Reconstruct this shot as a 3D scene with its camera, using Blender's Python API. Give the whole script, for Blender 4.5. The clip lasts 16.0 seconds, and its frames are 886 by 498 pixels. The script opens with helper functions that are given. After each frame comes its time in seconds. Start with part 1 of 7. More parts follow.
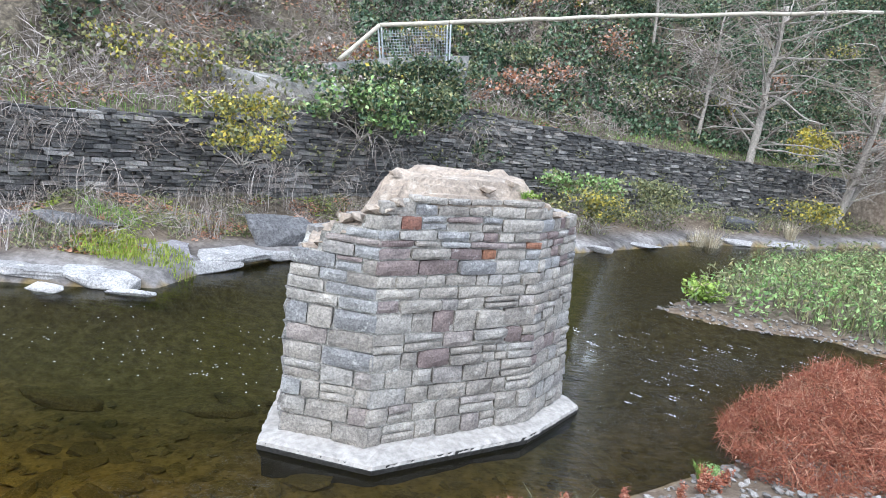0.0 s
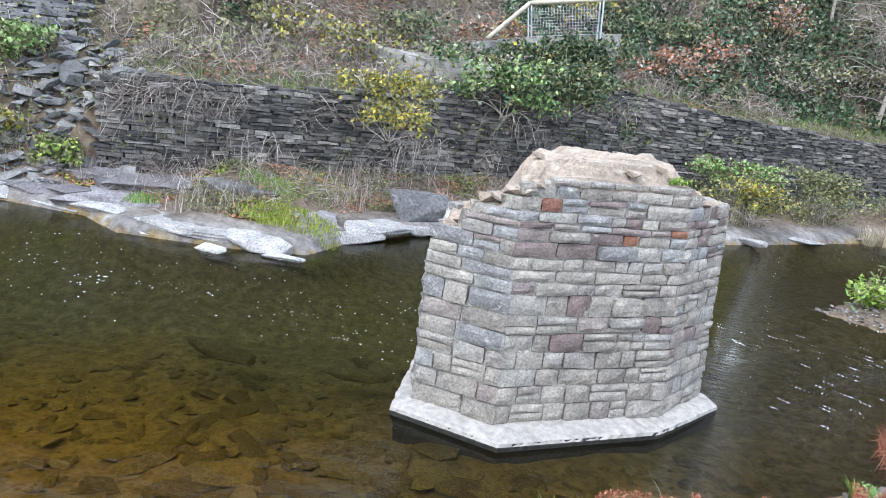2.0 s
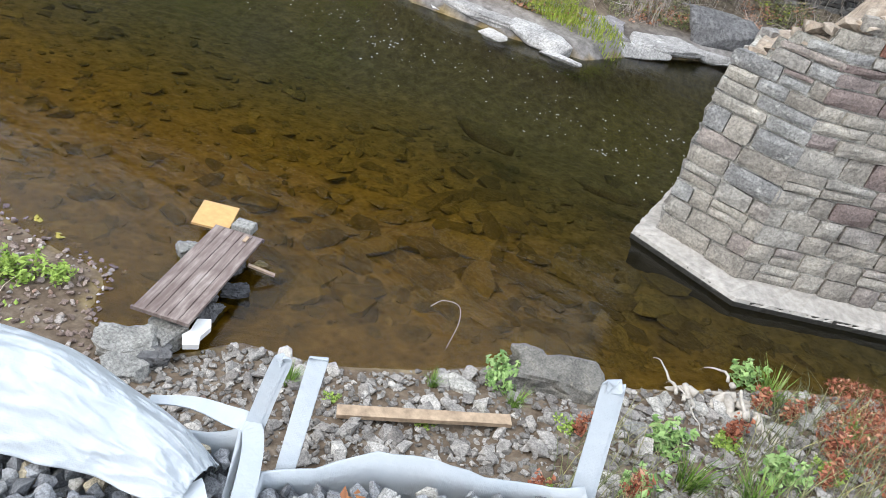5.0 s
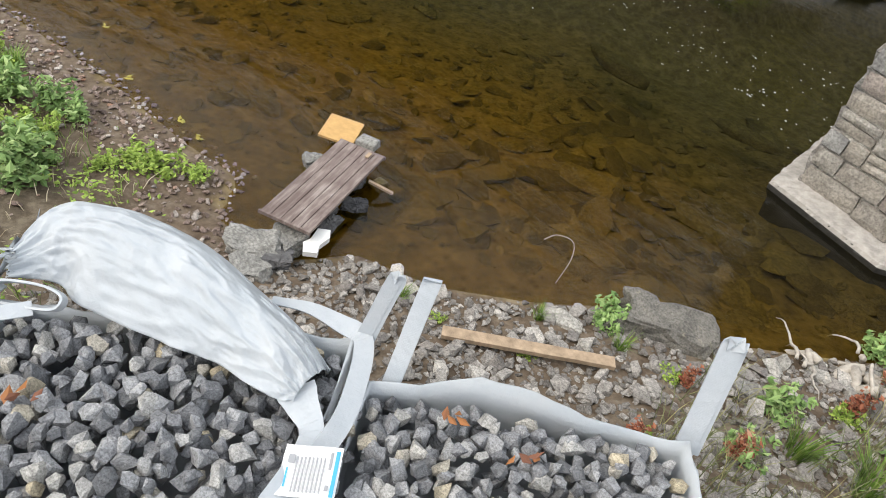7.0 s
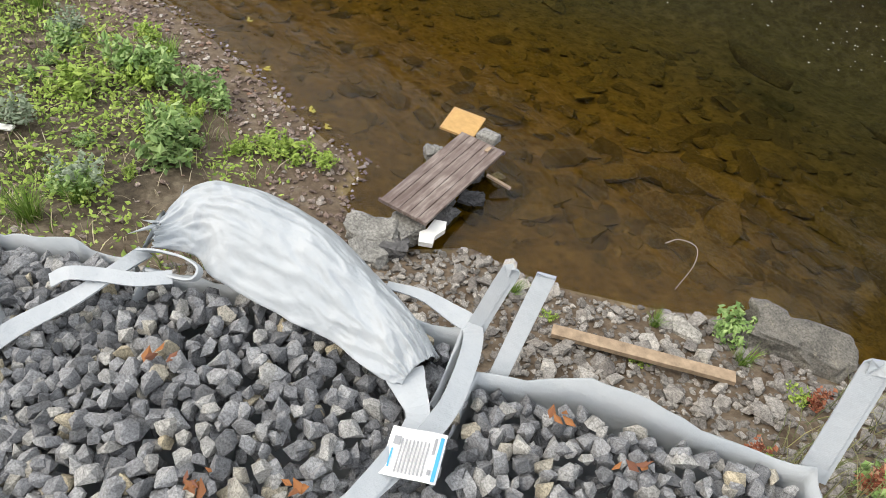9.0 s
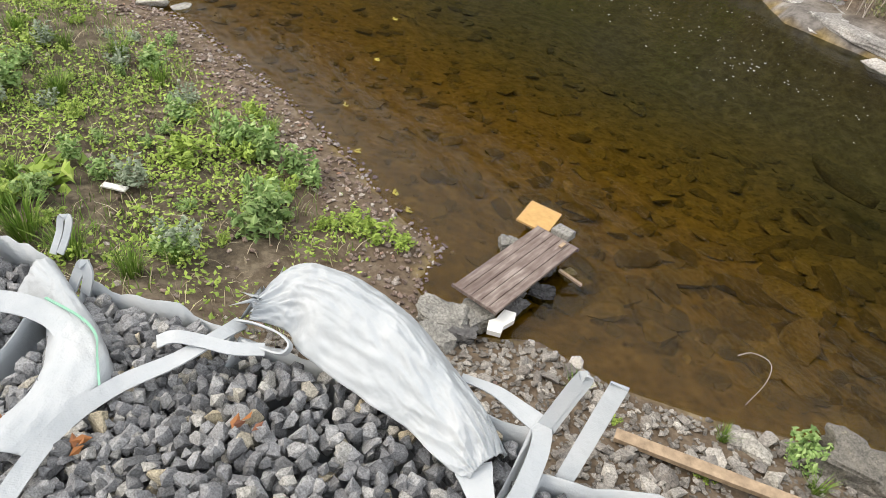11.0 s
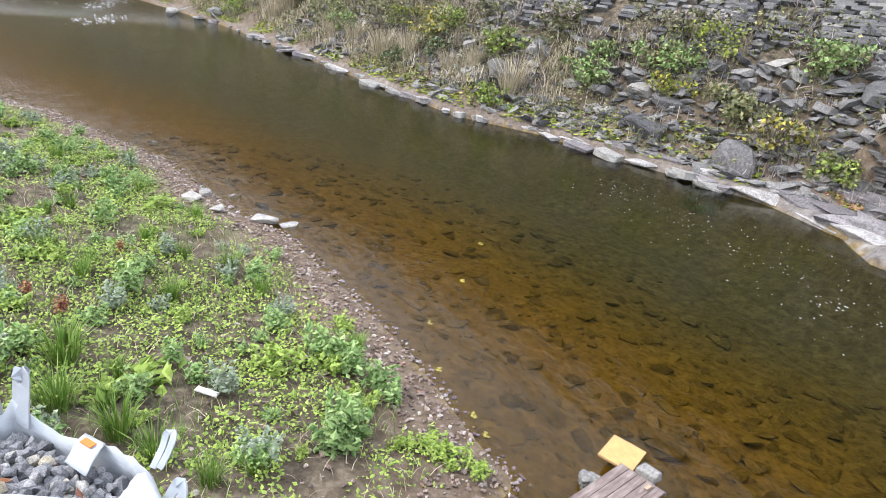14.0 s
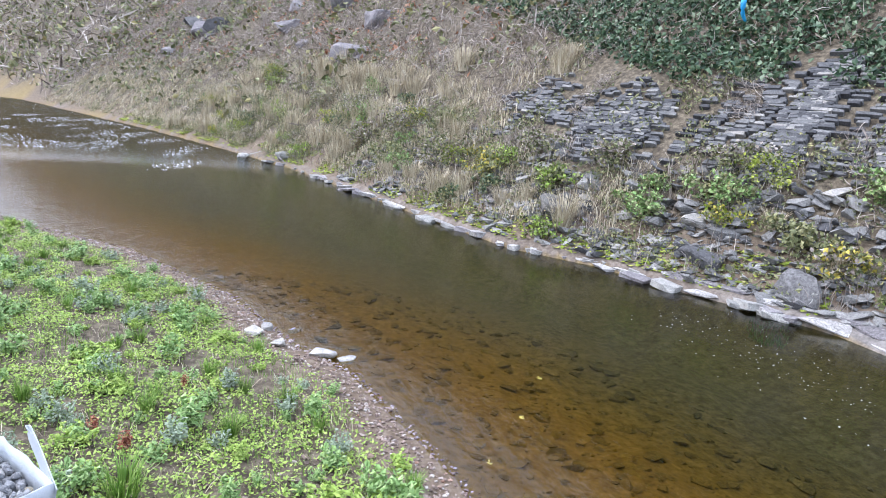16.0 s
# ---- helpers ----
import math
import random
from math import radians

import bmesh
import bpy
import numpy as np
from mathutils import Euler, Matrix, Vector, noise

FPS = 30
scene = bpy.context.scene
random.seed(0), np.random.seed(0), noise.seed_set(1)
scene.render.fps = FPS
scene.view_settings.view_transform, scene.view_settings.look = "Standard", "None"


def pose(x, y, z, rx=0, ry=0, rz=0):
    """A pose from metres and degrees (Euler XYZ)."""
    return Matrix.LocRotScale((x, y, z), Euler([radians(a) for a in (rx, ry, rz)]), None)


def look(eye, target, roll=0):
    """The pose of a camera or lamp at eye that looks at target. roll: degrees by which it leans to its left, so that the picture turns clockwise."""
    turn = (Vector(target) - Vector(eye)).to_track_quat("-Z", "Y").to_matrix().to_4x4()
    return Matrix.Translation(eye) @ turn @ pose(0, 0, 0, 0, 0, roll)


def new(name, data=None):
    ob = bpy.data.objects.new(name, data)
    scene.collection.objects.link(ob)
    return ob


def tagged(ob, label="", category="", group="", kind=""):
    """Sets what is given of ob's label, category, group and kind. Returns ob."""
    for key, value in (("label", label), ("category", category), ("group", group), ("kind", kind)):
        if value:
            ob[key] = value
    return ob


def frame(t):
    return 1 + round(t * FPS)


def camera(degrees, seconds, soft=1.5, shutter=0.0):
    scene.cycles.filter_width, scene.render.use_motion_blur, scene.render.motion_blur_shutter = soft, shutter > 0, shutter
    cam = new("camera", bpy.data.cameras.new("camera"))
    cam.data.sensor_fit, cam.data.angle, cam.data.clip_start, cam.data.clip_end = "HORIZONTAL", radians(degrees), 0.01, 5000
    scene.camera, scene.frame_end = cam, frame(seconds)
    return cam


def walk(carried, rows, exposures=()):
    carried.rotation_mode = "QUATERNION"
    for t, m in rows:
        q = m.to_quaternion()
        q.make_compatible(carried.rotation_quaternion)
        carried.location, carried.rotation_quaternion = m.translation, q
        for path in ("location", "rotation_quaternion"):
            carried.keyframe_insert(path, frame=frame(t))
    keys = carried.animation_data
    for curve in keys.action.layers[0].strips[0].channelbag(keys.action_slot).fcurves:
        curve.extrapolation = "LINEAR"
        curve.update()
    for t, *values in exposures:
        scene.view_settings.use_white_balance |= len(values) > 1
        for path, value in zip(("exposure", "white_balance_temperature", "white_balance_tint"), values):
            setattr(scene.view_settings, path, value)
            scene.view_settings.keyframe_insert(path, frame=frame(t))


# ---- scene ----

# ------------------------------------------------------------------ camera
cam = camera(66.6, 16.0, soft=0.9)
PATH = [
    (0, (-0.091, 0.291, 3.767), (-0.121, 2.247, 3.350), 7.76),
    (0.5, (-0.092, 0.286, 3.771), (-0.208, 2.235, 3.338), 7.58),
    (1, (-0.091, 0.274, 3.768), (-0.306, 2.210, 3.314), 7.49),
    (1.5, (-0.091, 0.272, 3.773), (-0.405, 2.187, 3.289), 7.69),
    (2, (-0.105, 0.275, 3.767), (-0.519, 2.160, 3.239), 8.30),
    (2.5, (-0.117, 0.271, 3.751), (-0.633, 2.111, 3.161), 9.37),
    (3, (-0.150, 0.264, 3.736), (-0.762, 2.044, 3.059), 10.64),
    (3.5, (-0.169, 0.226, 3.727), (-0.873, 1.925, 2.941), 11.79),
    (4, (-0.171, 0.237, 3.698), (-0.949, 1.842, 2.791), 12.72),
    (4.5, (-0.181, 0.233, 3.670), (-1.005, 1.738, 2.642), 13.72),
    (5, (-0.188, 0.222, 3.655), (-1.040, 1.629, 2.517), 14.47),
    (5.2, (-0.192, 0.216, 3.653), (-1.051, 1.587, 2.477), 14.69),
    (7.5, (-0.232, 0.235, 3.608), (-1.232, 1.274, 2.223), 12.78),
    (8, (-0.231, 0.231, 3.599), (-1.272, 1.202, 2.195), 11.39),
    (8.5, (-0.230, 0.230, 3.600), (-1.319, 1.128, 2.183), 9.63),
    (9, (-0.226, 0.228, 3.606), (-1.371, 1.057, 2.191), 8.14),
    (11.5, (-0.218, 0.103, 3.765), (-1.658, 0.808, 2.569), 8.08),
    (12, (-0.221, 0.081, 3.790), (-1.729, 0.769, 2.670), 8.18),
    (12.5, (-0.225, 0.068, 3.814), (-1.801, 0.730, 2.776), 7.98),
    (13, (-0.224, 0.052, 3.843), (-1.867, 0.683, 2.892), 7.46),
    (13.5, (-0.225, 0.035, 3.872), (-1.927, 0.637, 3.013), 6.95),
    (14, (-0.236, 0.020, 3.890), (-1.994, 0.593, 3.128), 6.58),
    (14.5, (-0.231, 0.003, 3.919), (-2.038, 0.543, 3.254), 6.09),
    (15, (-0.239, -0.021, 3.935), (-2.087, 0.483, 3.362), 5.58),
    (15.5, (-0.225, -0.050, 3.940), (-2.109, 0.414, 3.452), 5.07),
    (16, (-0.226, -0.048, 3.945), (-2.139, 0.368, 3.534), 4.53),
]
LIGHT = [(0.0, 0.45, 5800, 8), (2.0, 0.45, 5850, 8), (3.5, 0.4, 6150, 8), (5.0, 0.2, 6400, 7), (7.5, -0.14, 7250, 8), (9.0, -0.16, 7350, 8), (11.5, 0.0, 7600, 9),
         (12.5, 0.2, 7250, 10), (14.0, 0.45, 6550, 12), (16.0, 0.58, 5900, 14)]
walk(cam, [(t, look(eye, target, roll)) for t, eye, target, roll in PATH], LIGHT)

# ------------------------------------------------------------------ light: overcast day
SUN_ELEVATION, SUN_AZIMUTH = 48.0, 200.0
world = bpy.data.worlds.new("world")
scene.world = world
world.use_nodes = True
wn = world.node_tree
sky = wn.nodes.new("ShaderNodeTexSky")
sky.sky_type = "NISHITA"
sky.sun_disc = False
sky.sun_elevation = radians(SUN_ELEVATION)
sky.sun_rotation = radians(SUN_AZIMUTH)
sky.air_density, sky.dust_density, sky.ozone_density = 1.0, 6.0, 0.6
haze = wn.nodes.new("ShaderNodeMix")
haze.data_type = "RGBA"
haze.inputs[0].default_value = 0.75
haze.inputs[7].default_value = (8.6, 9.35, 10.7, 1)
wn.links.new(sky.outputs[0], haze.inputs[6])
wn.links.new(haze.outputs[2], wn.nodes["Background"].inputs[0])
wn.nodes["Background"].inputs[1].default_value = 0.225
sun = new("sun", bpy.data.lights.new("sun", "SUN"))
sun.data.energy, sun.data.angle, sun.data.color = 1.2, radians(14), (1.0, 0.98, 0.96)
az, el = radians(SUN_AZIMUTH), radians(SUN_ELEVATION)
sun.matrix_world = look((math.sin(az) * math.cos(el) * 50, math.cos(az) * math.cos(el) * 50, math.sin(el) * 50), (0, 0, 0))

# ------------------------------------------------------------------ small tools
rng = random.Random(7)


def fbm(x, y, z=0.0, octaves=4):
    return noise.fractal(Vector((x, y, z)), 1.0, 2.0, octaves)


def mesh_object(name, bm, material, parent=None, label="", smooth=False):
    me = bpy.data.meshes.new(name)
    bm.to_mesh(me)
    bm.free()
    return mesh_of(name, me, material, parent, label, smooth)


def mesh_of(name, me, material, parent=None, label="", smooth=False):
    for m in material if isinstance(material, (list, tuple)) else [material]:
        if m is not None and m.name not in me.materials:
            me.materials.append(m)
    if smooth and me.polygons:
        me.polygons.foreach_set("use_smooth", [True] * len(me.polygons))
    ob = new(name, me)
    if parent is not None:
        ob.parent = parent
    if label:
        tagged(ob, label)
    return ob


def part(name, bm, material, parent, label="", smooth=False):
    return mesh_object(name, bm, material, parent, label, smooth)


def from_lists(name, verts, faces, material, parent=None, label="", smooth=False):
    me = bpy.data.meshes.new(name)
    me.from_pydata(verts, [], faces)
    me.update()
    return mesh_of(name, me, material, parent, label, smooth)


def thing(name, place, label, category, group="", kind="", turn=0.0):
    e = new(name)
    e.empty_display_size = 0.1
    e.matrix_world = pose(*place, 0, 0, turn)
    return tagged(e, label, category, group, kind)


# ------------------------------------------------------------------ materials
def node_material(name, rough=0.8, spec=0.3):
    m = bpy.data.materials.new(name)
    m.use_nodes = True
    b = m.node_tree.nodes["Principled BSDF"]
    b.inputs["Roughness"].default_value = rough
    b.inputs["Specular IOR Level"].default_value = spec
    return m, m.node_tree, b


def add(tree, kind, **settings):
    n = tree.nodes.new(kind)
    for k, v in settings.items():
        n.inputs[k].default_value = v
    return n


def ramp(tree, stops, fac):
    r = tree.nodes.new("ShaderNodeValToRGB")
    e = r.color_ramp.elements
    while len(e) < len(stops):
        e.new(0.5)
    for k, (p, c) in zip(e, stops):
        k.position, k.color = p, (*c, 1)
    tree.links.new(fac, r.inputs[0])
    return r.outputs[0]


def mix(tree, fac, a, b, blend="MIX"):
    n = tree.nodes.new("ShaderNodeMix")
    n.data_type, n.blend_type = "RGBA", blend
    for sock, v in ((0, fac), (6, a), (7, b)):
        if isinstance(v, (int, float)):
            n.inputs[sock].default_value = v
        elif isinstance(v, tuple):
            n.inputs[sock].default_value = (*v, 1)
        else:
            tree.links.new(v, n.inputs[sock])
    return n.outputs[2]


def grain(tree, scale, detail=6.0, rough=0.6, coords=None):
    n = add(tree, "ShaderNodeTexNoise", Scale=scale, Detail=detail, Roughness=rough)
    if coords is not None:
        tree.links.new(coords, n.inputs["Vector"])
    return n.outputs["Fac"]


def world_coords(tree):
    return tree.nodes.new("ShaderNodeNewGeometry").outputs["Position"]


def bump(tree, bsdf, height, strength=0.5, distance=0.02, normal=None):
    b = add(tree, "ShaderNodeBump", Strength=strength, Distance=distance)
    tree.links.new(height, b.inputs["Height"])
    if normal is not None:
        tree.links.new(normal, b.inputs["Normal"])
    tree.links.new(b.outputs[0], bsdf.inputs["Normal"])
    return b.outputs[0]


def stone_material(name, stops, patch=(0.6, 0.59, 0.56), patch_from=0.6, rough=0.85, island=False, scale=3.0, depth=0.015, pitted=0.5):
    """Natural stone: a colour for each piece, blotches, pale lichen and a fine grain."""
    m, t, b = node_material(name, rough, 0.25)
    rnd = t.nodes.new("ShaderNodeNewGeometry").outputs["Random Per Island"] if island else t.nodes.new("ShaderNodeObjectInfo").outputs["Random"]
    pos = world_coords(t)
    base = ramp(t, stops, rnd)
    n1 = grain(t, scale, 7, 0.65, pos)
    n2 = grain(t, scale * 9, 5, 0.7, pos)
    c = mix(t, 0.55, base, ramp(t, [(0.28, (0.2, 0.2, 0.2)), (0.5, (0.85, 0.85, 0.85)), (0.75, (1.5, 1.47, 1.4))], n1), "MULTIPLY")
    c = mix(t, min(0.75, 0.3 + pitted * 0.9), c, ramp(t, [(0.32, (0.3, 0.3, 0.3)), (0.62, (1.3, 1.3, 1.3))], n2), "MULTIPLY")
    pits = ramp(t, [(0.36, (0.22, 0.22, 0.22)), (0.46, (1, 1, 1))], grain(t, scale * 22, 3, 0.6, pos))
    c = mix(t, pitted, c, pits, "MULTIPLY")
    lich = ramp(t, [(patch_from, (0, 0, 0)), (patch_from + 0.08, (1, 1, 1))], grain(t, scale * 2.2, 8, 0.75, pos))
    t.links.new(mix(t, lich, c, patch), b.inputs["Base Color"])
    bump(t, b, n2, 0.6, depth)
    return m


def leaf_material(name, stops, rough=0.6):
    m, t, b = node_material(name, rough, 0.25)
    rnd = t.nodes.new("ShaderNodeNewGeometry").outputs["Random Per Island"]
    c = ramp(t, stops, rnd)
    c = mix(t, 0.5, c, ramp(t, [(0.3, (0.5, 0.5, 0.5)), (0.7, (1.2, 1.2, 1.2))], grain(t, 2.0, 4, 0.6, world_coords(t))), "MULTIPLY")
    t.links.new(c, b.inputs["Base Color"])
    b.inputs["Subsurface Weight"].default_value = 0.0
    return m


def plain(name, colour, rough=0.7, spec=0.3, vary=0.25, scale=8.0, metal=0.0):
    m, t, b = node_material(name, rough, spec)
    n = grain(t, scale, 6, 0.65, world_coords(t))
    lo, hi = tuple(v * (1 - vary) for v in colour), tuple(min(1, v * (1 + vary)) for v in colour)
    t.links.new(ramp(t, [(0.3, lo), (0.7, hi)], n), b.inputs["Base Color"])
    b.inputs["Metallic"].default_value = metal
    bump(t, b, grain(t, scale * 6, 4, 0.6, world_coords(t)), 0.3, 0.004)
    return m


PIER_STONE = stone_material("pier_stone", [(0.0, (0.27, 0.245, 0.215)), (0.2, (0.37, 0.338, 0.295)), (0.4, (0.32, 0.292, 0.255)), (0.6, (0.41, 0.378, 0.33)), (0.8, (0.35, 0.332, 0.305)), (0.92, (0.31, 0.265, 0.24)), (1.0, (0.45, 0.422, 0.38))],
                            (0.44, 0.42, 0.375), 0.6, scale=4.0, pitted=0.42)
MAUVE_STONE = stone_material("mauve_sandstone", [(0.0, (0.2, 0.155, 0.145)), (0.5, (0.24, 0.19, 0.175)), (1.0, (0.28, 0.235, 0.22))], (0.38, 0.35, 0.33), 0.6, scale=5.0)
PALE_FACING = stone_material("blue_grey_facing_stone", [(0.0, (0.26, 0.255, 0.25)), (0.5, (0.31, 0.305, 0.3)), (1.0, (0.36, 0.355, 0.34))], (0.48, 0.47, 0.44), 0.58, scale=5.0)
BRICK_RED = stone_material("brick_red", [(0.0, (0.2, 0.1, 0.075)), (0.6, (0.25, 0.125, 0.09)), (1.0, (0.33, 0.16, 0.095))], (0.4, 0.36, 0.33), 0.58)
MORTAR = stone_material("lime_mortar", [(0.0, (0.36, 0.34, 0.3)), (1.0, (0.36, 0.34, 0.3))], (0.48, 0.46, 0.42), 0.5, scale=6.0)
RUBBLE_TOP = stone_material("weathered_core_mortar", [(0.0, (0.33, 0.265, 0.205)), (1.0, (0.41, 0.345, 0.28))], (0.46, 0.4, 0.33), 0.56, scale=2.6, pitted=0.2)
CONCRETE = plain("pale_concrete", (0.36, 0.335, 0.305), 0.9, 0.2, 0.3, 11.0)
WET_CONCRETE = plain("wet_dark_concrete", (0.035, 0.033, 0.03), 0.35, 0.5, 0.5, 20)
SLATE = stone_material("dark_slate", [(0.0, (0.05, 0.049, 0.048)), (0.3, (0.11, 0.106, 0.1)), (0.6, (0.19, 0.18, 0.165)), (0.85, (0.11, 0.102, 0.096)), (0.93, (0.36, 0.345, 0.32)), (1.0, (0.24, 0.21, 0.18))],
                       (0.24, 0.24, 0.16), 0.61, island=False, scale=3.0)
SLATE_MANY = stone_material("dark_slate_joined", [(0.0, (0.05, 0.049, 0.048)), (0.3, (0.11, 0.106, 0.1)), (0.6, (0.19, 0.18, 0.165)), (0.85, (0.11, 0.102, 0.096)), (0.93, (0.36, 0.345, 0.32)), (1.0, (0.24, 0.21, 0.18))],
                            (0.24, 0.24, 0.16), 0.61, island=True, scale=3.0)
LEDGE = stone_material("pale_ledge_rock", [(0.0, (0.33, 0.315, 0.3)), (1.0, (0.43, 0.415, 0.4))], (0.52, 0.51, 0.49), 0.56, scale=3.0)
PURPLE_ROCK = stone_material("purple_grey_bedrock", [(0.0, (0.2, 0.185, 0.19)), (1.0, (0.3, 0.28, 0.285))], (0.42, 0.41, 0.4), 0.6, scale=2.2, depth=0.03)
DARK_ROCK = stone_material("bedrock", [(0.0, (0.09, 0.09, 0.095)), (1.0, (0.17, 0.165, 0.165))], (0.28, 0.28, 0.25), 0.6, scale=1.6, depth=0.03)
BALLAST = stone_material("basalt_ballast", [(0.0, (0.14, 0.145, 0.155)), (0.4, (0.26, 0.265, 0.28)), (0.75, (0.35, 0.355, 0.365)), (0.93, (0.42, 0.41, 0.385)), (1.0, (0.45, 0.39, 0.28))],
                         (0.4, 0.4, 0.39), 0.66, island=True, scale=14.0, depth=0.004)
GRAVEL = stone_material("bank_gravel", [(0.0, (0.16, 0.145, 0.13)), (0.4, (0.24, 0.22, 0.2)), (0.75, (0.31, 0.29, 0.265)), (1.0, (0.45, 0.42, 0.385))], (0.38, 0.35, 0.32), 0.66, island=True, scale=9.0, depth=0.005)
CHUNK = stone_material("pitted_grey_chunk", [(0.0, (0.2, 0.19, 0.17)), (1.0, (0.24, 0.225, 0.2))], (0.34, 0.31, 0.24), 0.6, scale=7.0, depth=0.03)
COBBLE = stone_material("bank_cobble", [(0.0, (0.2, 0.18, 0.165)), (0.4, (0.3, 0.28, 0.26)), (0.75, (0.4, 0.375, 0.345)), (1.0, (0.52, 0.49, 0.45))], (0.5, 0.47, 0.43), 0.64, island=True, scale=7.0, depth=0.006)
RUBBLE_GREY = stone_material("grey_rubble_slate", [(0.0, (0.13, 0.13, 0.13)), (0.4, (0.21, 0.207, 0.2)), (0.8, (0.3, 0.292, 0.28)), (1.0, (0.38, 0.36, 0.33))], (0.38, 0.37, 0.33), 0.64, scale=3.0)
PALE_STONE = stone_material("bank_stone", [(0.0, (0.3, 0.29, 0.27)), (1.0, (0.46, 0.44, 0.4))], (0.55, 0.53, 0.5), 0.6, scale=5.0)
GREY_STONE = stone_material("grey_bank_stone", [(0.0, (0.27, 0.265, 0.25)), (1.0, (0.37, 0.36, 0.335))], (0.46, 0.45, 0.41), 0.6, scale=5.0)
SHORE_GRAVEL = stone_material("shore_gravel", [(0.0, (0.16, 0.12, 0.1)), (0.35, (0.27, 0.2, 0.17)), (0.7, (0.36, 0.29, 0.25)), (0.9, (0.5, 0.46, 0.42)), (1.0, (0.3, 0.16, 0.1))], (0.42, 0.38, 0.34), 0.62, island=True, scale=9.0, depth=0.005)
SLATE_DRY = stone_material("dry_slate", [(0.0, (0.09, 0.09, 0.095)), (0.4, (0.17, 0.168, 0.165)), (0.75, (0.24, 0.235, 0.225)), (0.93, (0.36, 0.35, 0.33)), (1.0, (0.26, 0.23, 0.2))], (0.34, 0.34, 0.31), 0.62, island=True, scale=3.0)


def ground_material():
    """Soil, gravel, moss and rock by the zones laid down in the sheet's own mask."""
    m, t, b = node_material("bank_and_bed", 0.9, 0.2)
    pos = world_coords(t)
    zone = t.nodes.new("ShaderNodeVertexColor")
    zone.layer_name = "zone"
    sep = t.nodes.new("ShaderNodeSeparateColor")
    t.links.new(zone.outputs[0], sep.inputs[0])
    n1, n2, n3 = grain(t, 0.7, 8, 0.65, pos), grain(t, 6.0, 7, 0.7, pos), grain(t, 40.0, 4, 0.7, pos)
    vor = add(t, "ShaderNodeTexVoronoi", Scale=13.0)
    t.links.new(pos, vor.inputs["Vector"])
    soil = ramp(t, [(0.3, (0.085, 0.06, 0.042)), (0.5, (0.16, 0.12, 0.085)), (0.7, (0.25, 0.205, 0.16))], n2)
    soil = mix(t, 0.35, soil, ramp(t, [(0.3, (0.4, 0.4, 0.4)), (0.7, (1.2, 1.2, 1.2))], n3), "MULTIPLY")
    # The darkest stop puts the shadow between the plants into the ground colour.
    green = ramp(t, [(0.35, (0.028, 0.024, 0.018)), (0.5, (0.085, 0.072, 0.05)), (0.62, (0.18, 0.15, 0.105)), (0.75, (0.12, 0.13, 0.05))], n2)
    rock = ramp(t, [(0.35, (0.09, 0.088, 0.088)), (0.5, (0.2, 0.19, 0.185)), (0.65, (0.34, 0.325, 0.31))], n1)
    rock = mix(t, 0.5, rock, ramp(t, [(0.38, (0.25, 0.25, 0.25)), (0.6, (1.3, 1.3, 1.3))], n2), "MULTIPLY")
    bed = ramp(t, [(0.25, (0.08, 0.06, 0.024)), (0.5, (0.19, 0.14, 0.055)), (0.75, (0.33, 0.25, 0.11))], n2)
    bed = mix(t, 0.6, bed, ramp(t, [(0.0, (0.35, 0.33, 0.3)), (0.5, (1.1, 1.1, 1.1))], vor.outputs["Distance"]), "MULTIPLY")
    c = mix(t, sep.outputs[0], soil, green)
    c = mix(t, sep.outputs[1], c, rock)
    c = mix(t, sep.outputs[2], c, bed)
    t.links.new(c, b.inputs["Base Color"])
    bump(t, b, n3, 0.5, 0.02)
    return m


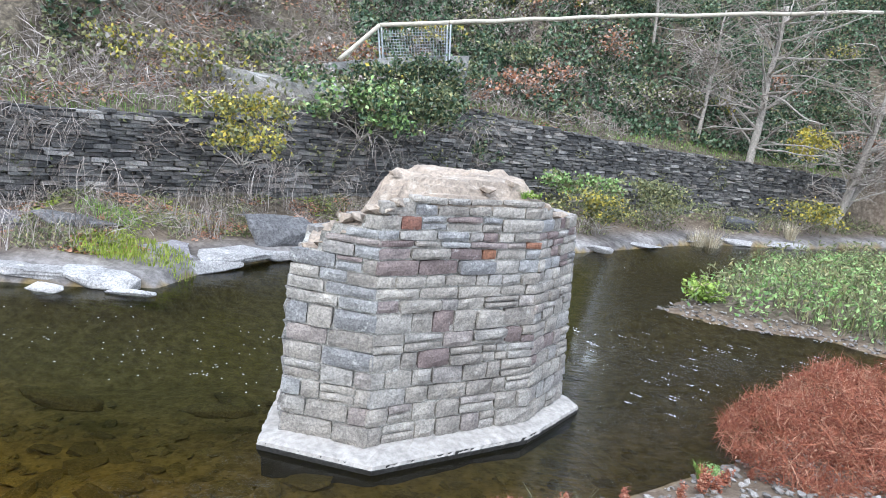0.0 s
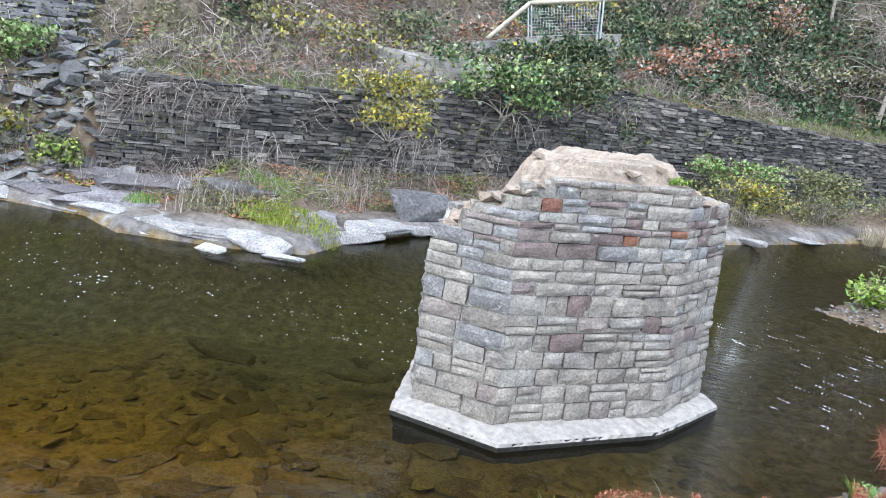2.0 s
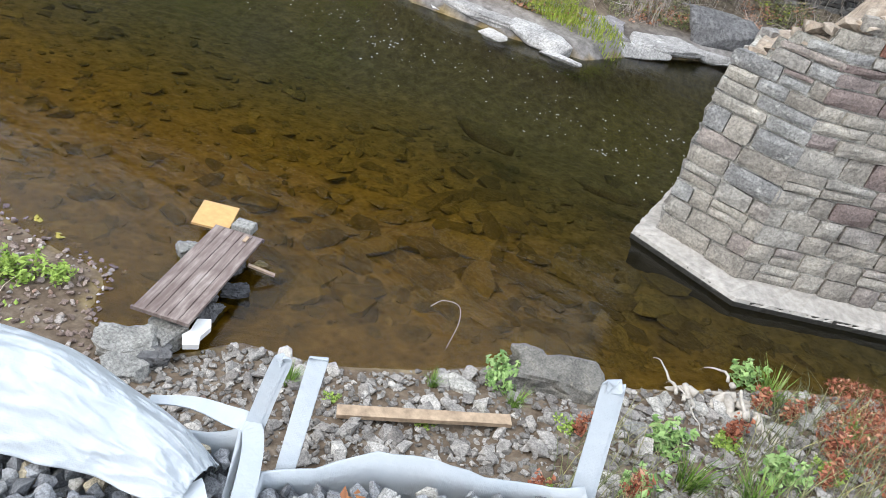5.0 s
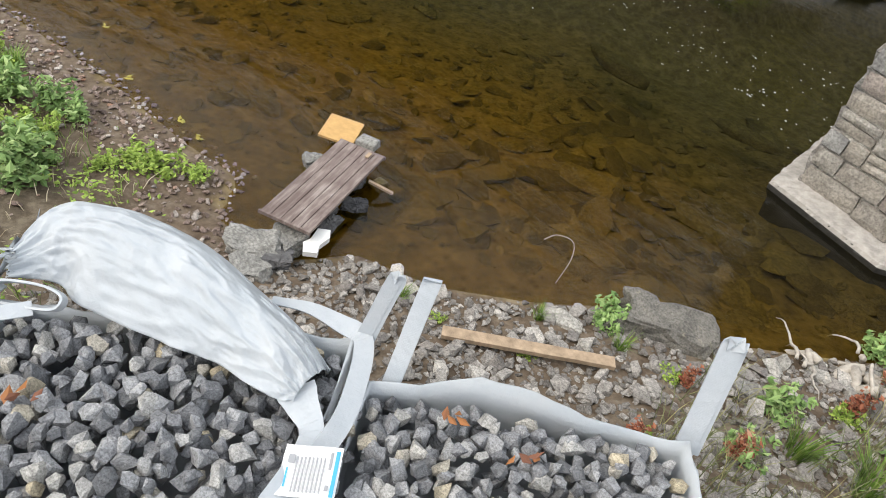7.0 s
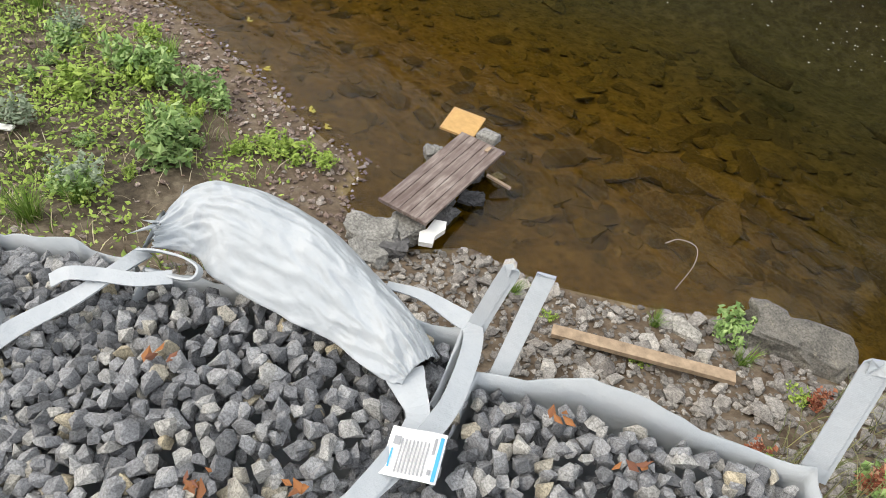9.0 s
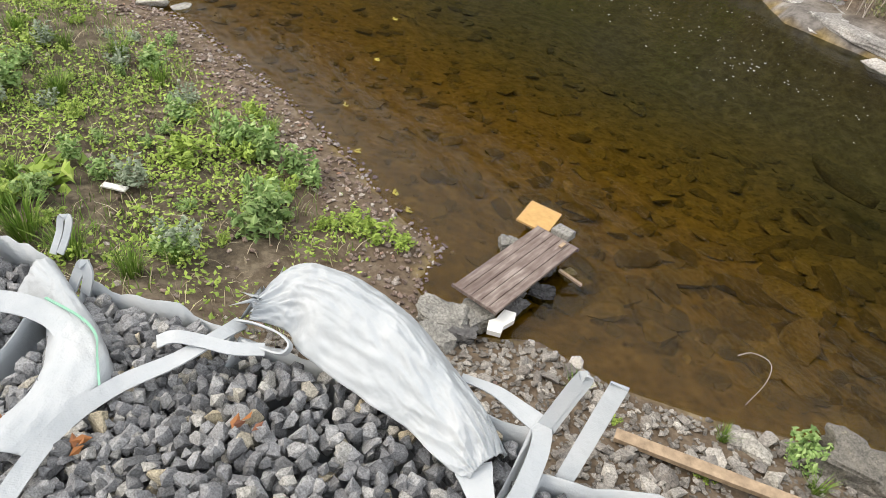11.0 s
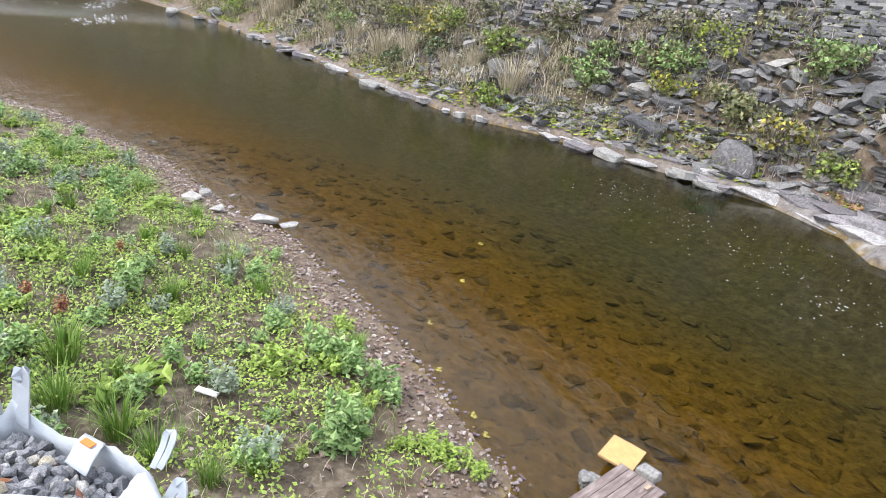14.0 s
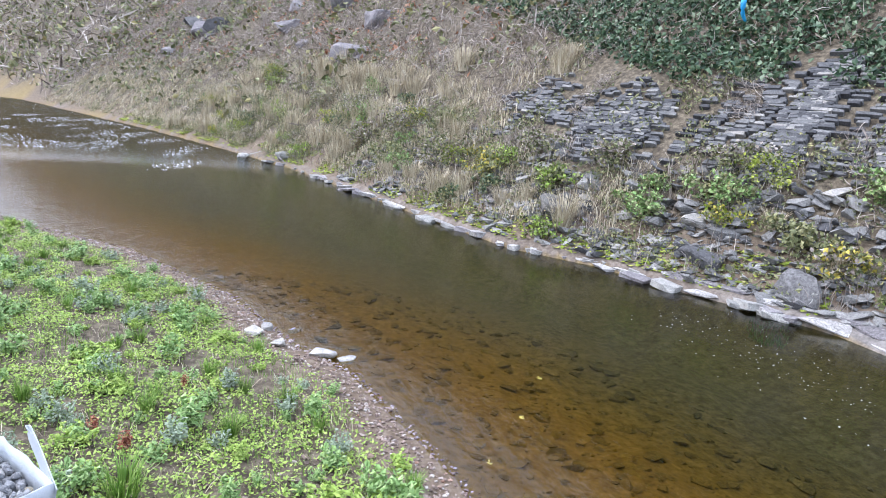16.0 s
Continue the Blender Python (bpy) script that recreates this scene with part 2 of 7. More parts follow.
def water_material():
    """Clear brown river water: mirror-like by Fresnel over a tinted see-through body."""
    m = bpy.data.materials.new("river_water")
    m.use_nodes = True
    t = m.node_tree
    t.nodes.clear()
    out = t.nodes.new("ShaderNodeOutputMaterial")
    pos = world_coords(t)
    zone = t.nodes.new("ShaderNodeVertexColor")
    zone.layer_name = "zone"
    sep = t.nodes.new("ShaderNodeSeparateColor")
    t.links.new(zone.outputs[0], sep.inputs[0])
    stretch = add(t, "ShaderNodeMapping")
    stretch.inputs["Rotation"].default_value = (0, 0, radians(-28))
    stretch.inputs["Scale"].default_value = (0.55, 1.6, 1)
    t.links.new(pos, stretch.inputs["Vector"])
    small = grain(t, 1.6, 5, 0.6, stretch.outputs[0])
    rough = grain(t, 4.2, 5, 0.6, stretch.outputs[0])
    calm = add(t, "ShaderNodeBump", Strength=0.24, Distance=0.06)
    t.links.new(small, calm.inputs["Height"])
    wild = add(t, "ShaderNodeBump", Distance=1.7)
    t.links.new(sep.outputs[0], wild.inputs["Strength"])
    t.links.new(rough, wild.inputs["Height"])
    t.links.new(calm.outputs[0], wild.inputs["Normal"])
    fres = add(t, "ShaderNodeFresnel", IOR=1.31)
    t.links.new(wild.outputs[0], fres.inputs["Normal"])
    gloss = add(t, "ShaderNodeBsdfGlossy", Roughness=0.04)
    t.links.new(wild.outputs[0], gloss.inputs["Normal"])
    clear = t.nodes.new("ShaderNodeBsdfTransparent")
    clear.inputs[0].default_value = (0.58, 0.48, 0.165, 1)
    # Darker tint: the gloom of depth and the pier's reflection put into the colour.
    shade_tint = t.nodes.new("ShaderNodeBsdfTransparent")
    shade_tint.inputs[0].default_value = (0.33, 0.375, 0.31, 1)
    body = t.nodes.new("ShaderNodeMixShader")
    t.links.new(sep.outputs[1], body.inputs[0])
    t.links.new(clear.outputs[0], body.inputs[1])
    t.links.new(shade_tint.outputs[0], body.inputs[2])
    top = t.nodes.new("ShaderNodeMixShader")
    t.links.new(fres.outputs[0], top.inputs[0])
    t.links.new(body.outputs[0], top.inputs[1])
    t.links.new(gloss.outputs[0], top.inputs[2])
    t.links.new(top.outputs[0], out.inputs["Surface"])
    return m


# ------------------------------------------------------------------ the lie of the land
FAR_SHORE = [(-420, -190), (-135, -52), (-67, -14.6), (-48, -5.1), (-37.9, -0.5), (-29, 2.5), (-19, 6.0), (-17, 7.9), (-14.6, 9.0), (-13.3, 9.9), (-11.3, 10.8), (-9.5, 10.9),
             (-8.4, 10.4), (-6.4, 10.85), (-5.1, 11.4), (-4.8, 12.6), (-4.1, 14.1), (-3.3, 15.1), (0, 17.7), (3.75, 20.2), (9.2, 25.3), (13.3, 27.2), (18, 30.6), (40, 44), (420, 260)]
NEAR_SHORE = [(-420, -205), (-140, -68), (-70, -34), (-40, -20), (-21.2, -8.4), (-19.7, -7.0), (-17.4, -4.2), (-13.7, -1.45), (-10.8, -0.1), (-9.6, 0.75), (-8.2, 1.2), (-6.7, 1.7), (-5.1, 2.0), (-4.25, 2.2),
              (-3.9, 1.85), (-3.3, 1.95), (-3.05, 2.55), (-2.5, 2.85), (-2.0, 3.4), (-1.6, 4.0), (-0.85, 4.5), (-0.5, 4.9), (0.2, 5.75), (0.8, 6.25), (2.1, 6.8), (3.9, 8.1), (5.4, 9.6),
              (8.5, 12.0), (14, 15.5), (40, 30), (420, 245)]
ISLAND = [(4.4, 14.8), (5.3, 15.7), (7.2, 18.6), (9.1, 21.2), (12.5, 23.6), (16, 25.6), (30, 33), (34, 27), (14, 15.8), (9.0, 13.0), (8.0, 14.0), (6.0, 14.0)]
WALL_LINE = [(-10.6, 12.55), (-9.1, 13.5), (-7.75, 14.8), (-6.66, 16.0), (-3.6, 18.9), (0.15, 22.2), (3.1, 24.0), (8.0, 27.6), (14.4, 31.2), (18.5, 34.0)]
WALL_TOP = [2.55, 2.68, 2.7, 2.72, 3.2, 3.74, 3.41, 3.17, 2.95, 2.8]


def distance_to(line, x, y):
    d = np.full(x.shape, 1e9)
    for (ax, ay), (bx, by) in zip(line, line[1:]):
        ux, uy = bx - ax, by - ay
        k = np.clip(((x - ax) * ux + (y - ay) * uy) / (ux * ux + uy * uy), 0, 1)
        d = np.minimum(d, np.hypot(x - ax - k * ux, y - ay - k * uy))
    return d


def inside(poly, x, y):
    r = np.zeros(x.shape, bool)
    for (ax, ay), (bx, by) in zip(poly, poly[1:] + poly[:1]):
        if ay != by:
            r ^= ((ay > y) != (by > y)) & (x < (bx - ax) * (y - ay) / (by - ay) + ax)
    return r


def along(line, x):
    return np.interp(x, [p[0] for p in line], [p[1] for p in line])


def smooth_step(a, b, v):
    k = np.clip((v - a) / (b - a), 0, 1)
    return k * k * (3 - 2 * k)


def land(x, y):
    """Height of the ground at x, y, with the signed depths behind the two shores and the wall."""
    x, y = np.asarray(x, float), np.asarray(y, float)
    far = distance_to(FAR_SHORE, x, y) * np.where(y > along(FAR_SHORE, x), 1, -1)
    near = distance_to(NEAR_SHORE, x, y) * np.where(y < along(NEAR_SHORE, x), 1, -1)
    isl = distance_to(ISLAND + ISLAND[:1], x, y) * np.where(inside(ISLAND, x, y), 1, -1)
    wall = distance_to(WALL_LINE, x, y) * np.where(y > along(WALL_LINE, x), 1, -1)
    # river bed: shallow on the near side, deep channel towards the far side
    across = np.clip(-near / np.maximum(-near - far, 0.1), 0, 1)
    bed = -np.interp(across, [0, 0.06, 0.25, 0.5, 0.75, 0.95, 1], [0, 0.10, 0.3, 0.65, 0.9, 0.5, 0.0])
    bed = np.maximum(bed, -0.05 + np.minimum(isl, 0) * 0.25)
    # far bank: free slope on the left, bench and walled terrace further right
    slope = np.interp(far, [0, 0.15, 0.8, 2.0, 3.5, 6.0, 9.0, 16.0, 45, 400], [0, 0.2, 0.42, 1.15, 2.55, 4.6, 7.3, 14.0, 42, 150])
    bench = np.interp(far, [0, 0.15, 1.0, 2.0, 3.2, 6], [0, 0.2, 0.34, 0.5, 0.85, 1.2])
    top = np.interp(x, [p[0] for p in WALL_LINE], WALL_TOP)
    terrace = top - 0.08 + np.interp(wall, [0, 0.6, 1.6, 4.0, 8, 40, 400], [0, 0.1, 0.35, 1.1, 4.4, 36, 150])
    steeper = top - 0.08 + np.interp(wall, [0, 0.6, 1.4, 4.0, 8, 40, 400], [0, 0.1, 0.5, 4.1, 8.5, 40, 150])
    terrace = terrace + (steeper - terrace) * smooth_step(-1.5, 4.5, x)
    walled = smooth_step(-11.6, -10.4, x + 0.0 * y)
    high = smooth_step(0.12, 0.42, wall)
    bank = slope * (1 - walled) + walled * (bench * (1 - high) + terrace * high)
    # near bank: low and flat upstream, steeper below the bags
    steep = smooth_step(-5.0, -3.0, x)
    low = np.interp(near, [0, 0.5, 1.5, 4, 8, 14, 400], [0, 0.06, 0.14, 0.4, 0.9, 2.2, 12])
    rise = np.interp(near, [0, 0.4, 1.2, 2.0, 3.0, 5, 8, 400], [0, 0.1, 0.32, 0.7, 0.85, 1.5, 2.2, 12])
    home = low * (1 - steep) + rise * steep
    z = np.where(far > 0, bank, np.where(near > 0, home, np.where(isl > 0, np.minimum(isl * 0.2, 0.3), bed)))
    z = z + np.maximum(0, -150 - x) * 0.17
    return z, far, near, isl, wall


def stepped(*spans):
    out = []
    for a, b, step in spans:
        n = max(1, round((b - a) / step))
        out += [a + (b - a) * i / n for i in range(n)]
    return out + [spans[-1][1]]


def roughness(x, y, far, near):
    """Unevenness of the ground on top of its plan."""
    if abs(x) > 60 or y < -20 or y > 60:
        return 0.0
    if far > 0:
        amp = 0.12 * min(1, far / 1.5) + 0.5 * min(1, max(0, far - 5) / 10)
        return amp * fbm(x * 0.5, y * 0.5) + 0.05 * min(1, far) * fbm(x * 2.5, y * 2.5, 3)
    if near > 0:
        return min(1, near) * (0.06 * fbm(x * 0.9, y * 0.9, 5) + 0.025 * fbm(x * 5, y * 5, 6))
    return 0.05 * fbm(x * 1.3, y * 1.3, 8) * min(1, -near * 2) + 0.03 * fbm(x * 5, y * 5, 9) * min(1, -near)


def heights(x, y):
    """Ground heights at arrays of places."""
    z, far, near, isl, wall = land(x, y)
    return np.array([h + roughness(a, b, f, n) for a, b, h, f, n in zip(x, y, z, far, near)]), far, near


def ground_at(x, y):
    return float(heights(np.array([x]), np.array([y]))[0][0])


def build_ground():
    xs = np.array(stepped((-420, -120, 20), (-120, -50, 3), (-50, -26, 0.6), (-26, -12, 0.25), (-12, 8, 0.14), (8, 22, 0.3), (22, 60, 2), (60, 420, 30)))
    ys = np.array(stepped((-205, -60, 12), (-60, -20, 2), (-20, -6, 0.35), (-6, 8, 0.14), (8, 24, 0.18), (24, 44, 0.4), (44, 80, 2), (80, 420, 30)))
    gx, gy = np.meshgrid(xs, ys)
    z, far, near, isl, wall = land(gx, gy)
    z = z.ravel()
    fx, fy, ff, fn = gx.ravel(), gy.ravel(), far.ravel(), near.ravel()
    verts = []
    for i in range(len(z)):
        verts.append((fx[i], fy[i], z[i] + roughness(fx[i], fy[i], ff[i], fn[i])))
    w, hgt = len(xs), len(ys)
    faces = [(j * w + i, j * w + i + 1, (j + 1) * w + i + 1, (j + 1) * w + i) for j in range(hgt - 1) for i in range(w - 1)]
    ob = from_lists("ground", verts, faces, ground_material(), smooth=True)
    tagged(ob, "river banks and bed of brown soil, rock and gravel", "ground", kind="structure")
    zone = ob.data.color_attributes.new("zone", "FLOAT_COLOR", "POINT")
    green = np.where(fn > 0, smooth_step(0.5, 1.4, fn) * 0.75 * (1 - 0.85 * smooth_step(-4.6, -3.4, fx)), np.where(ff > 0, smooth_step(1.0, 3, ff) * 0.8, 0.6 * (isl.ravel() > 0.5)))
    rock = np.where((ff > 0) & (fx > -110), (1 - smooth_step(0.15, 0.6 + 0.9 * smooth_step(-15, -10, fx), ff)) * (0.3 + 0.5 * smooth_step(-15, -10, fx)), 0)
    bed = np.where((ff <= 0) & (fn <= 0) & (isl.ravel() <= 0), 1.0, 0.0)
    zone.data.foreach_set("color", np.stack([green, rock, bed, np.ones_like(bed)], 1).ravel())
    return ob


def build_water():
    xs = np.array(stepped((-420, -60, 15), (-60, -20, 1.0), (-20, 14, 0.35), (14, 60, 2), (60, 420, 30)))
    ys = np.array(stepped((-200, -20, 8), (-20, -4, 0.8), (-4, 30, 0.35), (30, 60, 2), (60, 260, 20)))
    gx, gy = np.meshgrid(xs, ys)
    z, far, near, isl, wall = land(gx, gy)
    w, hgt = len(xs), len(ys)
    verts = [(x, y, 0.0) for x, y in zip(gx.ravel(), gy.ravel())]
    keep = (far < 1.0) & (near < 1.0)
    faces = [(j * w + i, j * w + i + 1, (j + 1) * w + i + 1, (j + 1) * w + i) for j in range(hgt - 1) for i in range(w - 1)
             if keep[j, i] or keep[j, i + 1] or keep[j + 1, i] or keep[j + 1, i + 1]]
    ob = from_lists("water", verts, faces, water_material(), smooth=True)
    tagged(ob, "clear brown shallow river with ripples and pools tinted darker", "water", kind="structure")
    fx, fy = gx.ravel(), gy.ravel()
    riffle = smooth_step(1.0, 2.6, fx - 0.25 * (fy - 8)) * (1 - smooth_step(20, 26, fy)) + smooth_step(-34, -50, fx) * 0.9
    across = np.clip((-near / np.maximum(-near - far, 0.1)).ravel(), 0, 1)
    # Where the painted darkening starts; drawn in close around the pier's foot.
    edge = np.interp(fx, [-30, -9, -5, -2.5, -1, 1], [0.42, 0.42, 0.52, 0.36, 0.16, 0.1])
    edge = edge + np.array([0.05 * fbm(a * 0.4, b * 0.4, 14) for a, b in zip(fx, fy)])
    shade_tint = smooth_step(edge - 0.24, edge + 0.12, across)
    # The riffle is tinted dark too, whatever its depth.
    shade_tint = np.maximum(shade_tint, np.clip(riffle, 0, 1) * 0.8)
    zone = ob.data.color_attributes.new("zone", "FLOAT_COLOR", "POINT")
    zone.data.foreach_set("color", np.stack([np.clip(riffle, 0, 1) * 1.0 + 0.03, shade_tint, shade_tint * 0, shade_tint * 0 + 1], 1).ravel())
    ob.visible_shadow = False
    return ob


build_ground()
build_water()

# ------------------------------------------------------------------ pieces that many things share
def hull_mesh(name, seed, sx, sy, sz, points=14, power=1.0, material=None):
    """An angular stone: the hull of scattered points."""
    r = random.Random(seed)
    bm = bmesh.new()
    for _ in range(points):
        v = Vector((r.gauss(0, 1), r.gauss(0, 1), r.gauss(0, 1))).normalized() * r.uniform(0.75, 1.0) ** power
        v = Vector([math.copysign(abs(c) ** 0.75, c) for c in v])
        bm.verts.new((v.x * sx, v.y * sy, v.z * sz))
    res = bmesh.ops.convex_hull(bm, input=bm.verts)
    junk = [g for g in res["geom_interior"] if isinstance(g, bmesh.types.BMVert)]
    bmesh.ops.delete(bm, geom=list(set(junk)), context="VERTS")
    me = bpy.data.meshes.new(name)
    bm.to_mesh(me)
    bm.free()
    if material:
        me.materials.append(material)
    return me


def block_mesh(name, seed, material, rough=0.13):
    """A dressed stone of unit size: a box with broken edges and an uneven front (towards -y)."""
    r = random.Random(seed)
    bm = bmesh.new()
    bmesh.ops.create_cube(bm, size=1.0)
    bmesh.ops.subdivide_edges(bm, edges=[e for e in bm.edges if abs(e.verts[0].co.x - e.verts[1].co.x) > 0.5], cuts=1, use_grid_fill=True)
    for v in bm.verts:
        v.co += Vector((r.uniform(-0.035, 0.035), r.uniform(-rough, rough), r.uniform(-0.06, 0.06)))
        if v.co.y < 0:
            v.co.y -= r.uniform(0, rough)
    bmesh.ops.bevel(bm, geom=[e for e in bm.edges if min(e.verts[0].co.y, e.verts[1].co.y) < 0], offset=0.05, segments=1, affect="EDGES", clamp_overlap=True)
    me = bpy.data.meshes.new(name)
    bm.to_mesh(me)
    bm.free()
    me.materials.append(material)
    return me


def joined(name, meshes, places, material, parent=None, label=""):
    """Many stones in one mesh. places: (variant, matrix)."""
    verts, faces, base = [], [], 0
    cache = []
    for me in meshes:
        co = np.array([v.co[:] for v in me.vertices])
        cache.append((co, [tuple(p.vertices) for p in me.polygons]))
    for k, m in places:
        co, fs = cache[k % len(cache)]
        a = np.array(m)
        verts.append(co @ a[:3, :3].T + a[:3, 3])
        faces += [tuple(i + base for i in f) for f in fs]
        base += len(co)
    me = bpy.data.meshes.new(name)
    me.from_pydata(np.concatenate(verts).tolist(), [], faces)
    me.update()
    return mesh_of(name, me, material, parent, label)


def shared(name, me, m, parent=None):
    ob = new(name, me)
    ob.matrix_world = m
    if parent is not None:
        ob.parent = parent
    return ob


def sprays(name, centres, size, material, up=0.4, narrow=0.6, parent=None, label="", spread=None, seed=1, jitter=0.35):
    """Small folded leaves, one at each centre, tilted at random around the upward direction."""
    g = np.random.RandomState(seed)
    c = np.asarray(centres, float)
    n = len(c)
    nrm = g.normal(size=(n, 3))
    nrm /= np.linalg.norm(nrm, axis=1)[:, None]
    nrm = nrm * (1 - up) + np.array([0, 0, 1]) * up
    nrm /= np.linalg.norm(nrm, axis=1)[:, None]
    t = np.cross(nrm, g.normal(size=(n, 3)))
    t /= np.linalg.norm(t, axis=1)[:, None]
    s = np.cross(nrm, t)
    k = (np.asarray(size) * (1 + jitter * g.uniform(-1, 1, n)))[:, None]
    tip, tail = c + t * k * 0.5, c - t * k * 0.5
    drop = nrm * k * 0.12
    left, right = c + s * k * narrow * 0.5 - drop, c - s * k * narrow * 0.5 - drop
    v = np.stack([tail, left, tip, right], 1).reshape(-1, 3)
    f = [(4 * i, 4 * i + 1, 4 * i + 2, 4 * i + 3) for i in range(n)]
    return from_lists(name, v.tolist(), f, material, parent, label)


def blades(name, roots, height, width, material, lean=0.4, parent=None, label="", seed=2):
    """Grass: thin bent blades rising from their roots."""
    g = np.random.RandomState(seed)
    c = np.asarray(roots, float)
    n = len(c)
    a = g.uniform(0, 2 * np.pi, n)
    d = np.stack([np.cos(a), np.sin(a), 0 * a], 1)
    h = (np.asarray(height) * g.uniform(0.5, 1.2, n))[:, None]
    b = g.uniform(0.1, 1, n)[:, None] * lean * h
    side = np.stack([-np.sin(a), np.cos(a), 0 * a], 1) * width * 0.5
    up = np.array([0, 0, 1.0])
    mid = c + up * h * 0.6 + d * b * 0.35
    tip = c + up * h * 0.95 + d * b
    v = np.stack([c - side, c + side, mid + side * 0.8, mid - side * 0.8, tip], 1).reshape(-1, 3)
    f = []
    for i in range(n):
        f += [(5 * i, 5 * i + 1, 5 * i + 2, 5 * i + 3), (5 * i + 3, 5 * i + 2, 5 * i + 4)]
    return from_lists(name, v.tolist(), f, material, parent, label)


def tube(bm, pts, r0, r1, sides=5):
    """A tapered limb along a line of points."""
    rings = []
    for i, p in enumerate(pts):
        p = Vector(p)
        d = (Vector(pts[min(i + 1, len(pts) - 1)]) - Vector(pts[max(i - 1, 0)])).normalized()
        s = d.cross(Vector((0.3, 0.2, 1) if abs(d.z) < 0.9 else (1, 0, 0))).normalized()
        u = d.cross(s)
        r = r0 + (r1 - r0) * i / (len(pts) - 1)
        rings.append([bm.verts.new(p + (s * math.cos(2 * math.pi * k / sides) + u * math.sin(2 * math.pi * k / sides)) * r) for k in range(sides)])
    for a, b in zip(rings, rings[1:]):
        for k in range(sides):
            bm.faces.new((a[k], a[(k + 1) % sides], b[(k + 1) % sides], b[k]))
    bm.faces.new(rings[0][::-1])
    bm.faces.new(rings[-1])


def wander(start, way, length, steps, r, bend=0.25, sag=0.0):
    p, d, out = Vector(start), Vector(way).normalized(), [Vector(start)]
    for _ in range(steps):
        d = (d + Vector((r.uniform(-bend, bend), r.uniform(-bend, bend), r.uniform(-bend, bend) - sag))).normalized()
        p = p + d * length / steps
        out.append(p.copy())
    return out


def ribbon(name, pts, widths, material, parent=None, label="", thick=0.006, side=None):
    """A strap along points; side: the direction of its width, one for all or one for each point."""
    bm = bmesh.new()
    rows = []
    for i, p in enumerate(pts):
        p = Vector(p)
        s = Vector(side[i] if isinstance(side, list) else side).normalized()
        d = (Vector(pts[min(i + 1, len(pts) - 1)]) - Vector(pts[max(i - 1, 0)])).normalized()
        n = d.cross(s).normalized() * thick * 0.5
        w = (widths[i] if isinstance(widths, list) else widths) * 0.5
        rows.append([bm.verts.new(p + s * w + n), bm.verts.new(p - s * w + n), bm.verts.new(p - s * w - n), bm.verts.new(p + s * w - n)])
    for a, b in zip(rows, rows[1:]):
        for k in range(4):
            bm.faces.new((a[k], a[(k + 1) % 4], b[(k + 1) % 4], b[k]))
    bm.faces.new(rows[0][::-1])
    bm.faces.new(rows[-1])
    bmesh.ops.recalc_face_normals(bm, faces=bm.faces)
    return mesh_object(name, bm, material, parent, label)


def curve_points(pts, n):
    """Smooth points through a few given ones (Catmull-Rom)."""
    p = [Vector(q) for q in pts]
    p = [2 * p[0] - p[1]] + p + [2 * p[-1] - p[-2]]
    out = []
    segs = len(p) - 3
    for i in range(n):
        f = i / (n - 1) * segs
        k = min(int(f), segs - 1)
        t = f - k
        a, b, c, d = p[k:k + 4]
        out.append(0.5 * ((2 * b) + (c - a) * t + (2 * a - 5 * b + 4 * c - d) * t * t + (3 * b - a - 3 * c + d) * t ** 3))
    return out


# ------------------------------------------------------------------ the bridge pier
FOOT = [(-1.85, 6.69), (-0.6, 6.49), (1.09, 7.66), (1.86, 8.74), (1.15, 10.0), (-0.85, 9.7), (-2.0, 8.2)]
PIER = [(-1.66, 6.9), (-0.71, 6.79), (1.08, 7.97), (1.62, 8.85), (0.95, 9.75), (-0.8, 9.45), (-1.8, 8.2)]
PIER_TOP = [1.82, 2.6, 2.85, 2.62, 2.5, 2.4, 2.1]
PCX, PCY, PIER_BASE = 0.0, 8.25, 0.15


def pier_side(z):
    """The pier's plan at a height: it leans a little upstream and tapers."""
    k, lean = (z - PIER_BASE) * 0.018, (z - PIER_BASE) * -0.062
    return [(x + (PCX - x) * k + lean, y + (PCY - y) * k) for x, y in PIER]


def pier_top(edge, f):
    """Height of the broken masonry along an edge of the pier: stepped on the upstream face."""
    if edge == 0:
        for limit, top in ((0.1, 1.8), (0.2, 2.05), (0.32, 2.2), (0.45, 2.4), (0.8, 2.5), (1.1, 2.62)):
            if f < limit:
                return top
    if edge == 1:
        return 2.64 if f < 0.05 else 2.72 if f < 0.1 else 2.83
    if edge == 2:
        return 2.85 - 0.24 * min(1, f * 2.2)
    a, b = PIER_TOP[edge], PIER_TOP[(edge + 1) % len(PIER)]
    return a + (b - a) * f


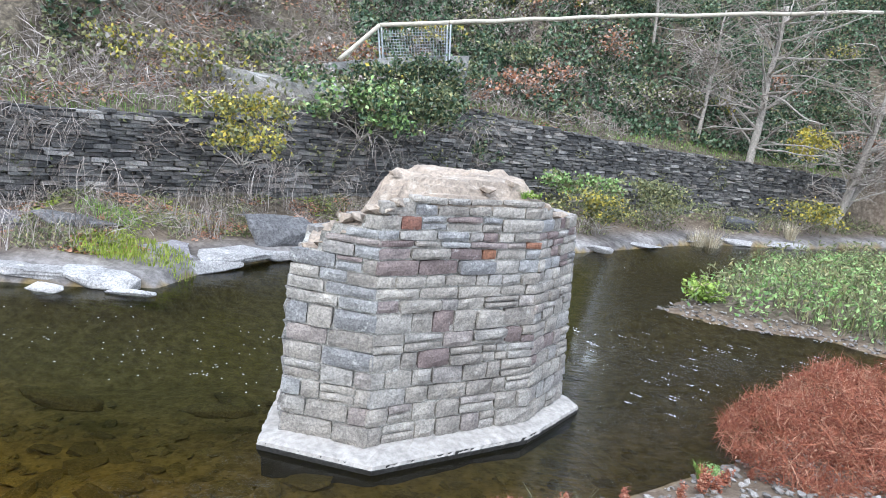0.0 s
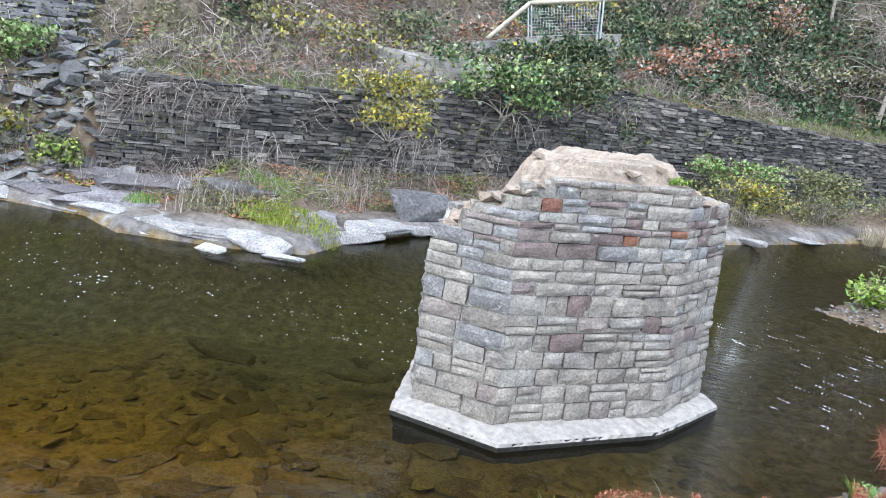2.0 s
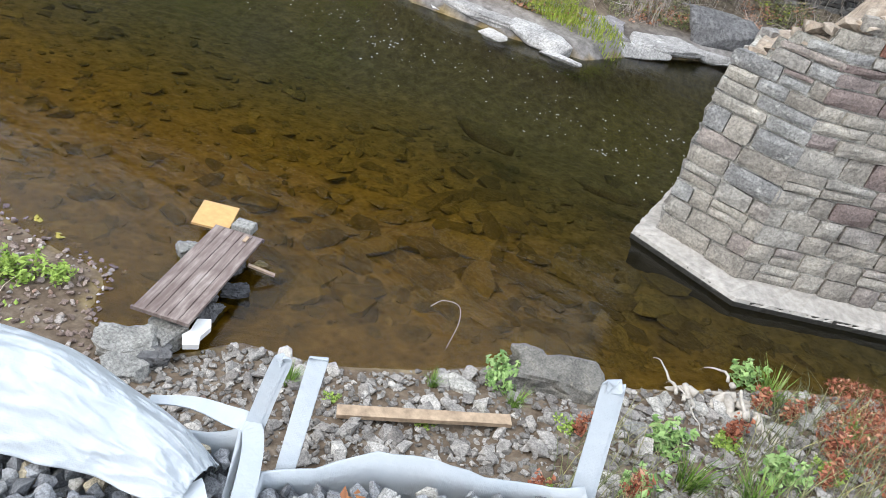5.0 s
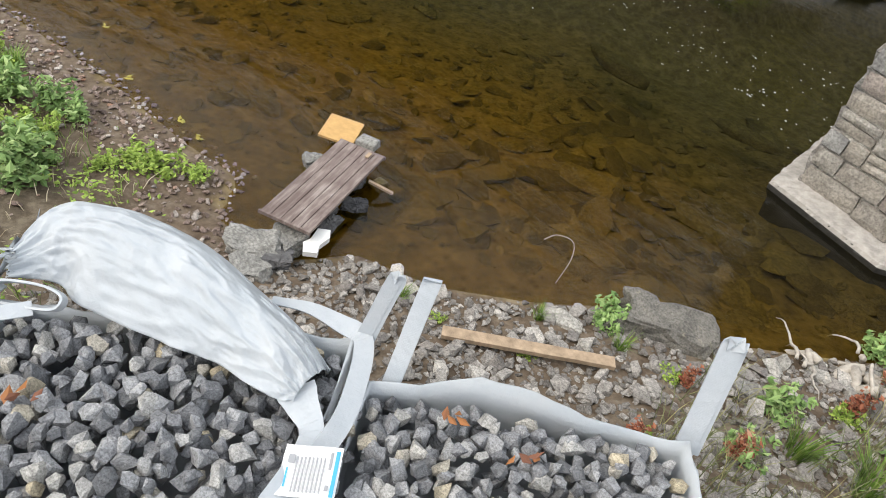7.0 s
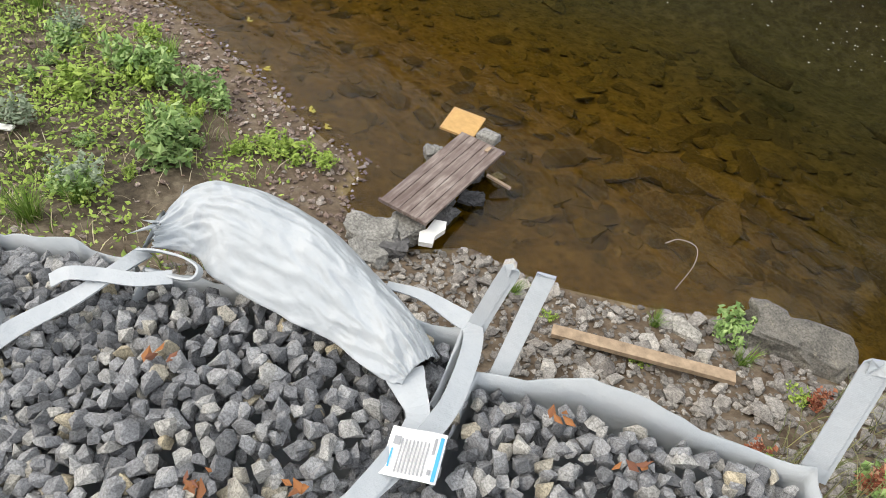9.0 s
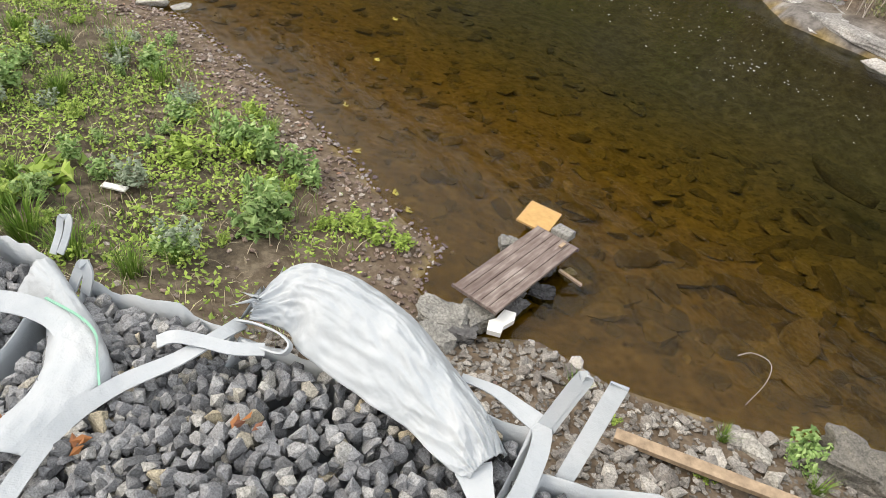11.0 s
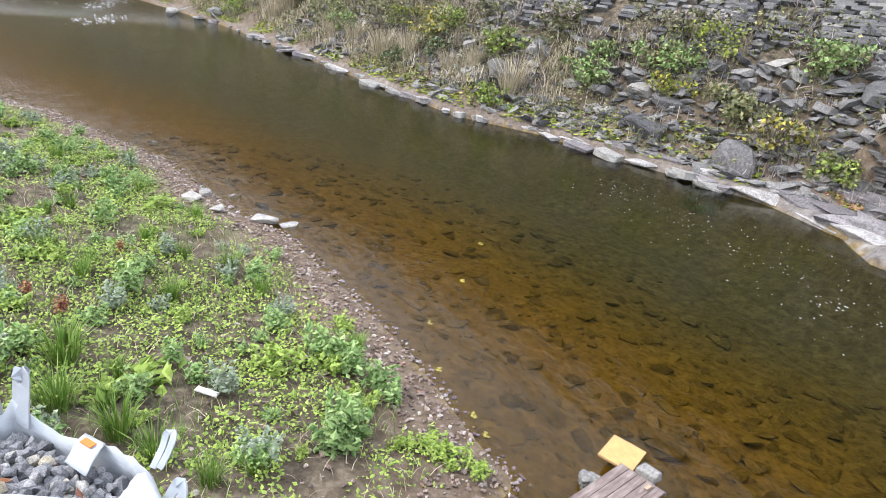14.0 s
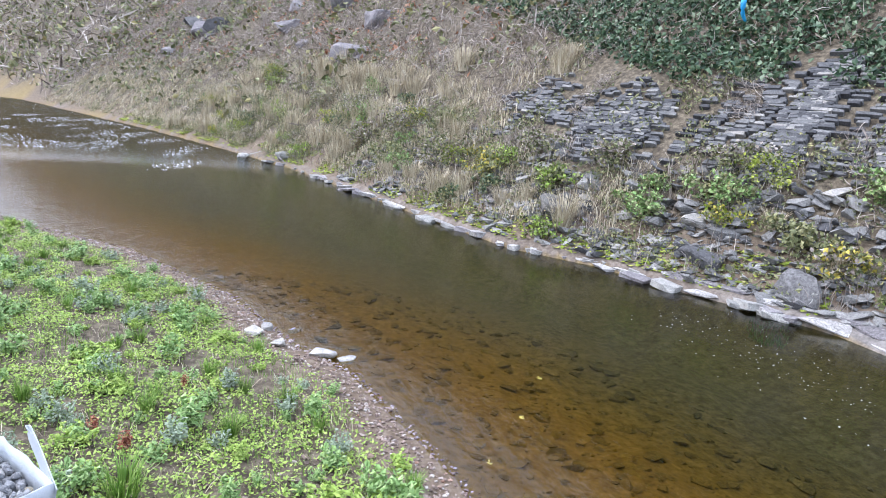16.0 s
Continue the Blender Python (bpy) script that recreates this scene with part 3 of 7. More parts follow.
def build_pier():
    pier = thing("bridge_pier", (0, 8, 0), "ruined grey rubble-stone bridge pier with broken sandy top in the river", "bridge pier")
    back = pier.matrix_world.inverted()

    def child(ob):
        ob.parent = pier
        ob.matrix_parent_inverse = back
        return ob

    def slab(name, rings, material, label, ragged):
        bm = bmesh.new()
        loops = []
        r = random.Random(3)
        for grow, z in rings:
            pts = []
            for (ax, ay), (bx, by) in zip(FOOT, FOOT[1:] + FOOT[:1]):
                steps = 40
                for i in range(steps):
                    x, y = ax + (bx - ax) * i / steps, ay + (by - ay) * i / steps
                    d = math.hypot(x - PCX, y - PCY)
                    j = ragged * (noise.noise(Vector((x * 9, y * 9, z * 4))) + 0.7 * noise.noise(Vector((x * 30, y * 30, z * 20)))) if 0.0 < z < 0.155 else 0
                    pts.append(bm.verts.new((x + (x - PCX) / d * (grow + j), y + (y - PCY) / d * (grow + j), z + 0.6 * j)))
            loops.append(pts)
        for a, b in zip(loops, loops[1:]):
            for k in range(len(a)):
                bm.faces.new((a[k], a[(k + 1) % len(a)], b[(k + 1) % len(a)], b[k]))
        bm.faces.new(loops[-1])
        child(mesh_object(name, bm, material, None, label))

    slab("footing", [(-0.05, 0.035), (0.004, 0.06), (-0.008, 0.1), (-0.06, 0.12), (-0.16, 0.13), (-0.3, 0.15), (-0.6, 0.16)], CONCRETE, "pale worn concrete footing", 0.022)
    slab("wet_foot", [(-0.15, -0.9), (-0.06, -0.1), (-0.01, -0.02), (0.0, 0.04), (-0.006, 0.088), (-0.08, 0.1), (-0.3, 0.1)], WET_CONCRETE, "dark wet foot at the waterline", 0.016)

    # mortar core, nearly flush with the stones and washed out in places
    bm = bmesh.new()
    loops = []
    for z in [0.12 + 0.045 * i for i in range(62)]:
        ring = []
        sides = pier_side(z)
        for e, ((ax, ay), (bx, by)) in enumerate(zip(sides, sides[1:] + sides[:1])):
            for i in range(30):
                f = i / 30
                x, y = ax + (bx - ax) * f, ay + (by - ay) * f
                d = math.hypot(x - PCX, y - PCY)
                g = -0.034 + 0.034 * noise.noise(Vector((x * 4, y * 4, z * 6)))
                ring.append(bm.verts.new((x + (x - PCX) / d * g, y + (y - PCY) / d * g, min(z, pier_top(e, f) - 0.03))))
        loops.append(ring)
    for a, b in zip(loops, loops[1:]):
        for k in range(len(a)):
            bm.faces.new((a[k], a[(k + 1) % len(a)], b[(k + 1) % len(a)], b[k]))
    child(mesh_object("mortar_core", bm, MORTAR, None, "pale lime mortar between the stones"))

    # broken, sandy top: ragged terraces climbing to a flat crest
    bm = bmesh.new()
    loops = []
    sides = pier_side(2.6)
    for k in range(30):
        f = 1.0 - 0.97 * k / 29
        ring = []
        for e, ((ax, ay), (bx, by)) in enumerate(zip(sides, sides[1:] + sides[:1])):
            for i in range(26):
                q = i / 26
                x, y = ax + (bx - ax) * q, ay + (by - ay) * q
                h = min(pier_top(e, q), 2.86)
                soft = 0.5 * (pier_top(e, max(0, q - 0.08)) + pier_top(e, min(1, q + 0.08))) if 0.08 < q < 0.92 else h
                x, y = PCX - 0.15 + (x - PCX + 0.15) * f * 0.985, PCY + (y - PCY) * f * 0.985
                crest = 2.98 + 0.05 * smooth_step(-0.4, 0.6, x) - 0.35 * smooth_step(0.55, 1.0, x) - 0.5 * smooth_step(-0.85, -1.35, x)
                rise = float(smooth_step(1.0, 0.72 if e in (1, 2) else 0.45, f))
                z = soft - 0.04 + (crest - soft) * rise
                w = z + 0.05 * fbm(x * 2.0, y * 2.0, 4)
                terrace = (math.floor(w / 0.075) + min(1, ((w / 0.075) % 1) * 3.2)) * 0.075
                z = terrace + 0.016 * fbm(x * 5, y * 5, 2) + 0.004 * fbm(x * 24, y * 24, 5)
                if k == 0:
                    z = soft - 0.12
                ring.append(bm.verts.new((x + 0.02 * fbm(x * 6, y * 6, 9), y + 0.02 * fbm(x * 6, y * 6, 12), z)))
        loops.append(ring)
    for a, b in zip(loops, loops[1:]):
        for k in range(len(a)):
            bm.faces.new((a[k], a[(k + 1) % len(a)], b[(k + 1) % len(a)], b[k]))
    bm.faces.new(loops[-1])
    child(mesh_object("broken_top", bm, RUBBLE_TOP, None, "broken sandy mortar and rubble on top"))

    # facing stones, course by course; each one its own uneven block
    r = random.Random(11)

    def stone(name, ax, ay, ux, uy, s0, s1, z00, z10, z01, z11, out, material):
        nu, nz = (5, 4) if s1 - s0 > 0.16 else (4, 4)
        cs, cz = (s0 + s1) / 2, (z00 + z10 + z01 + z11) / 4
        seed = r.uniform(0, 500)
        tilt, nod = r.uniform(-0.03, 0.03), r.uniform(-0.06, 0.06)
        verts, faces = [], []
        for j in range(nz):
            for i in range(nu):
                a, b = i / (nu - 1), j / (nz - 1)
                rim = i in (0, nu - 1) or j in (0, nz - 1)
                s = s0 + (s1 - s0) * a
                z = (z00 * (1 - a) + z10 * a) * (1 - b) + (z01 * (1 - a) + z11 * a) * b
                if rim:
                    s += 0.008 * noise.noise(Vector((s * 13, z * 13, seed)))
                    z += 0.009 * noise.noise(Vector((s * 11, z * 15, seed + 9)))
                    if i in (0, nu - 1) and j in (0, nz - 1):
                        s += (cs - s) * 0.04
                        z += (cz - z) * 0.08
                y = -out - (0.0 if rim else 0.012) + 0.03 * noise.noise(Vector((s * 7, z * 7, seed + 3))) * (0.4 if rim else 1) + (s - cs) * tilt + (z - cz) * nod
                verts.append((s - cs, y, z - cz))
        for j in range(nz - 1):
            for i in range(nu - 1):
                k = j * nu + i
                faces.append((k, k + 1, k + nu + 1, k + nu))
        ring = list(range(nu)) + [nu * j + nu - 1 for j in range(1, nz)] + [nu * (nz - 1) + i for i in range(nu - 2, -1, -1)] + [nu * j for j in range(nz - 2, 0, -1)]
        base = len(verts)
        for k in ring:
            verts.append((verts[k][0] * 0.96, 0.1, verts[k][2] * 0.96))
        n = len(ring)
        for k in range(n):
            faces.append((ring[(k + 1) % n], ring[k], base + k, base + (k + 1) % n))
        ob = from_lists(name, verts, faces, material)
        ob.matrix_world = Matrix.Translation((ax + ux * cs, ay + uy * cs, cz)) @ pose(0, 0, 0, 0, 0, math.degrees(math.atan2(uy, ux)))
        return ob

    def bed(z, x, y):
        return z + 0.022 * noise.noise(Vector((x * 1.3, y * 1.3, z * 7))) if z > 0.2 else z

    kinds = [block_mesh("facing_stone", 100 + i, PIER_STONE, 0.15) for i in range(6)]
    z, hidden = PIER_BASE - 0.01, []
    while z < 2.85:
        h = r.choice((0.14, 0.17, 0.2, 0.23)) if z < 1.7 else r.choice((0.08, 0.1, 0.13, 0.16))
        sides = pier_side(z + h / 2)
        for e, ((ax, ay), (bx, by)) in enumerate(zip(sides, sides[1:] + sides[:1])):
            length = math.hypot(bx - ax, by - ay)
            ux, uy = (bx - ax) / length, (by - ay) / length
            s = 0.0
            while s < length - 0.02:
                w = r.choice((r.uniform(0.16, 0.32), r.uniform(0.3, 0.62), r.uniform(0.3, 0.5))) if e < 2 else r.uniform(0.14, 0.36)
                if length - s - w < 0.15:
                    w = length - s
                mid = s + w / 2
                top = pier_top(e, min(max(mid / length, 0), 1))
                if z + h * 0.55 < top:
                    pieces = [(0.0, 1.0)]
                    if h > 0.13 and r.random() < 0.3:
                        c = r.uniform(0.35, 0.65)
                        pieces = [(0.0, c), (c, 1.0)]
                    for lo, hi in pieces:
                        if e > 2:
                            hidden.append((r.randrange(6), Matrix.Translation((ax + ux * mid - uy * 0.08, ay + uy * mid + ux * 0.08, z + h * (lo + hi) / 2)) @ pose(0, 0, 0, 0, 0, math.degrees(math.atan2(uy, ux))) @ Matrix.Diagonal((w * 0.97, 0.2, h * (hi - lo) * 0.95, 1))))
                            continue
                        gap = r.uniform(0.004, 0.013)
                        s0, s1 = s + gap, s + w - gap
                        if s < 0.01:
                            s0 = s - r.uniform(0.0, 0.03)
                        if s + w > length - 0.01:
                            s1 = s + w + r.uniform(0.0, 0.02)
                        lines = []
                        for q in (lo, hi):
                            for ss in (s, s + w):
                                lines.append(bed(z, ax + ux * ss, ay + uy * ss) * (1 - q) + bed(z + h, ax + ux * ss, ay + uy * ss) * q)
                        out = r.uniform(-0.004, 0.016) + (0.035 if r.random() < 0.06 else 0)
                        warm = r.random()
                        if z > 1.75 and e < 2 and warm < 0.05:
                            name, m = "brick", BRICK_RED
                        elif warm < (0.2 if z > 1.9 else 0.06):
                            name, m = "facing_stone", MAUVE_STONE
                        elif z > 1.9 and warm > 0.86 or z <= 1.9 and e == 0 and warm > 0.8:
                            name, m = "facing_stone", PALE_FACING
                        else:
                            name, m = "facing_stone", PIER_STONE
                        child(stone(name, ax, ay, ux, uy, s0, s1, lines[0] + gap, lines[1] + gap, lines[2] - gap, lines[3] - gap, out, m))
                s += w
        z += h
    ob = joined("back_facing", kinds, hidden, None)
    ob.data.materials.clear()
    ob.data.materials.append(stone_material("pier_stone_back", [(0.0, (0.2, 0.195, 0.18)), (0.5, (0.3, 0.28, 0.26)), (1.0, (0.34, 0.31, 0.28))], (0.5, 0.49, 0.46), 0.56, island=True, scale=4.0))
    child(tagged(ob, kind="stuff"))
    # loose flat stones bedded in the broken top
    loose = [hull_mesh("loose_stone", 300 + i, 0.5, 0.5, 0.5, 15, material=RUBBLE_TOP) for i in range(5)]
    for e, f, dz, w in [(0, 0.04, 0.02, 0.2), (0, 0.15, 0.03, 0.24), (0, 0.27, 0.02, 0.26), (0, 0.38, 0.03, 0.22), (0, 0.5, 0.02, 0.34), (0, 0.66, 0.05, 0.3), (0, 0.82, 0.02, 0.32), (0, 0.95, 0.05, 0.3), (1, 0.06, 0.03, 0.3),
                        (2, 0.2, 0.02, 0.26), (2, 0.45, 0.02, 0.3), (2, 0.7, 0.02, 0.26), (6, 0.8, 0.05, 0.3), (6, 0.5, 0.05, 0.34)]:
        (ax, ay), (bx, by) = sides[e], sides[(e + 1) % 7]
        x, y = ax + (bx - ax) * f, ay + (by - ay) * f
        x, y = x + (PCX - x) * 0.07, y + (PCY - y) * 0.07
        child(shared("loose_stone", r.choice(loose), Matrix.Translation((x, y, pier_top(e, f) + dz)) @ pose(0, 0, 0, r.uniform(-8, 8), r.uniform(-8, 8), r.uniform(0, 360)) @ Matrix.Diagonal((w, w * 0.75, w * 0.38, 1))))
    for x, y, w, h in [(-0.82, 7.55, 0.2, 2.97), (-0.3, 7.6, 0.16, 2.99), (0.45, 7.9, 0.2, 3.0), (-0.55, 7.35, 0.26, 2.86), (0.2, 7.62, 0.24, 2.93), (0.1, 8.6, 0.3, 3.0)]:
        child(shared("loose_stone", r.choice(loose), Matrix.Translation((x, y, h)) @ pose(0, 0, 0, r.uniform(-8, 8), r.uniform(-8, 8), r.uniform(0, 360)) @ Matrix.Diagonal((w, w * 0.7, w * 0.4, 1))))


build_pier()

# ------------------------------------------------------------------ the bulk bags of ballast
def bag_material():
    m, t, b = node_material("woven_white_plastic", 0.55, 0.35)
    pos = world_coords(t)
    n = grain(t, 3.0, 6, 0.65, pos)
    w1 = add(t, "ShaderNodeTexWave", Scale=60.0, Distortion=0.5)
    w1.bands_direction = "X"
    w2 = add(t, "ShaderNodeTexWave", Scale=60.0, Distortion=0.5)
    w2.bands_direction = "Z"
    t.links.new(pos, w1.inputs["Vector"])
    t.links.new(pos, w2.inputs["Vector"])
    weave = mix(t, 0.5, w1.outputs["Color"], w2.outputs["Color"])
    c = ramp(t, [(0.3, (0.365, 0.4, 0.435)), (0.55, (0.435, 0.465, 0.495)), (0.75, (0.475, 0.495, 0.515))], n)
    t.links.new(c, b.inputs["Base Color"])
    first = add(t, "ShaderNodeBump", Strength=0.15, Distance=0.002)
    t.links.new(weave, first.inputs["Height"])
    bump(t, b, grain(t, 9.0, 5, 0.6, pos), 0.45, 0.03, first.outputs[0])
    b.inputs["Subsurface Weight"].default_value = 0.15
    b.inputs["Subsurface Radius"].default_value = (0.02, 0.02, 0.02)
    return m


BAG = bag_material()
THREAD = plain("green_sewing_thread", (0.25, 0.5, 0.38), 0.7)
LABEL_WHITE = plain("printed_label", (0.82, 0.82, 0.82), 0.45, 0.4, 0.03)
LABEL_GREY = plain("label_print", (0.3, 0.31, 0.33), 0.6, 0.3, 0.05)
LABEL_BLUE = plain("label_blue", (0.05, 0.35, 0.66), 0.5, 0.4, 0.05)
DEAD_LEAF = leaf_material("dead_leaf", [(0.0, (0.2, 0.08, 0.035)), (0.5, (0.34, 0.14, 0.05)), (1.0, (0.16, 0.07, 0.05))], 0.7)
BALLAST_KINDS = [hull_mesh("ballast_piece", 500 + i, 0.5, 0.42, 0.36, 13) for i in range(14)]


def quad_point(q, u, v):
    (ax, ay), (bx, by), (cx, cy), (dx, dy) = q
    return ((ax * (1 - u) + bx * u) * (1 - v) + (dx * (1 - u) + cx * u) * v, (ay * (1 - u) + by * u) * (1 - v) + (dy * (1 - u) + cy * u) * v)


def bulk_bag(quad, base, rim, fill, label, seed, mound=0.06, piece=0.074, sags=None, leaves=3):
    """A woven big bag, its corners given rear-left, rear-right, front-right, front-left, filled with ballast."""
    r = random.Random(seed)
    cx, cy = quad_point(quad, 0.5, 0.5)
    bag = thing("bulk_bag", (cx, cy, base), label, "bulk bag", "bags of ballast on the bank")
    back = bag.matrix_world.inverted()

    def child(ob):
        ob.parent = bag
        ob.matrix_parent_inverse = back
        return ob

    outline = []
    per = 18
    for e in range(4):
        for i in range(per):
            f = i / per
            u, v = [(f, 0), (1, f), (1 - f, 1), (0, 1 - f)][e]
            uu, vv = 0.5 + (u - 0.5) * 1, 0.5 + (v - 0.5) * 1
            k = 1 + 0.02 * math.sin(f * math.pi)
            uu, vv = 0.5 + (uu - 0.5) * k, 0.5 + (vv - 0.5) * k
            corner = min(f, 1 - f)
            rnd = 1 - 0.03 * max(0, 1 - corner * 5)
            uu, vv = 0.5 + (uu - 0.5) * rnd, 0.5 + (vv - 0.5) * rnd
            dip = (sags or (0.02, 0.02, 0.02, 0.02))[e]
            sag = (dip(f) if callable(dip) else dip * math.sin(f * math.pi)) + 0.02 * noise.noise(Vector((f * 5, e * 3.1, seed))) + 0.02 * noise.noise(Vector((f * 16, e * 3.1, seed)))
            outline.append((uu, vv, sag, f, e))
    bm = bmesh.new()
    rows = []
    levels = [(0.0, 0.0), (0.12, 0.03), (0.35, 0.055), (0.6, 0.05), (0.82, 0.025), (0.94, 0.006), (1.0, 0.0)]
    for k, (lv, bulge) in enumerate(levels):
        ring = []
        for uu, vv, sag, f, e in outline:
            x, y = quad_point(quad, 0.5 + (uu - 0.5) * (1 + bulge * 1.3), 0.5 + (vv - 0.5) * (1 + bulge * 1.3))
            w = 0.012 * noise.noise(Vector((uu * 9, vv * 9, lv * 5 + seed))) * (1 if lv > 0 else 0)
            ring.append(bm.verts.new((x + w, y + w, base + (rim - sag - base) * lv)))
        rows.append(ring)
    inner = []
    for drop in (0.0, 0.1, 0.28):
        ring = []
        for uu, vv, sag, f, e in outline:
            x, y = quad_point(quad, 0.5 + (uu - 0.5) * 0.985, 0.5 + (vv - 0.5) * 0.985)
            ring.append(bm.verts.new((x, y, rim - sag - drop + 0.002)))
        rows.append(ring)
    for a, b in zip(rows, rows[1:]):
        for k in range(len(a)):
            bm.faces.new((a[k], a[(k + 1) % len(a)], b[(k + 1) % len(a)], b[k]))
    bm.faces.new(rows[0][::-1])
    child(mesh_object("bag_body", bm, BAG, None, "white woven plastic bag body", True))
    # ballast
    places = []
    n = int(1.0 / (piece * 0.7))
    for layer in range(2):
        for i in range(n):
            for j in range(n):
                u = 0.035 + 0.93 * (i + r.uniform(0.0, 1.0)) / n
                v = 0.035 + 0.93 * (j + r.uniform(0.0, 1.0)) / n
                x, y = quad_point(quad, u, v)
                z = fill + mound * math.sin(u * math.pi) * math.sin(v * math.pi) + 0.035 * noise.noise(Vector((x * 3, y * 3, seed))) - layer * piece * 0.6 + r.uniform(-0.016, 0.016)
                s = piece * r.uniform(0.75, 1.35)
                places.append((r.randrange(14), Matrix.Translation((x, y, z)) @ pose(0, 0, 0, r.uniform(0, 360), r.uniform(0, 360), r.uniform(0, 360)) @ Matrix.Diagonal((s, s, s, 1))))
    child(tagged(joined("ballast", BALLAST_KINDS, places, BALLAST, None, "dark grey crushed basalt pieces"), kind="stuff"))
    pts = []
    for _ in range(leaves):
        x, y = quad_point(quad, r.uniform(0.15, 0.85), r.uniform(0.1, 0.8))
        for _ in range(4):
            pts.append((x + r.uniform(-0.04, 0.04), y + r.uniform(-0.04, 0.04), fill + mound * 0.8 + 0.04))
    if pts:
        child(tagged(sprays("dead_leaves", pts, 0.055, DEAD_LEAF, 0.6, 0.5, seed=seed), "brown dry oak leaves", kind="stuff"))
    return bag, child


def sag_line(*heights_along):
    """Rim height below its plan along an edge, through a few even steps."""
    return lambda f: float(np.interp(f, [i / (len(heights_along) - 1) for i in range(len(heights_along))], heights_along))


BAG_RIGHT = [(-1.22, 1.14), (-0.40, 1.93), (0.34, 1.16), (-0.52, 0.36)]
BAG_MAIN = [(-2.14, 0.29), (-1.36, 1.22), (-0.66, 0.2), (-1.4, -0.5)]
BAG_GAP = [(-2.62, -0.24), (-2.16, 0.29), (-1.42, -0.5), (-1.9, -0.72)]
BAG_LEFT = [(-3.3, -1.02), (-2.72, -0.33), (-1.98, -0.72), (-2.6, -1.66)]
BAG_END = [(-4.62, -1.9), (-3.95, -1.32), (-3.35, -2.05), (-4.05, -2.65)]
bag_r, hang_r = bulk_bag(BAG_RIGHT, ground_at(-0.42, 1.17), 1.76, 1.69, "open white bulk bag of grey ballast with upright lifting straps", 21, 0.05, sags=(sag_line(0.03, 0.02, -0.08, -0.06, 0.02, 0.04, 0.03), 0.05, 0.05, 0.16))
bag_m, hang_m = bulk_bag(BAG_MAIN, ground_at(-1.34, 0.4), 1.73, 1.68, "white bulk bag heaped with ballast, flap folded over the rim", 22, 0.09, sags=(0.05, sag_line(-0.02, 0.02, 0.06, 0.08, 0.08), 0.05, 0.24), leaves=5)
bag_g, hang_g = bulk_bag(BAG_GAP, ground_at(-2.0, -0.3), 1.72, 1.67, "white bulk bag of ballast squeezed between two others", 23, 0.05, sags=(sag_line(-0.04, 0.03, 0.0, -0.04, 0.02, -0.02), 0.26, 0.02, 0.16))
bag_l, hang_l = bulk_bag(BAG_LEFT, ground_at(-2.7, -0.95), 1.76, 1.66, "white bulk bag of ballast with a wide strap across it", 24, 0.05, sags=(sag_line(-0.06, 0.02, 0.03, -0.02, -0.04, 0.0), 0.05, 0.03, 0.03))
bag_e, hang_e = bulk_bag(BAG_END, ground_at(-4.0, -2.0), 1.74, 1.58, "white bulk bag of ballast at the end of the row", 25, 0.05)

# pieces spilled over the seams between the bags
r = random.Random(77)


def spilled(a, b, n, z, hang, spread=0.11):
    places = []
    for _ in range(n):
        f, s = r.random(), 0.066 * r.uniform(0.75, 1.35)
        x, y = a[0] + (b[0] - a[0]) * f + r.uniform(-spread, spread), a[1] + (b[1] - a[1]) * f + r.uniform(-spread, spread)
        places.append((r.randrange(14), Matrix.Translation((x, y, z + r.uniform(-0.06, 0.03))) @ pose(0, 0, 0, r.uniform(0, 360), r.uniform(0, 360), r.uniform(0, 360)) @ Matrix.Diagonal((s, s, s, 1))))
    hang(tagged(joined("spilled_ballast", BALLAST_KINDS, places, BALLAST, None, "dark grey crushed basalt pieces"), kind="stuff"))


spilled((-2.08, 0.22), (-1.38, -0.5), 420, 1.66, hang_g)
spilled((-1.25, 1.0), (-0.6, 0.2), 420, 1.66, hang_m)


def strap(name, pts, width, side, hang, label, n=24, thick=0.008, curl=0.0):
    """A woven strap along a smooth line; its width turns a little on the way."""
    line = curve_points(pts, n)
    sides = []
    for i in range(n):
        d = (line[min(i + 1, n - 1)] - line[max(i - 1, 0)]).normalized()
        s = d.cross(Vector((0.35, -0.1, 0.93))).normalized() if side is None else (Vector(side) - d * Vector(side).dot(d)).normalized()
        sides.append(Matrix.Rotation(curl * math.sin(i / (n - 1) * math.pi * 2), 3, d) @ s)
    return hang(ribbon(name, line, width, BAG, None, label, thick, sides))


def lifting_strap(base, tip, spread, width, side, hang):
    """An upright sewn loop: two tapes rise from the rim and close at the tip."""
    base, tip, spread = Vector(base), Vector(tip), Vector(spread)
    strap("lifting_strap", [base - spread, base.lerp(tip, 0.35) - spread * 0.8, base.lerp(tip, 0.72) - spread * 0.75, tip - spread * 0.6 + Vector((0, 0, -0.01)), tip, tip + spread * 0.6 + Vector((0, 0, -0.012)),
                            base.lerp(tip, 0.72) + spread * 0.75, base.lerp(tip, 0.35) + spread * 0.8, base + spread], width, side, hang, "white woven lifting strap", 36, 0.007)


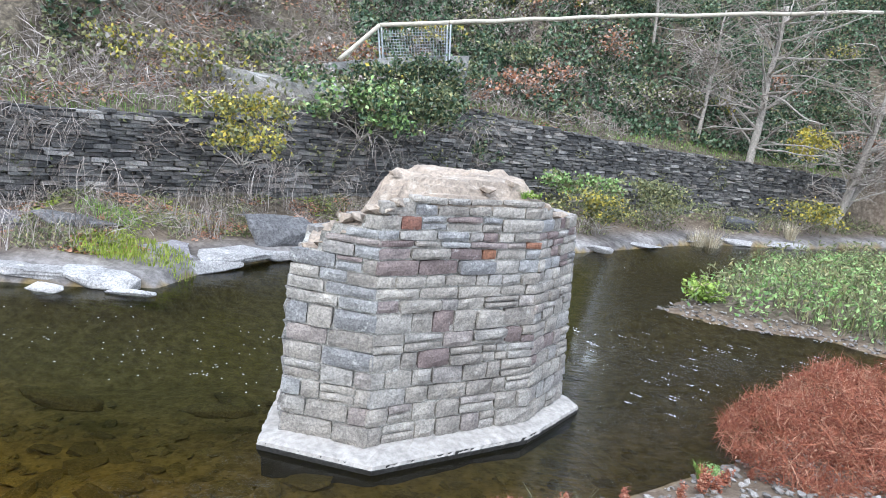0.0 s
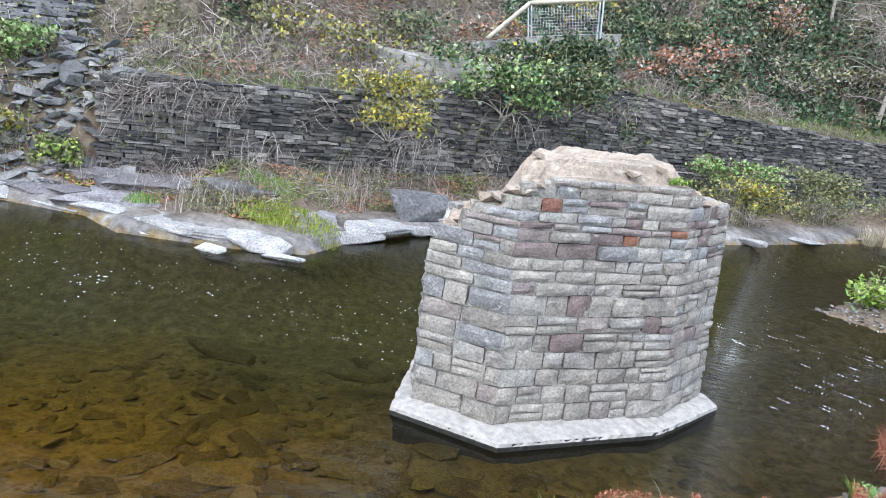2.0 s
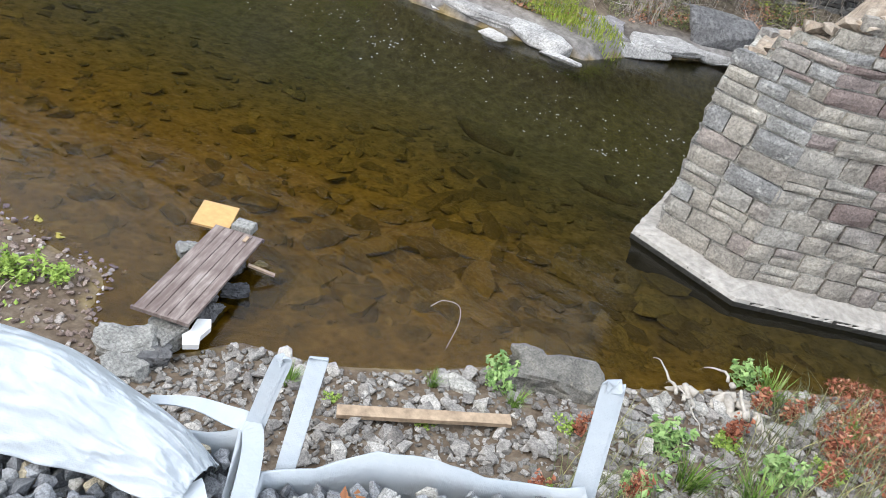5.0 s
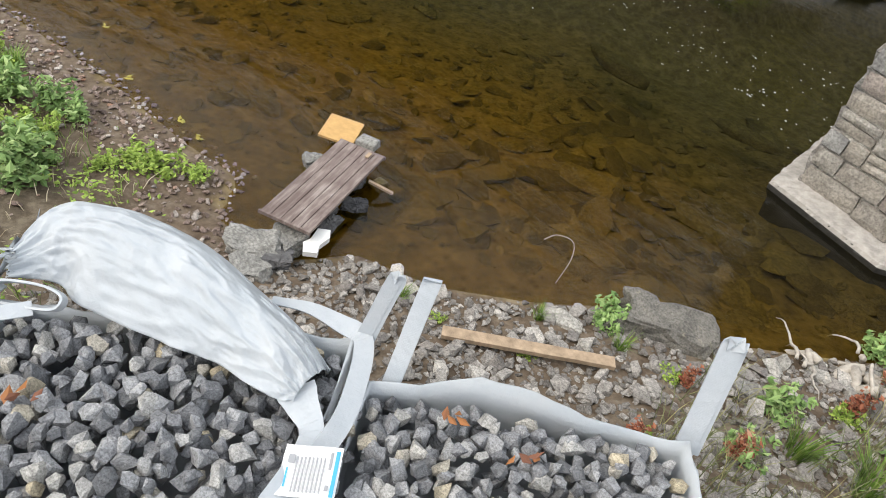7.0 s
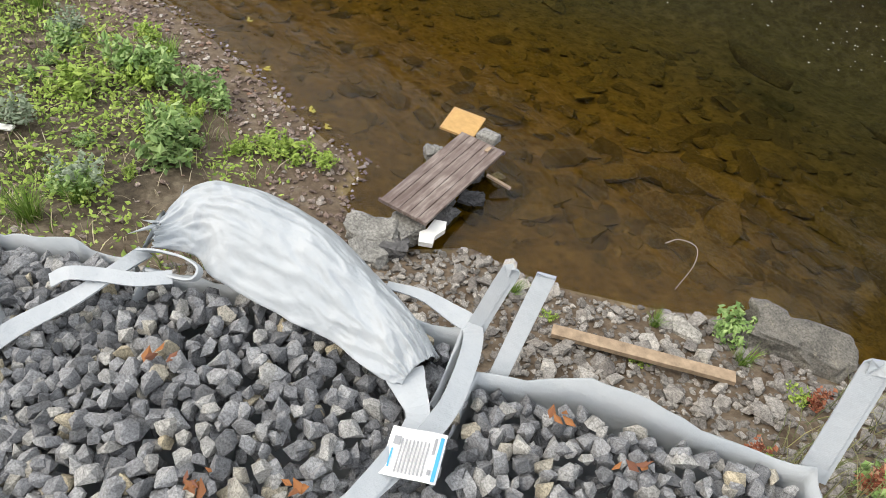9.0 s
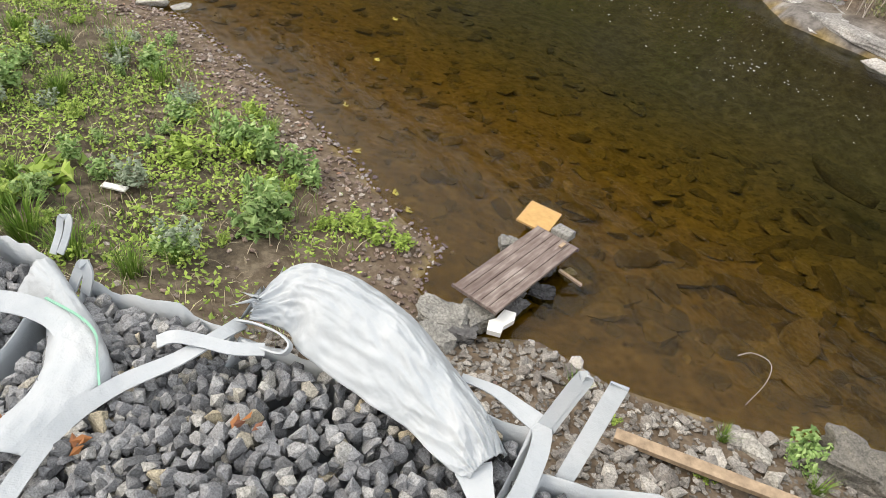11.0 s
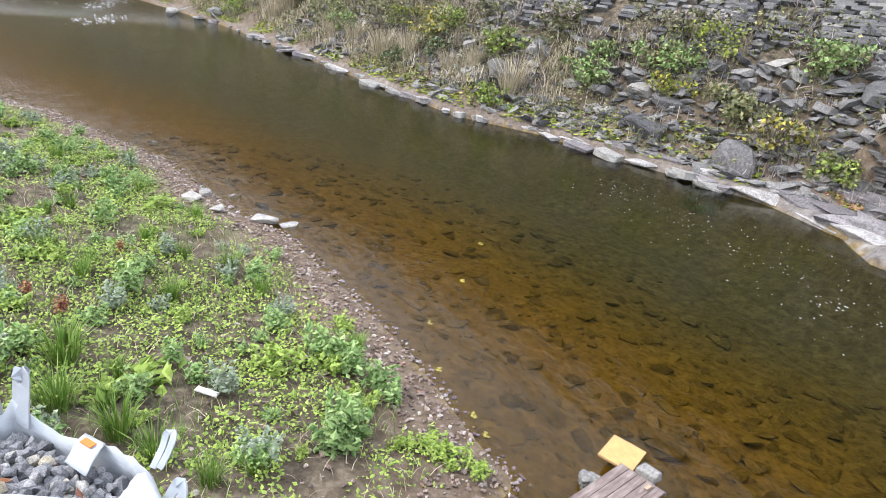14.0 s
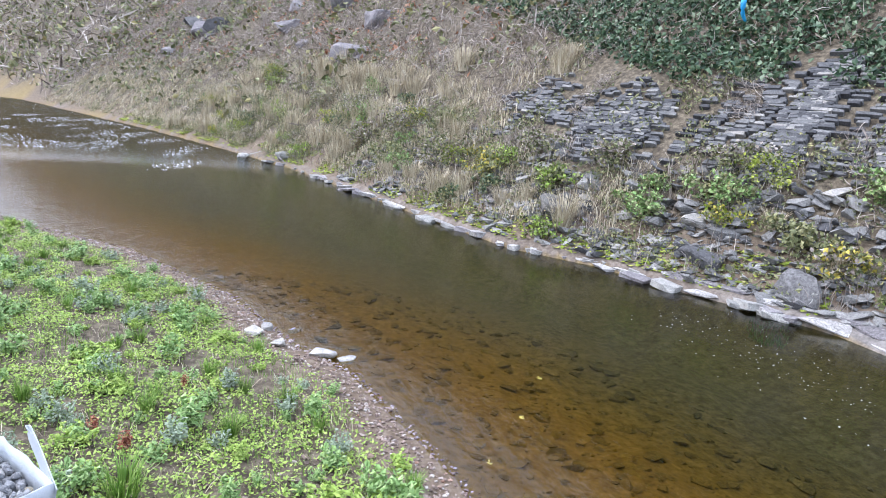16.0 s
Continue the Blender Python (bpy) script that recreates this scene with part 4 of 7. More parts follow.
lifting_strap((-1.17, 1.22, 1.70), (-1.24, 1.38, 2.05), (-0.006, 0.01, 0), 0.062, (0.72, 0.62, 0.1), hang_r)
lifting_strap((-1.345, 1.225, 1.74), (-1.31, 1.29, 2.05), (0.007, 0.007, 0), 0.05, (0.72, 0.55, 0.25), hang_m)
lifting_strap((-0.40, 1.95, 1.64), (-0.50, 2.09, 2.05), (0.006, 0.01, 0), 0.075, (0.75, 0.6, 0.2), hang_r)
lifting_strap((-3.25, -0.99, 1.7), (-3.24, -0.95, 1.98), (0.015, 0.015, 0), 0.085, (0.62, 0.72, 0.1), hang_l)
lifting_strap((-3.98, -1.35, 1.66), (-4.25, -1.55, 1.88), (0.02, 0.015, 0), 0.12, (0.6, 0.4, 0.5), hang_e)
# straps and hems lying along the rims
strap("rim_strap", [(-2.16, 0.31, 1.76), (-2.08, 0.2, 1.79), (-2.02, 0.05, 1.78), (-1.96, -0.17, 1.77), (-1.82, -0.36, 1.76), (-1.5, -0.56, 1.74)], 0.062, None, hang_m, "white strap lying along the seam of two bags", curl=0.3)
strap("rim_strap", [(-2.12, 0.0, 1.79), (-2.1, 0.06, 1.82), (-2.06, 0.15, 1.81), (-1.99, 0.25, 1.81), (-1.96, 0.36, 1.8)], 0.05, None, hang_g, "folded white strap end")
strap("lifting_strap", [(-2.15, 0.30, 1.78), (-2.08, 0.35, 1.82), (-2.0, 0.42, 1.83), (-1.94, 0.45, 1.82), (-1.92, 0.42, 1.8), (-1.96, 0.37, 1.79), (-2.04, 0.3, 1.78)], 0.05, (0.45, -0.35, 0.8), hang_m, "small white strap loop")
strap("rim_strap", [(-1.66, 1.04, 1.74), (-1.54, 1.12, 1.77), (-1.43, 1.18, 1.76), (-1.35, 1.21, 1.76), (-1.28, 1.17, 1.76), (-1.20, 1.09, 1.76), (-1.11, 0.98, 1.765), (-1.05, 0.86, 1.77), (-1.0, 0.72, 1.77), (-0.96, 0.55, 1.75)],
      [0.03 + 0.04 * smooth_step(0, 0.3, i / 39) for i in range(40)], None, hang_m, "white hem along the rim", 40, 0.01, 0.15)
strap("rim_strap", [(-1.27, 0.9, 1.79), (-1.2, 0.89, 1.775), (-1.12, 0.87, 1.775), (-1.06, 0.8, 1.78), (-1.0, 0.68, 1.78), (-0.95, 0.55, 1.76)], [0.13, 0.125, 0.11, 0.1, 0.09, 0.08, 0.075, 0.07, 0.07, 0.07, 0.07, 0.07, 0.07, 0.07, 0.07, 0.07], None, hang_m, "white tail of the folded flap", 16, 0.01, 0.15)
strap("rim_strap", [(-2.7, -1.2, 1.74), (-2.62, -0.93, 1.79), (-2.52, -0.66, 1.82), (-2.44, -0.47, 1.82), (-2.34, -0.34, 1.8), (-2.2, -0.27, 1.77)], 0.085, None, hang_l, "wide white strap with a green thread")
hang_l(ribbon("strap_thread", curve_points([(-2.42, -0.36, 1.835), (-2.3, -0.25, 1.82), (-2.2, -0.2, 1.81), (-2.1, -0.2, 1.8), (-1.98, -0.2, 1.78)], 22), 0.009, THREAD, None, "green stitching", 0.006, (0.55, -0.75, 0.1)))
strap("lifting_strap", [(-2.79, -0.36, 1.75), (-2.84, -0.32, 1.82), (-2.86, -0.3, 1.88), (-2.83, -0.27, 1.89), (-2.8, -0.29, 1.83), (-2.77, -0.33, 1.76)], 0.03, (0.4, 0.75, 0.1), hang_l, "small white strap ring")
strap("lifting_strap", [(-2.6, -0.3, 1.7), (-2.62, -0.26, 1.77), (-2.6, -0.23, 1.82), (-2.57, -0.22, 1.79), (-2.56, -0.25, 1.7)], 0.05, (0.6, 0.6, 0.1), hang_g, "knotted white strap end")


def cloth(name, guides, n, m, seed, hang, label, wrinkle=0.02, fray=0.0):
    """A crumpled woven sheet drawn over a few guide lines, front to back."""
    lines = [curve_points(g, n) for g in guides]
    bm = bmesh.new()
    grid = []
    for i in range(n):
        across = curve_points([ln[i] for ln in lines], m)
        row = []
        for j, p in enumerate(across):
            k = min(1.0, 5 * min(j / (m - 1), 0.25 + 1 - j / (m - 1)))
            crease = 0.5 - abs(noise.noise(Vector((p.x * 6 + p.y * 3, p.y * 9, p.z * 5 + seed))))
            u, v = i / (n - 1), j / (m - 1)
            pleat = 0.35 - abs(noise.noise(Vector((u * 5 + v * 3, v * 11 - u * 4, seed))))
            fine = 0.3 - abs(noise.noise(Vector((u * 13 - v * 9, v * 24 + u * 10, seed + 4))))
            w = wrinkle * (0.8 * crease + 1.1 * pleat + 0.5 * fine)
            edge = fray * noise.noise(Vector((j * 0.9, i * 0.9, seed))) if i < 3 else 0.0
            row.append(bm.verts.new(p + Vector((0.35 * w + edge, -0.35 * w + edge, w * (0.4 + 0.6 * k)))))
        grid.append(row)
    for i in range(n - 1):
        for j in range(m - 1):
            bm.faces.new((grid[i][j], grid[i + 1][j], grid[i + 1][j + 1], grid[i][j + 1]))
    bmesh.ops.recalc_face_normals(bm, faces=bm.faces)
    bmesh.ops.solidify(bm, geom=bm.faces[:], thickness=0.004)
    return hang(mesh_object(name, bm, BAG, None, label, True))


cloth("folded_flap",
      [[(-2.13, 0.34, 1.80), (-2.05, 0.46, 1.78), (-1.92, 0.49, 1.78), (-1.65, 0.64, 1.78), (-1.48, 0.75, 1.78), (-1.28, 0.82, 1.79), (-1.24, 0.88, 1.78)],
       [(-2.14, 0.36, 1.85), (-2.10, 0.51, 1.90), (-1.98, 0.60, 1.93), (-1.75, 0.73, 1.92), (-1.53, 0.81, 1.88), (-1.35, 0.88, 1.85), (-1.25, 0.91, 1.80)],
       [(-2.16, 0.37, 1.86), (-2.20, 0.53, 1.95), (-2.08, 0.67, 1.98), (-1.83, 0.83, 1.96), (-1.60, 0.90, 1.92), (-1.40, 0.96, 1.87), (-1.27, 0.97, 1.80)],
       [(-2.20, 0.38, 1.80), (-2.30, 0.56, 1.84), (-2.20, 0.76, 1.84), (-1.93, 0.93, 1.82), (-1.67, 1.0, 1.80), (-1.45, 1.04, 1.78), (-1.29, 1.02, 1.77)],
       [(-2.18, 0.40, 1.70), (-2.26, 0.58, 1.66), (-2.16, 0.77, 1.64), (-1.92, 0.93, 1.64), (-1.67, 1.02, 1.66), (-1.46, 1.08, 1.68), (-1.31, 1.06, 1.72)]],
      170, 84, 4.0, hang_m, "crumpled white flap folded out over the rim", 0.03, 0.012)
cloth("side_panel",
      [[(-2.62, -0.5, 1.70), (-2.47, -0.40, 1.68), (-2.3, -0.40, 1.67), (-2.12, -0.45, 1.66), (-1.95, -0.66, 1.64)],
       [(-2.7, -0.42, 1.78), (-2.5, -0.34, 1.79), (-2.3, -0.32, 1.78), (-2.08, -0.36, 1.77), (-1.85, -0.56, 1.75)],
       [(-2.74, -0.36, 1.76), (-2.52, -0.28, 1.77), (-2.26, -0.2, 1.77), (-2.02, -0.19, 1.76), (-1.78, -0.42, 1.74)],
       [(-2.74, -0.33, 1.62), (-2.5, -0.26, 1.58), (-2.24, -0.18, 1.58), (-2.0, -0.18, 1.58), (-1.75, -0.4, 1.58)]],
      60, 30, 8.0, hang_l, "folded white side panel", 0.018)
cloth("tag", [[(-3.02, -0.66, 1.79), (-2.92, -0.56, 1.80)], [(-2.95, -0.69, 1.79), (-2.85, -0.59, 1.79)], [(-2.88, -0.72, 1.75), (-2.78, -0.62, 1.74)]], 8, 8, 6.0, hang_l, "torn white tag with an orange mark", 0.01)
ORANGE = plain("orange_print", (0.75, 0.2, 0.04), 0.6, 0.3, 0.1)
hang_l(ribbon("orange_mark", [(-2.955, -0.66, 1.806), (-2.93, -0.635, 1.806), (-2.905, -0.61, 1.806)], 0.035, ORANGE, None, "orange printed mark", 0.003, (0.6, -0.6, 0.0)))


def printed_label():
    lab = thing("printed_label", (-0.995, 0.785, 1.81), "white printed label with grey lines and a blue edge", "label")
    lab.matrix_world = pose(-0.995, 0.785, 1.812, 8, -6, 45)
    bm = bmesh.new()
    bmesh.ops.create_grid(bm, x_segments=8, y_segments=6, size=0.5)
    for v in bm.verts:
        v.co = Vector((v.co.x * 0.168, v.co.y * 0.15, 0.008 * math.sin(v.co.x * 4) + 0.004 * math.sin(v.co.y * 7)))
    bmesh.ops.solidify(bm, geom=bm.faces[:], thickness=0.0015)
    page = part("sheet", bm, LABEL_WHITE, lab)

    def bar(name, x, y, w, h, mat):
        b = bmesh.new()
        bmesh.ops.create_cube(b, size=1)
        for v in b.verts:
            v.co = Vector((x + v.co.x * w, y + v.co.y * h, 0.0055 + 0.008 * math.sin(x / 0.168 * 4) + 0.004 * math.sin((y + v.co.y * h) / 0.15 * 7) + v.co.z * 0.0012))
        part(name, b, mat, page)

    for i in range(8):
        bar("print_line", -0.042 + i * 0.0115, -0.012, 0.0045, 0.1, LABEL_GREY)
    bar("colour_band", 0.073, -0.005, 0.011, 0.13, LABEL_BLUE)
    bar("colour_band", -0.066, -0.022, 0.005, 0.055, LABEL_BLUE)
    bar("print_line", -0.058, 0.03, 0.02, 0.025, LABEL_GREY)
    bar("print_line", 0.056, 0.03, 0.008, 0.05, LABEL_GREY)
    bar("print_line", 0.056, -0.045, 0.01, 0.016, LABEL_GREY)


printed_label()

# ------------------------------------------------------------------ plant materials
IVY = leaf_material("ivy_leaf", [(0.0, (0.018, 0.036, 0.018)), (0.4, (0.05, 0.092, 0.046)), (0.8, (0.12, 0.18, 0.095)), (1.0, (0.26, 0.31, 0.21))], 0.4)
HERB = leaf_material("fresh_herb_leaf", [(0.0, (0.14, 0.22, 0.035)), (0.5, (0.28, 0.4, 0.075)), (0.85, (0.37, 0.49, 0.1)), (1.0, (0.44, 0.52, 0.15))], 0.5)
NETTLE = leaf_material("grey_green_herb_leaf", [(0.0, (0.11, 0.2, 0.06)), (0.5, (0.24, 0.38, 0.12)), (1.0, (0.4, 0.52, 0.22))], 0.5)
SILVER = leaf_material("silver_herb_leaf", [(0.0, (0.15, 0.2, 0.12)), (0.5, (0.26, 0.33, 0.22)), (1.0, (0.4, 0.46, 0.35))], 0.6)
GRASS = leaf_material("green_grass_blade", [(0.0, (0.09, 0.18, 0.025)), (0.6, (0.18, 0.31, 0.055)), (1.0, (0.32, 0.4, 0.12))], 0.5)
DRY = leaf_material("dry_grass_blade", [(0.0, (0.2, 0.16, 0.1)), (0.3, (0.42, 0.355, 0.24)), (0.7, (0.56, 0.49, 0.35)), (1.0, (0.66, 0.6, 0.46))], 0.8)
TWIG = leaf_material("grey_twig", [(0.0, (0.1, 0.08, 0.068)), (0.5, (0.28, 0.235, 0.2)), (1.0, (0.5, 0.45, 0.4))], 0.85)
RUSSET = leaf_material("russet_stalk", [(0.0, (0.13, 0.045, 0.03)), (0.35, (0.27, 0.085, 0.05)), (0.75, (0.38, 0.15, 0.085)), (1.0, (0.5, 0.3, 0.2))], 0.85)
YELLOW = leaf_material("yellow_autumn_leaf", [(0.0, (0.22, 0.23, 0.05)), (0.4, (0.4, 0.35, 0.06)), (0.8, (0.55, 0.43, 0.08)), (1.0, (0.2, 0.23, 0.07))], 0.5)
OLIVE = leaf_material("olive_shrub_leaf", [(0.0, (0.085, 0.1, 0.045)), (0.5, (0.17, 0.185, 0.085)), (0.9, (0.28, 0.27, 0.13)), (1.0, (0.4, 0.36, 0.16))], 0.5)
LITTER = leaf_material("leaf_litter", [(0.0, (0.24, 0.11, 0.06)), (0.5, (0.4, 0.18, 0.1)), (1.0, (0.48, 0.31, 0.21))], 0.8)
MOSS = leaf_material("moss_cushion", [(0.0, (0.13, 0.18, 0.02)), (0.6, (0.26, 0.32, 0.045)), (1.0, (0.38, 0.4, 0.09))], 0.9)
BARK = plain("grey_bark", (0.32, 0.29, 0.25), 0.9, 0.2, 0.45, 14)
DRIFT = plain("bleached_driftwood", (0.44, 0.4, 0.35), 0.85, 0.2, 0.3, 18)
WOOD_RAIL = plain("pale_log_rail", (0.5, 0.45, 0.36), 0.8, 0.25, 0.25, 10)
STEEL = plain("galvanised_steel", (0.45, 0.47, 0.49), 0.45, 0.5, 0.12, 12, 0.6)
FRESH_WOOD = plain("fresh_sawn_wood", (0.37, 0.275, 0.19), 0.75, 0.25, 0.35, 14)
PLY = plain("yellow_plywood", (0.55, 0.34, 0.14), 0.7, 0.25, 0.12, 16)
FOAM = plain("white_foam", (0.82, 0.82, 0.8), 0.9, 0.2, 0.05)
BLUE_BAG = plain("blue_plastic", (0.03, 0.3, 0.6), 0.4, 0.4, 0.2)
BED_STONE = stone_material("river_bed_stone", [(0.0, (0.12, 0.092, 0.04)), (0.4, (0.17, 0.13, 0.055)), (0.8, (0.21, 0.163, 0.07)), (1.0, (0.27, 0.21, 0.095))], (0.28, 0.22, 0.105), 0.64, island=True, scale=4.0)


def board_wood():
    m, t, b = node_material("weathered_brown_board", 0.75, 0.25)
    tc = t.nodes.new("ShaderNodeTexCoord")
    mp = add(t, "ShaderNodeMapping")
    mp.inputs["Scale"].default_value = (14, 1.6, 4)
    t.links.new(tc.outputs["Object"], mp.inputs["Vector"])
    n1 = grain(t, 2.0, 8, 0.7, mp.outputs[0])
    n2 = grain(t, 5.0, 5, 0.6, tc.outputs["Object"])
    c = ramp(t, [(0.3, (0.15, 0.112, 0.1)), (0.5, (0.23, 0.185, 0.168)), (0.62, (0.33, 0.285, 0.26)), (0.8, (0.42, 0.38, 0.35))], n1)
    c = mix(t, 0.6, c, ramp(t, [(0.35, (0.5, 0.42, 0.42)), (0.65, (1.15, 1.15, 1.15))], n2), "MULTIPLY")
    t.links.new(c, b.inputs["Base Color"])
    bump(t, b, n1, 0.4, 0.004)
    return m


BOARD = board_wood()

# ------------------------------------------------------------------ dry-stone wall on the far bank
SLAB_KINDS = [block_mesh("wall_stone", 700 + i, SLATE, 0.12) for i in range(8)]


def build_far_wall():
    wall = new("wall_north")
    wall.empty_display_size = 0.2
    tagged(wall, "dry-stone slate retaining wall, dark and mossy", "wall", kind="structure")
    # earth core behind the stones
    r = random.Random(31)
    bm = bmesh.new()
    prev = None
    for (x, y), top in zip(WALL_LINE, WALL_TOP):
        cur = [bm.verts.new((x - 0.02, y + 0.16, 0.0)), bm.verts.new((x - 0.02, y + 0.16, top - 0.06)), bm.verts.new((x - 0.25, y + 0.55, top - 0.06)), bm.verts.new((x - 0.25, y + 0.55, 0.0))]
        if prev:
            for k in range(4):
                bm.faces.new((prev[k], prev[(k + 1) % 4], cur[(k + 1) % 4], cur[k]))
        else:
            bm.faces.new(cur)
        prev = cur
    bm.faces.new(prev[::-1])
    part("wall_core", bm, DARK_ROCK, wall, "dark earth and stone behind the face")
    rest, singles = [], 0
    for i in range(len(WALL_LINE) - 1):
        (ax, ay), (bx, by) = WALL_LINE[i], WALL_LINE[i + 1]
        t0, t1 = WALL_TOP[i], WALL_TOP[i + 1]
        length = math.hypot(bx - ax, by - ay)
        ux, uy = (bx - ax) / length, (by - ay) / length
        z = 0.15
        while z < max(t0, t1) + 0.05:
            h = r.choice((0.05, 0.065, 0.08, 0.1, 0.12))
            s = r.uniform(-0.2, 0)
            while s < length:
                w = r.uniform(0.16, 0.62)
                mid = s + w / 2
                f = min(max(mid / length, 0), 1)
                top = t0 + (t1 - t0) * f + 0.06 * noise.noise(Vector((ax + mid, 3.3, 0)))
                if z + h * 0.5 < top and 0 <= mid <= length:
                    out = r.uniform(-0.03, 0.05) - 0.05 * (z / 3)
                    cx, cy = ax + ux * mid + uy * (out - 0.12), ay + uy * mid - ux * (out - 0.12)
                    m = Matrix.Translation((cx, cy, z + h / 2)) @ pose(0, 0, 0, r.uniform(-3, 3), r.uniform(-2.5, 2.5), math.degrees(math.atan2(uy, ux)) + r.uniform(-4, 4)) @ Matrix.Diagonal((w * 0.97, 0.3, h * 0.9, 1))
                    if singles < 290 and i in (1, 2) and z > 0.9:
                        shared("wall_stone", r.choice(SLAB_KINDS), m, wall)
                        singles += 1
                    else:
                        rest.append((r.randrange(8), m))
                s += w
            z += h
    tagged(joined("wall_stones", SLAB_KINDS, rest, SLATE_MANY, wall), kind="stuff")


build_far_wall()


PITCH_STOPS = [(0.0, (0.06, 0.06, 0.064)), (0.4, (0.115, 0.115, 0.118)), (0.75, (0.165, 0.163, 0.16)), (0.94, (0.24, 0.235, 0.225)), (1.0, (0.32, 0.3, 0.27))]
PITCH = stone_material("pitching_slate", PITCH_STOPS, (0.24, 0.24, 0.21), 0.64, scale=3.0)
PITCH_MANY = stone_material("pitching_slate_joined", PITCH_STOPS, (0.24, 0.24, 0.21), 0.64, island=True, scale=3.0)
PITCH_KINDS = [block_mesh("pitching_stone", 740 + i, PITCH, 0.06) for i in range(6)]


def build_revetment():
    """Stone pitching laid on the slope upstream."""
    rev = new("wall_west")
    tagged(rev, "sloping slate stone pitching, grey and dry", "stone pitching", kind="structure")
    r = random.Random(41)
    rows = []
    line = [(-29, 2.5), (-19, 6.0), (-17, 7.9), (-14.6, 9.0), (-13.3, 9.9), (-11.3, 10.8)]
    pts = curve_points([(x, y, 0) for x, y in line], 60)
    cum = [0]
    for a, b in zip(pts, pts[1:]):
        cum.append(cum[-1] + (b - a).length)
    off = 2.9
    while off < 8.8:
        s = 1.5 + r.uniform(0, 0.3)
        while s < cum[-1] - 0.2:
            w = r.uniform(0.2, 0.7)
            k = min(max(np.searchsorted(cum, s + w / 2) - 1, 0), len(pts) - 2)
            d = (pts[k + 1] - pts[k]).normalized()
            n = Vector((-d.y, d.x, 0))
            p = pts[k] + d * (s + w / 2 - cum[k]) + n * off
            edge = 3.9 + 1.5 * smooth_step(cum[-1] * 0.75, 2, s) + 0.5 * noise.noise(Vector((s * 0.7, 0, 5)))
            upper = 6.1 + 2.4 * smooth_step(cum[-1] * 0.5, cum[-1], s) + 0.7 * noise.noise(Vector((s * 0.4, 0, 9)))
            bite = r.uniform(-0.45, 0.45)
            if edge + bite < off < upper + bite * 1.6:
                rows.append((p.x, p.y, w, math.degrees(math.atan2(d.y, d.x)), off))
            s += w
        off += 0.08
    h, far, near = heights(np.array([q[0] for q in rows]), np.array([q[1] for q in rows]))
    rest, singles = [], 0
    for (x, y, w, a, off), z in zip(rows, h):
        m = Matrix.Translation((x, y, z + 0.03 + r.uniform(-0.012, 0.016))) @ pose(0, 0, 0, r.uniform(-5, 5) - 46, r.uniform(-2, 2), a + r.uniform(-2, 2)) @ Matrix.Diagonal((w * 0.98, 0.24, r.uniform(0.11, 0.14), 1))
        if x > -16 and off < 5.5 and singles < 280:
            shared("pitching_stone", r.choice(PITCH_KINDS), m, rev)
            singles += 1
        else:
            rest.append((r.randrange(6), m))
    tagged(joined("pitching_stones", PITCH_KINDS, rest, PITCH_MANY, rev), kind="stuff")


build_revetment()

# ------------------------------------------------------------------ rocks
ROCK_KINDS = [hull_mesh("rock", 800 + i, 0.5, 0.5, 0.5, 15) for i in range(10)]


def rock(name, x, y, sx, sy, sz, turn, material, label, category="rock", sink=0.3, z=None, tilt=0.0, group="", seed=0, boxy=False):
    bm = bmesh.new()
    if boxy:
        q = random.Random(seed + 40)
        bmesh.ops.create_cube(bm, size=1.0)
        bmesh.ops.subdivide_edges(bm, edges=bm.edges[:], cuts=1, use_grid_fill=True)
        for v in bm.verts:
            v.co = 0.8 * Vector((v.co.x + q.uniform(-0.16, 0.16), v.co.y + q.uniform(-0.18, 0.18), v.co.z + q.uniform(-0.2, 0.1)))
    else:
        bm.from_mesh(ROCK_KINDS[seed % 10])
    bmesh.ops.scale(bm, vec=(sx, sy, sz), verts=bm.verts)
    bmesh.ops.bevel(bm, geom=bm.edges[:], offset=min(sx, sy, sz) * 0.06, segments=1, affect="EDGES")
    bmesh.ops.triangulate(bm, faces=bm.faces[:])
    bmesh.ops.subdivide_edges(bm, edges=bm.edges[:], cuts=1, use_grid_fill=True)
    s = max(sx, sy)
    for v in bm.verts:
        v.co += v.co.normalized() * (0.06 if boxy else 0.035) * min(s, sz * 2.5) * noise.fractal(v.co * 5 / s + Vector((seed, 0, 0)), 1.0, 2.0, 3)
    if boxy:
        bmesh.ops.subdivide_edges(bm, edges=bm.edges[:], cuts=1, use_grid_fill=True)
        for v in bm.verts:
            v.co += v.co.normalized() * 0.05 * min(s, sz * 1.6) * noise.fractal(v.co * 14 / s + Vector((0, seed, 0)), 1.0, 2.0, 3)
    ob = mesh_object(name, bm, material)
    base = ground_at(x, y) if z is None else z
    ob.matrix_world = pose(x, y, base + sz * (0.5 - sink), tilt, tilt * 0.4, turn)
    return tagged(ob, label, category, group)


LEDGE_KINDS = [block_mesh("ledge_rock", 860 + i, (LEDGE, GREY_STONE, PURPLE_ROCK, GREY_STONE)[i], 0.2) for i in range(4)]
r = random.Random(51)
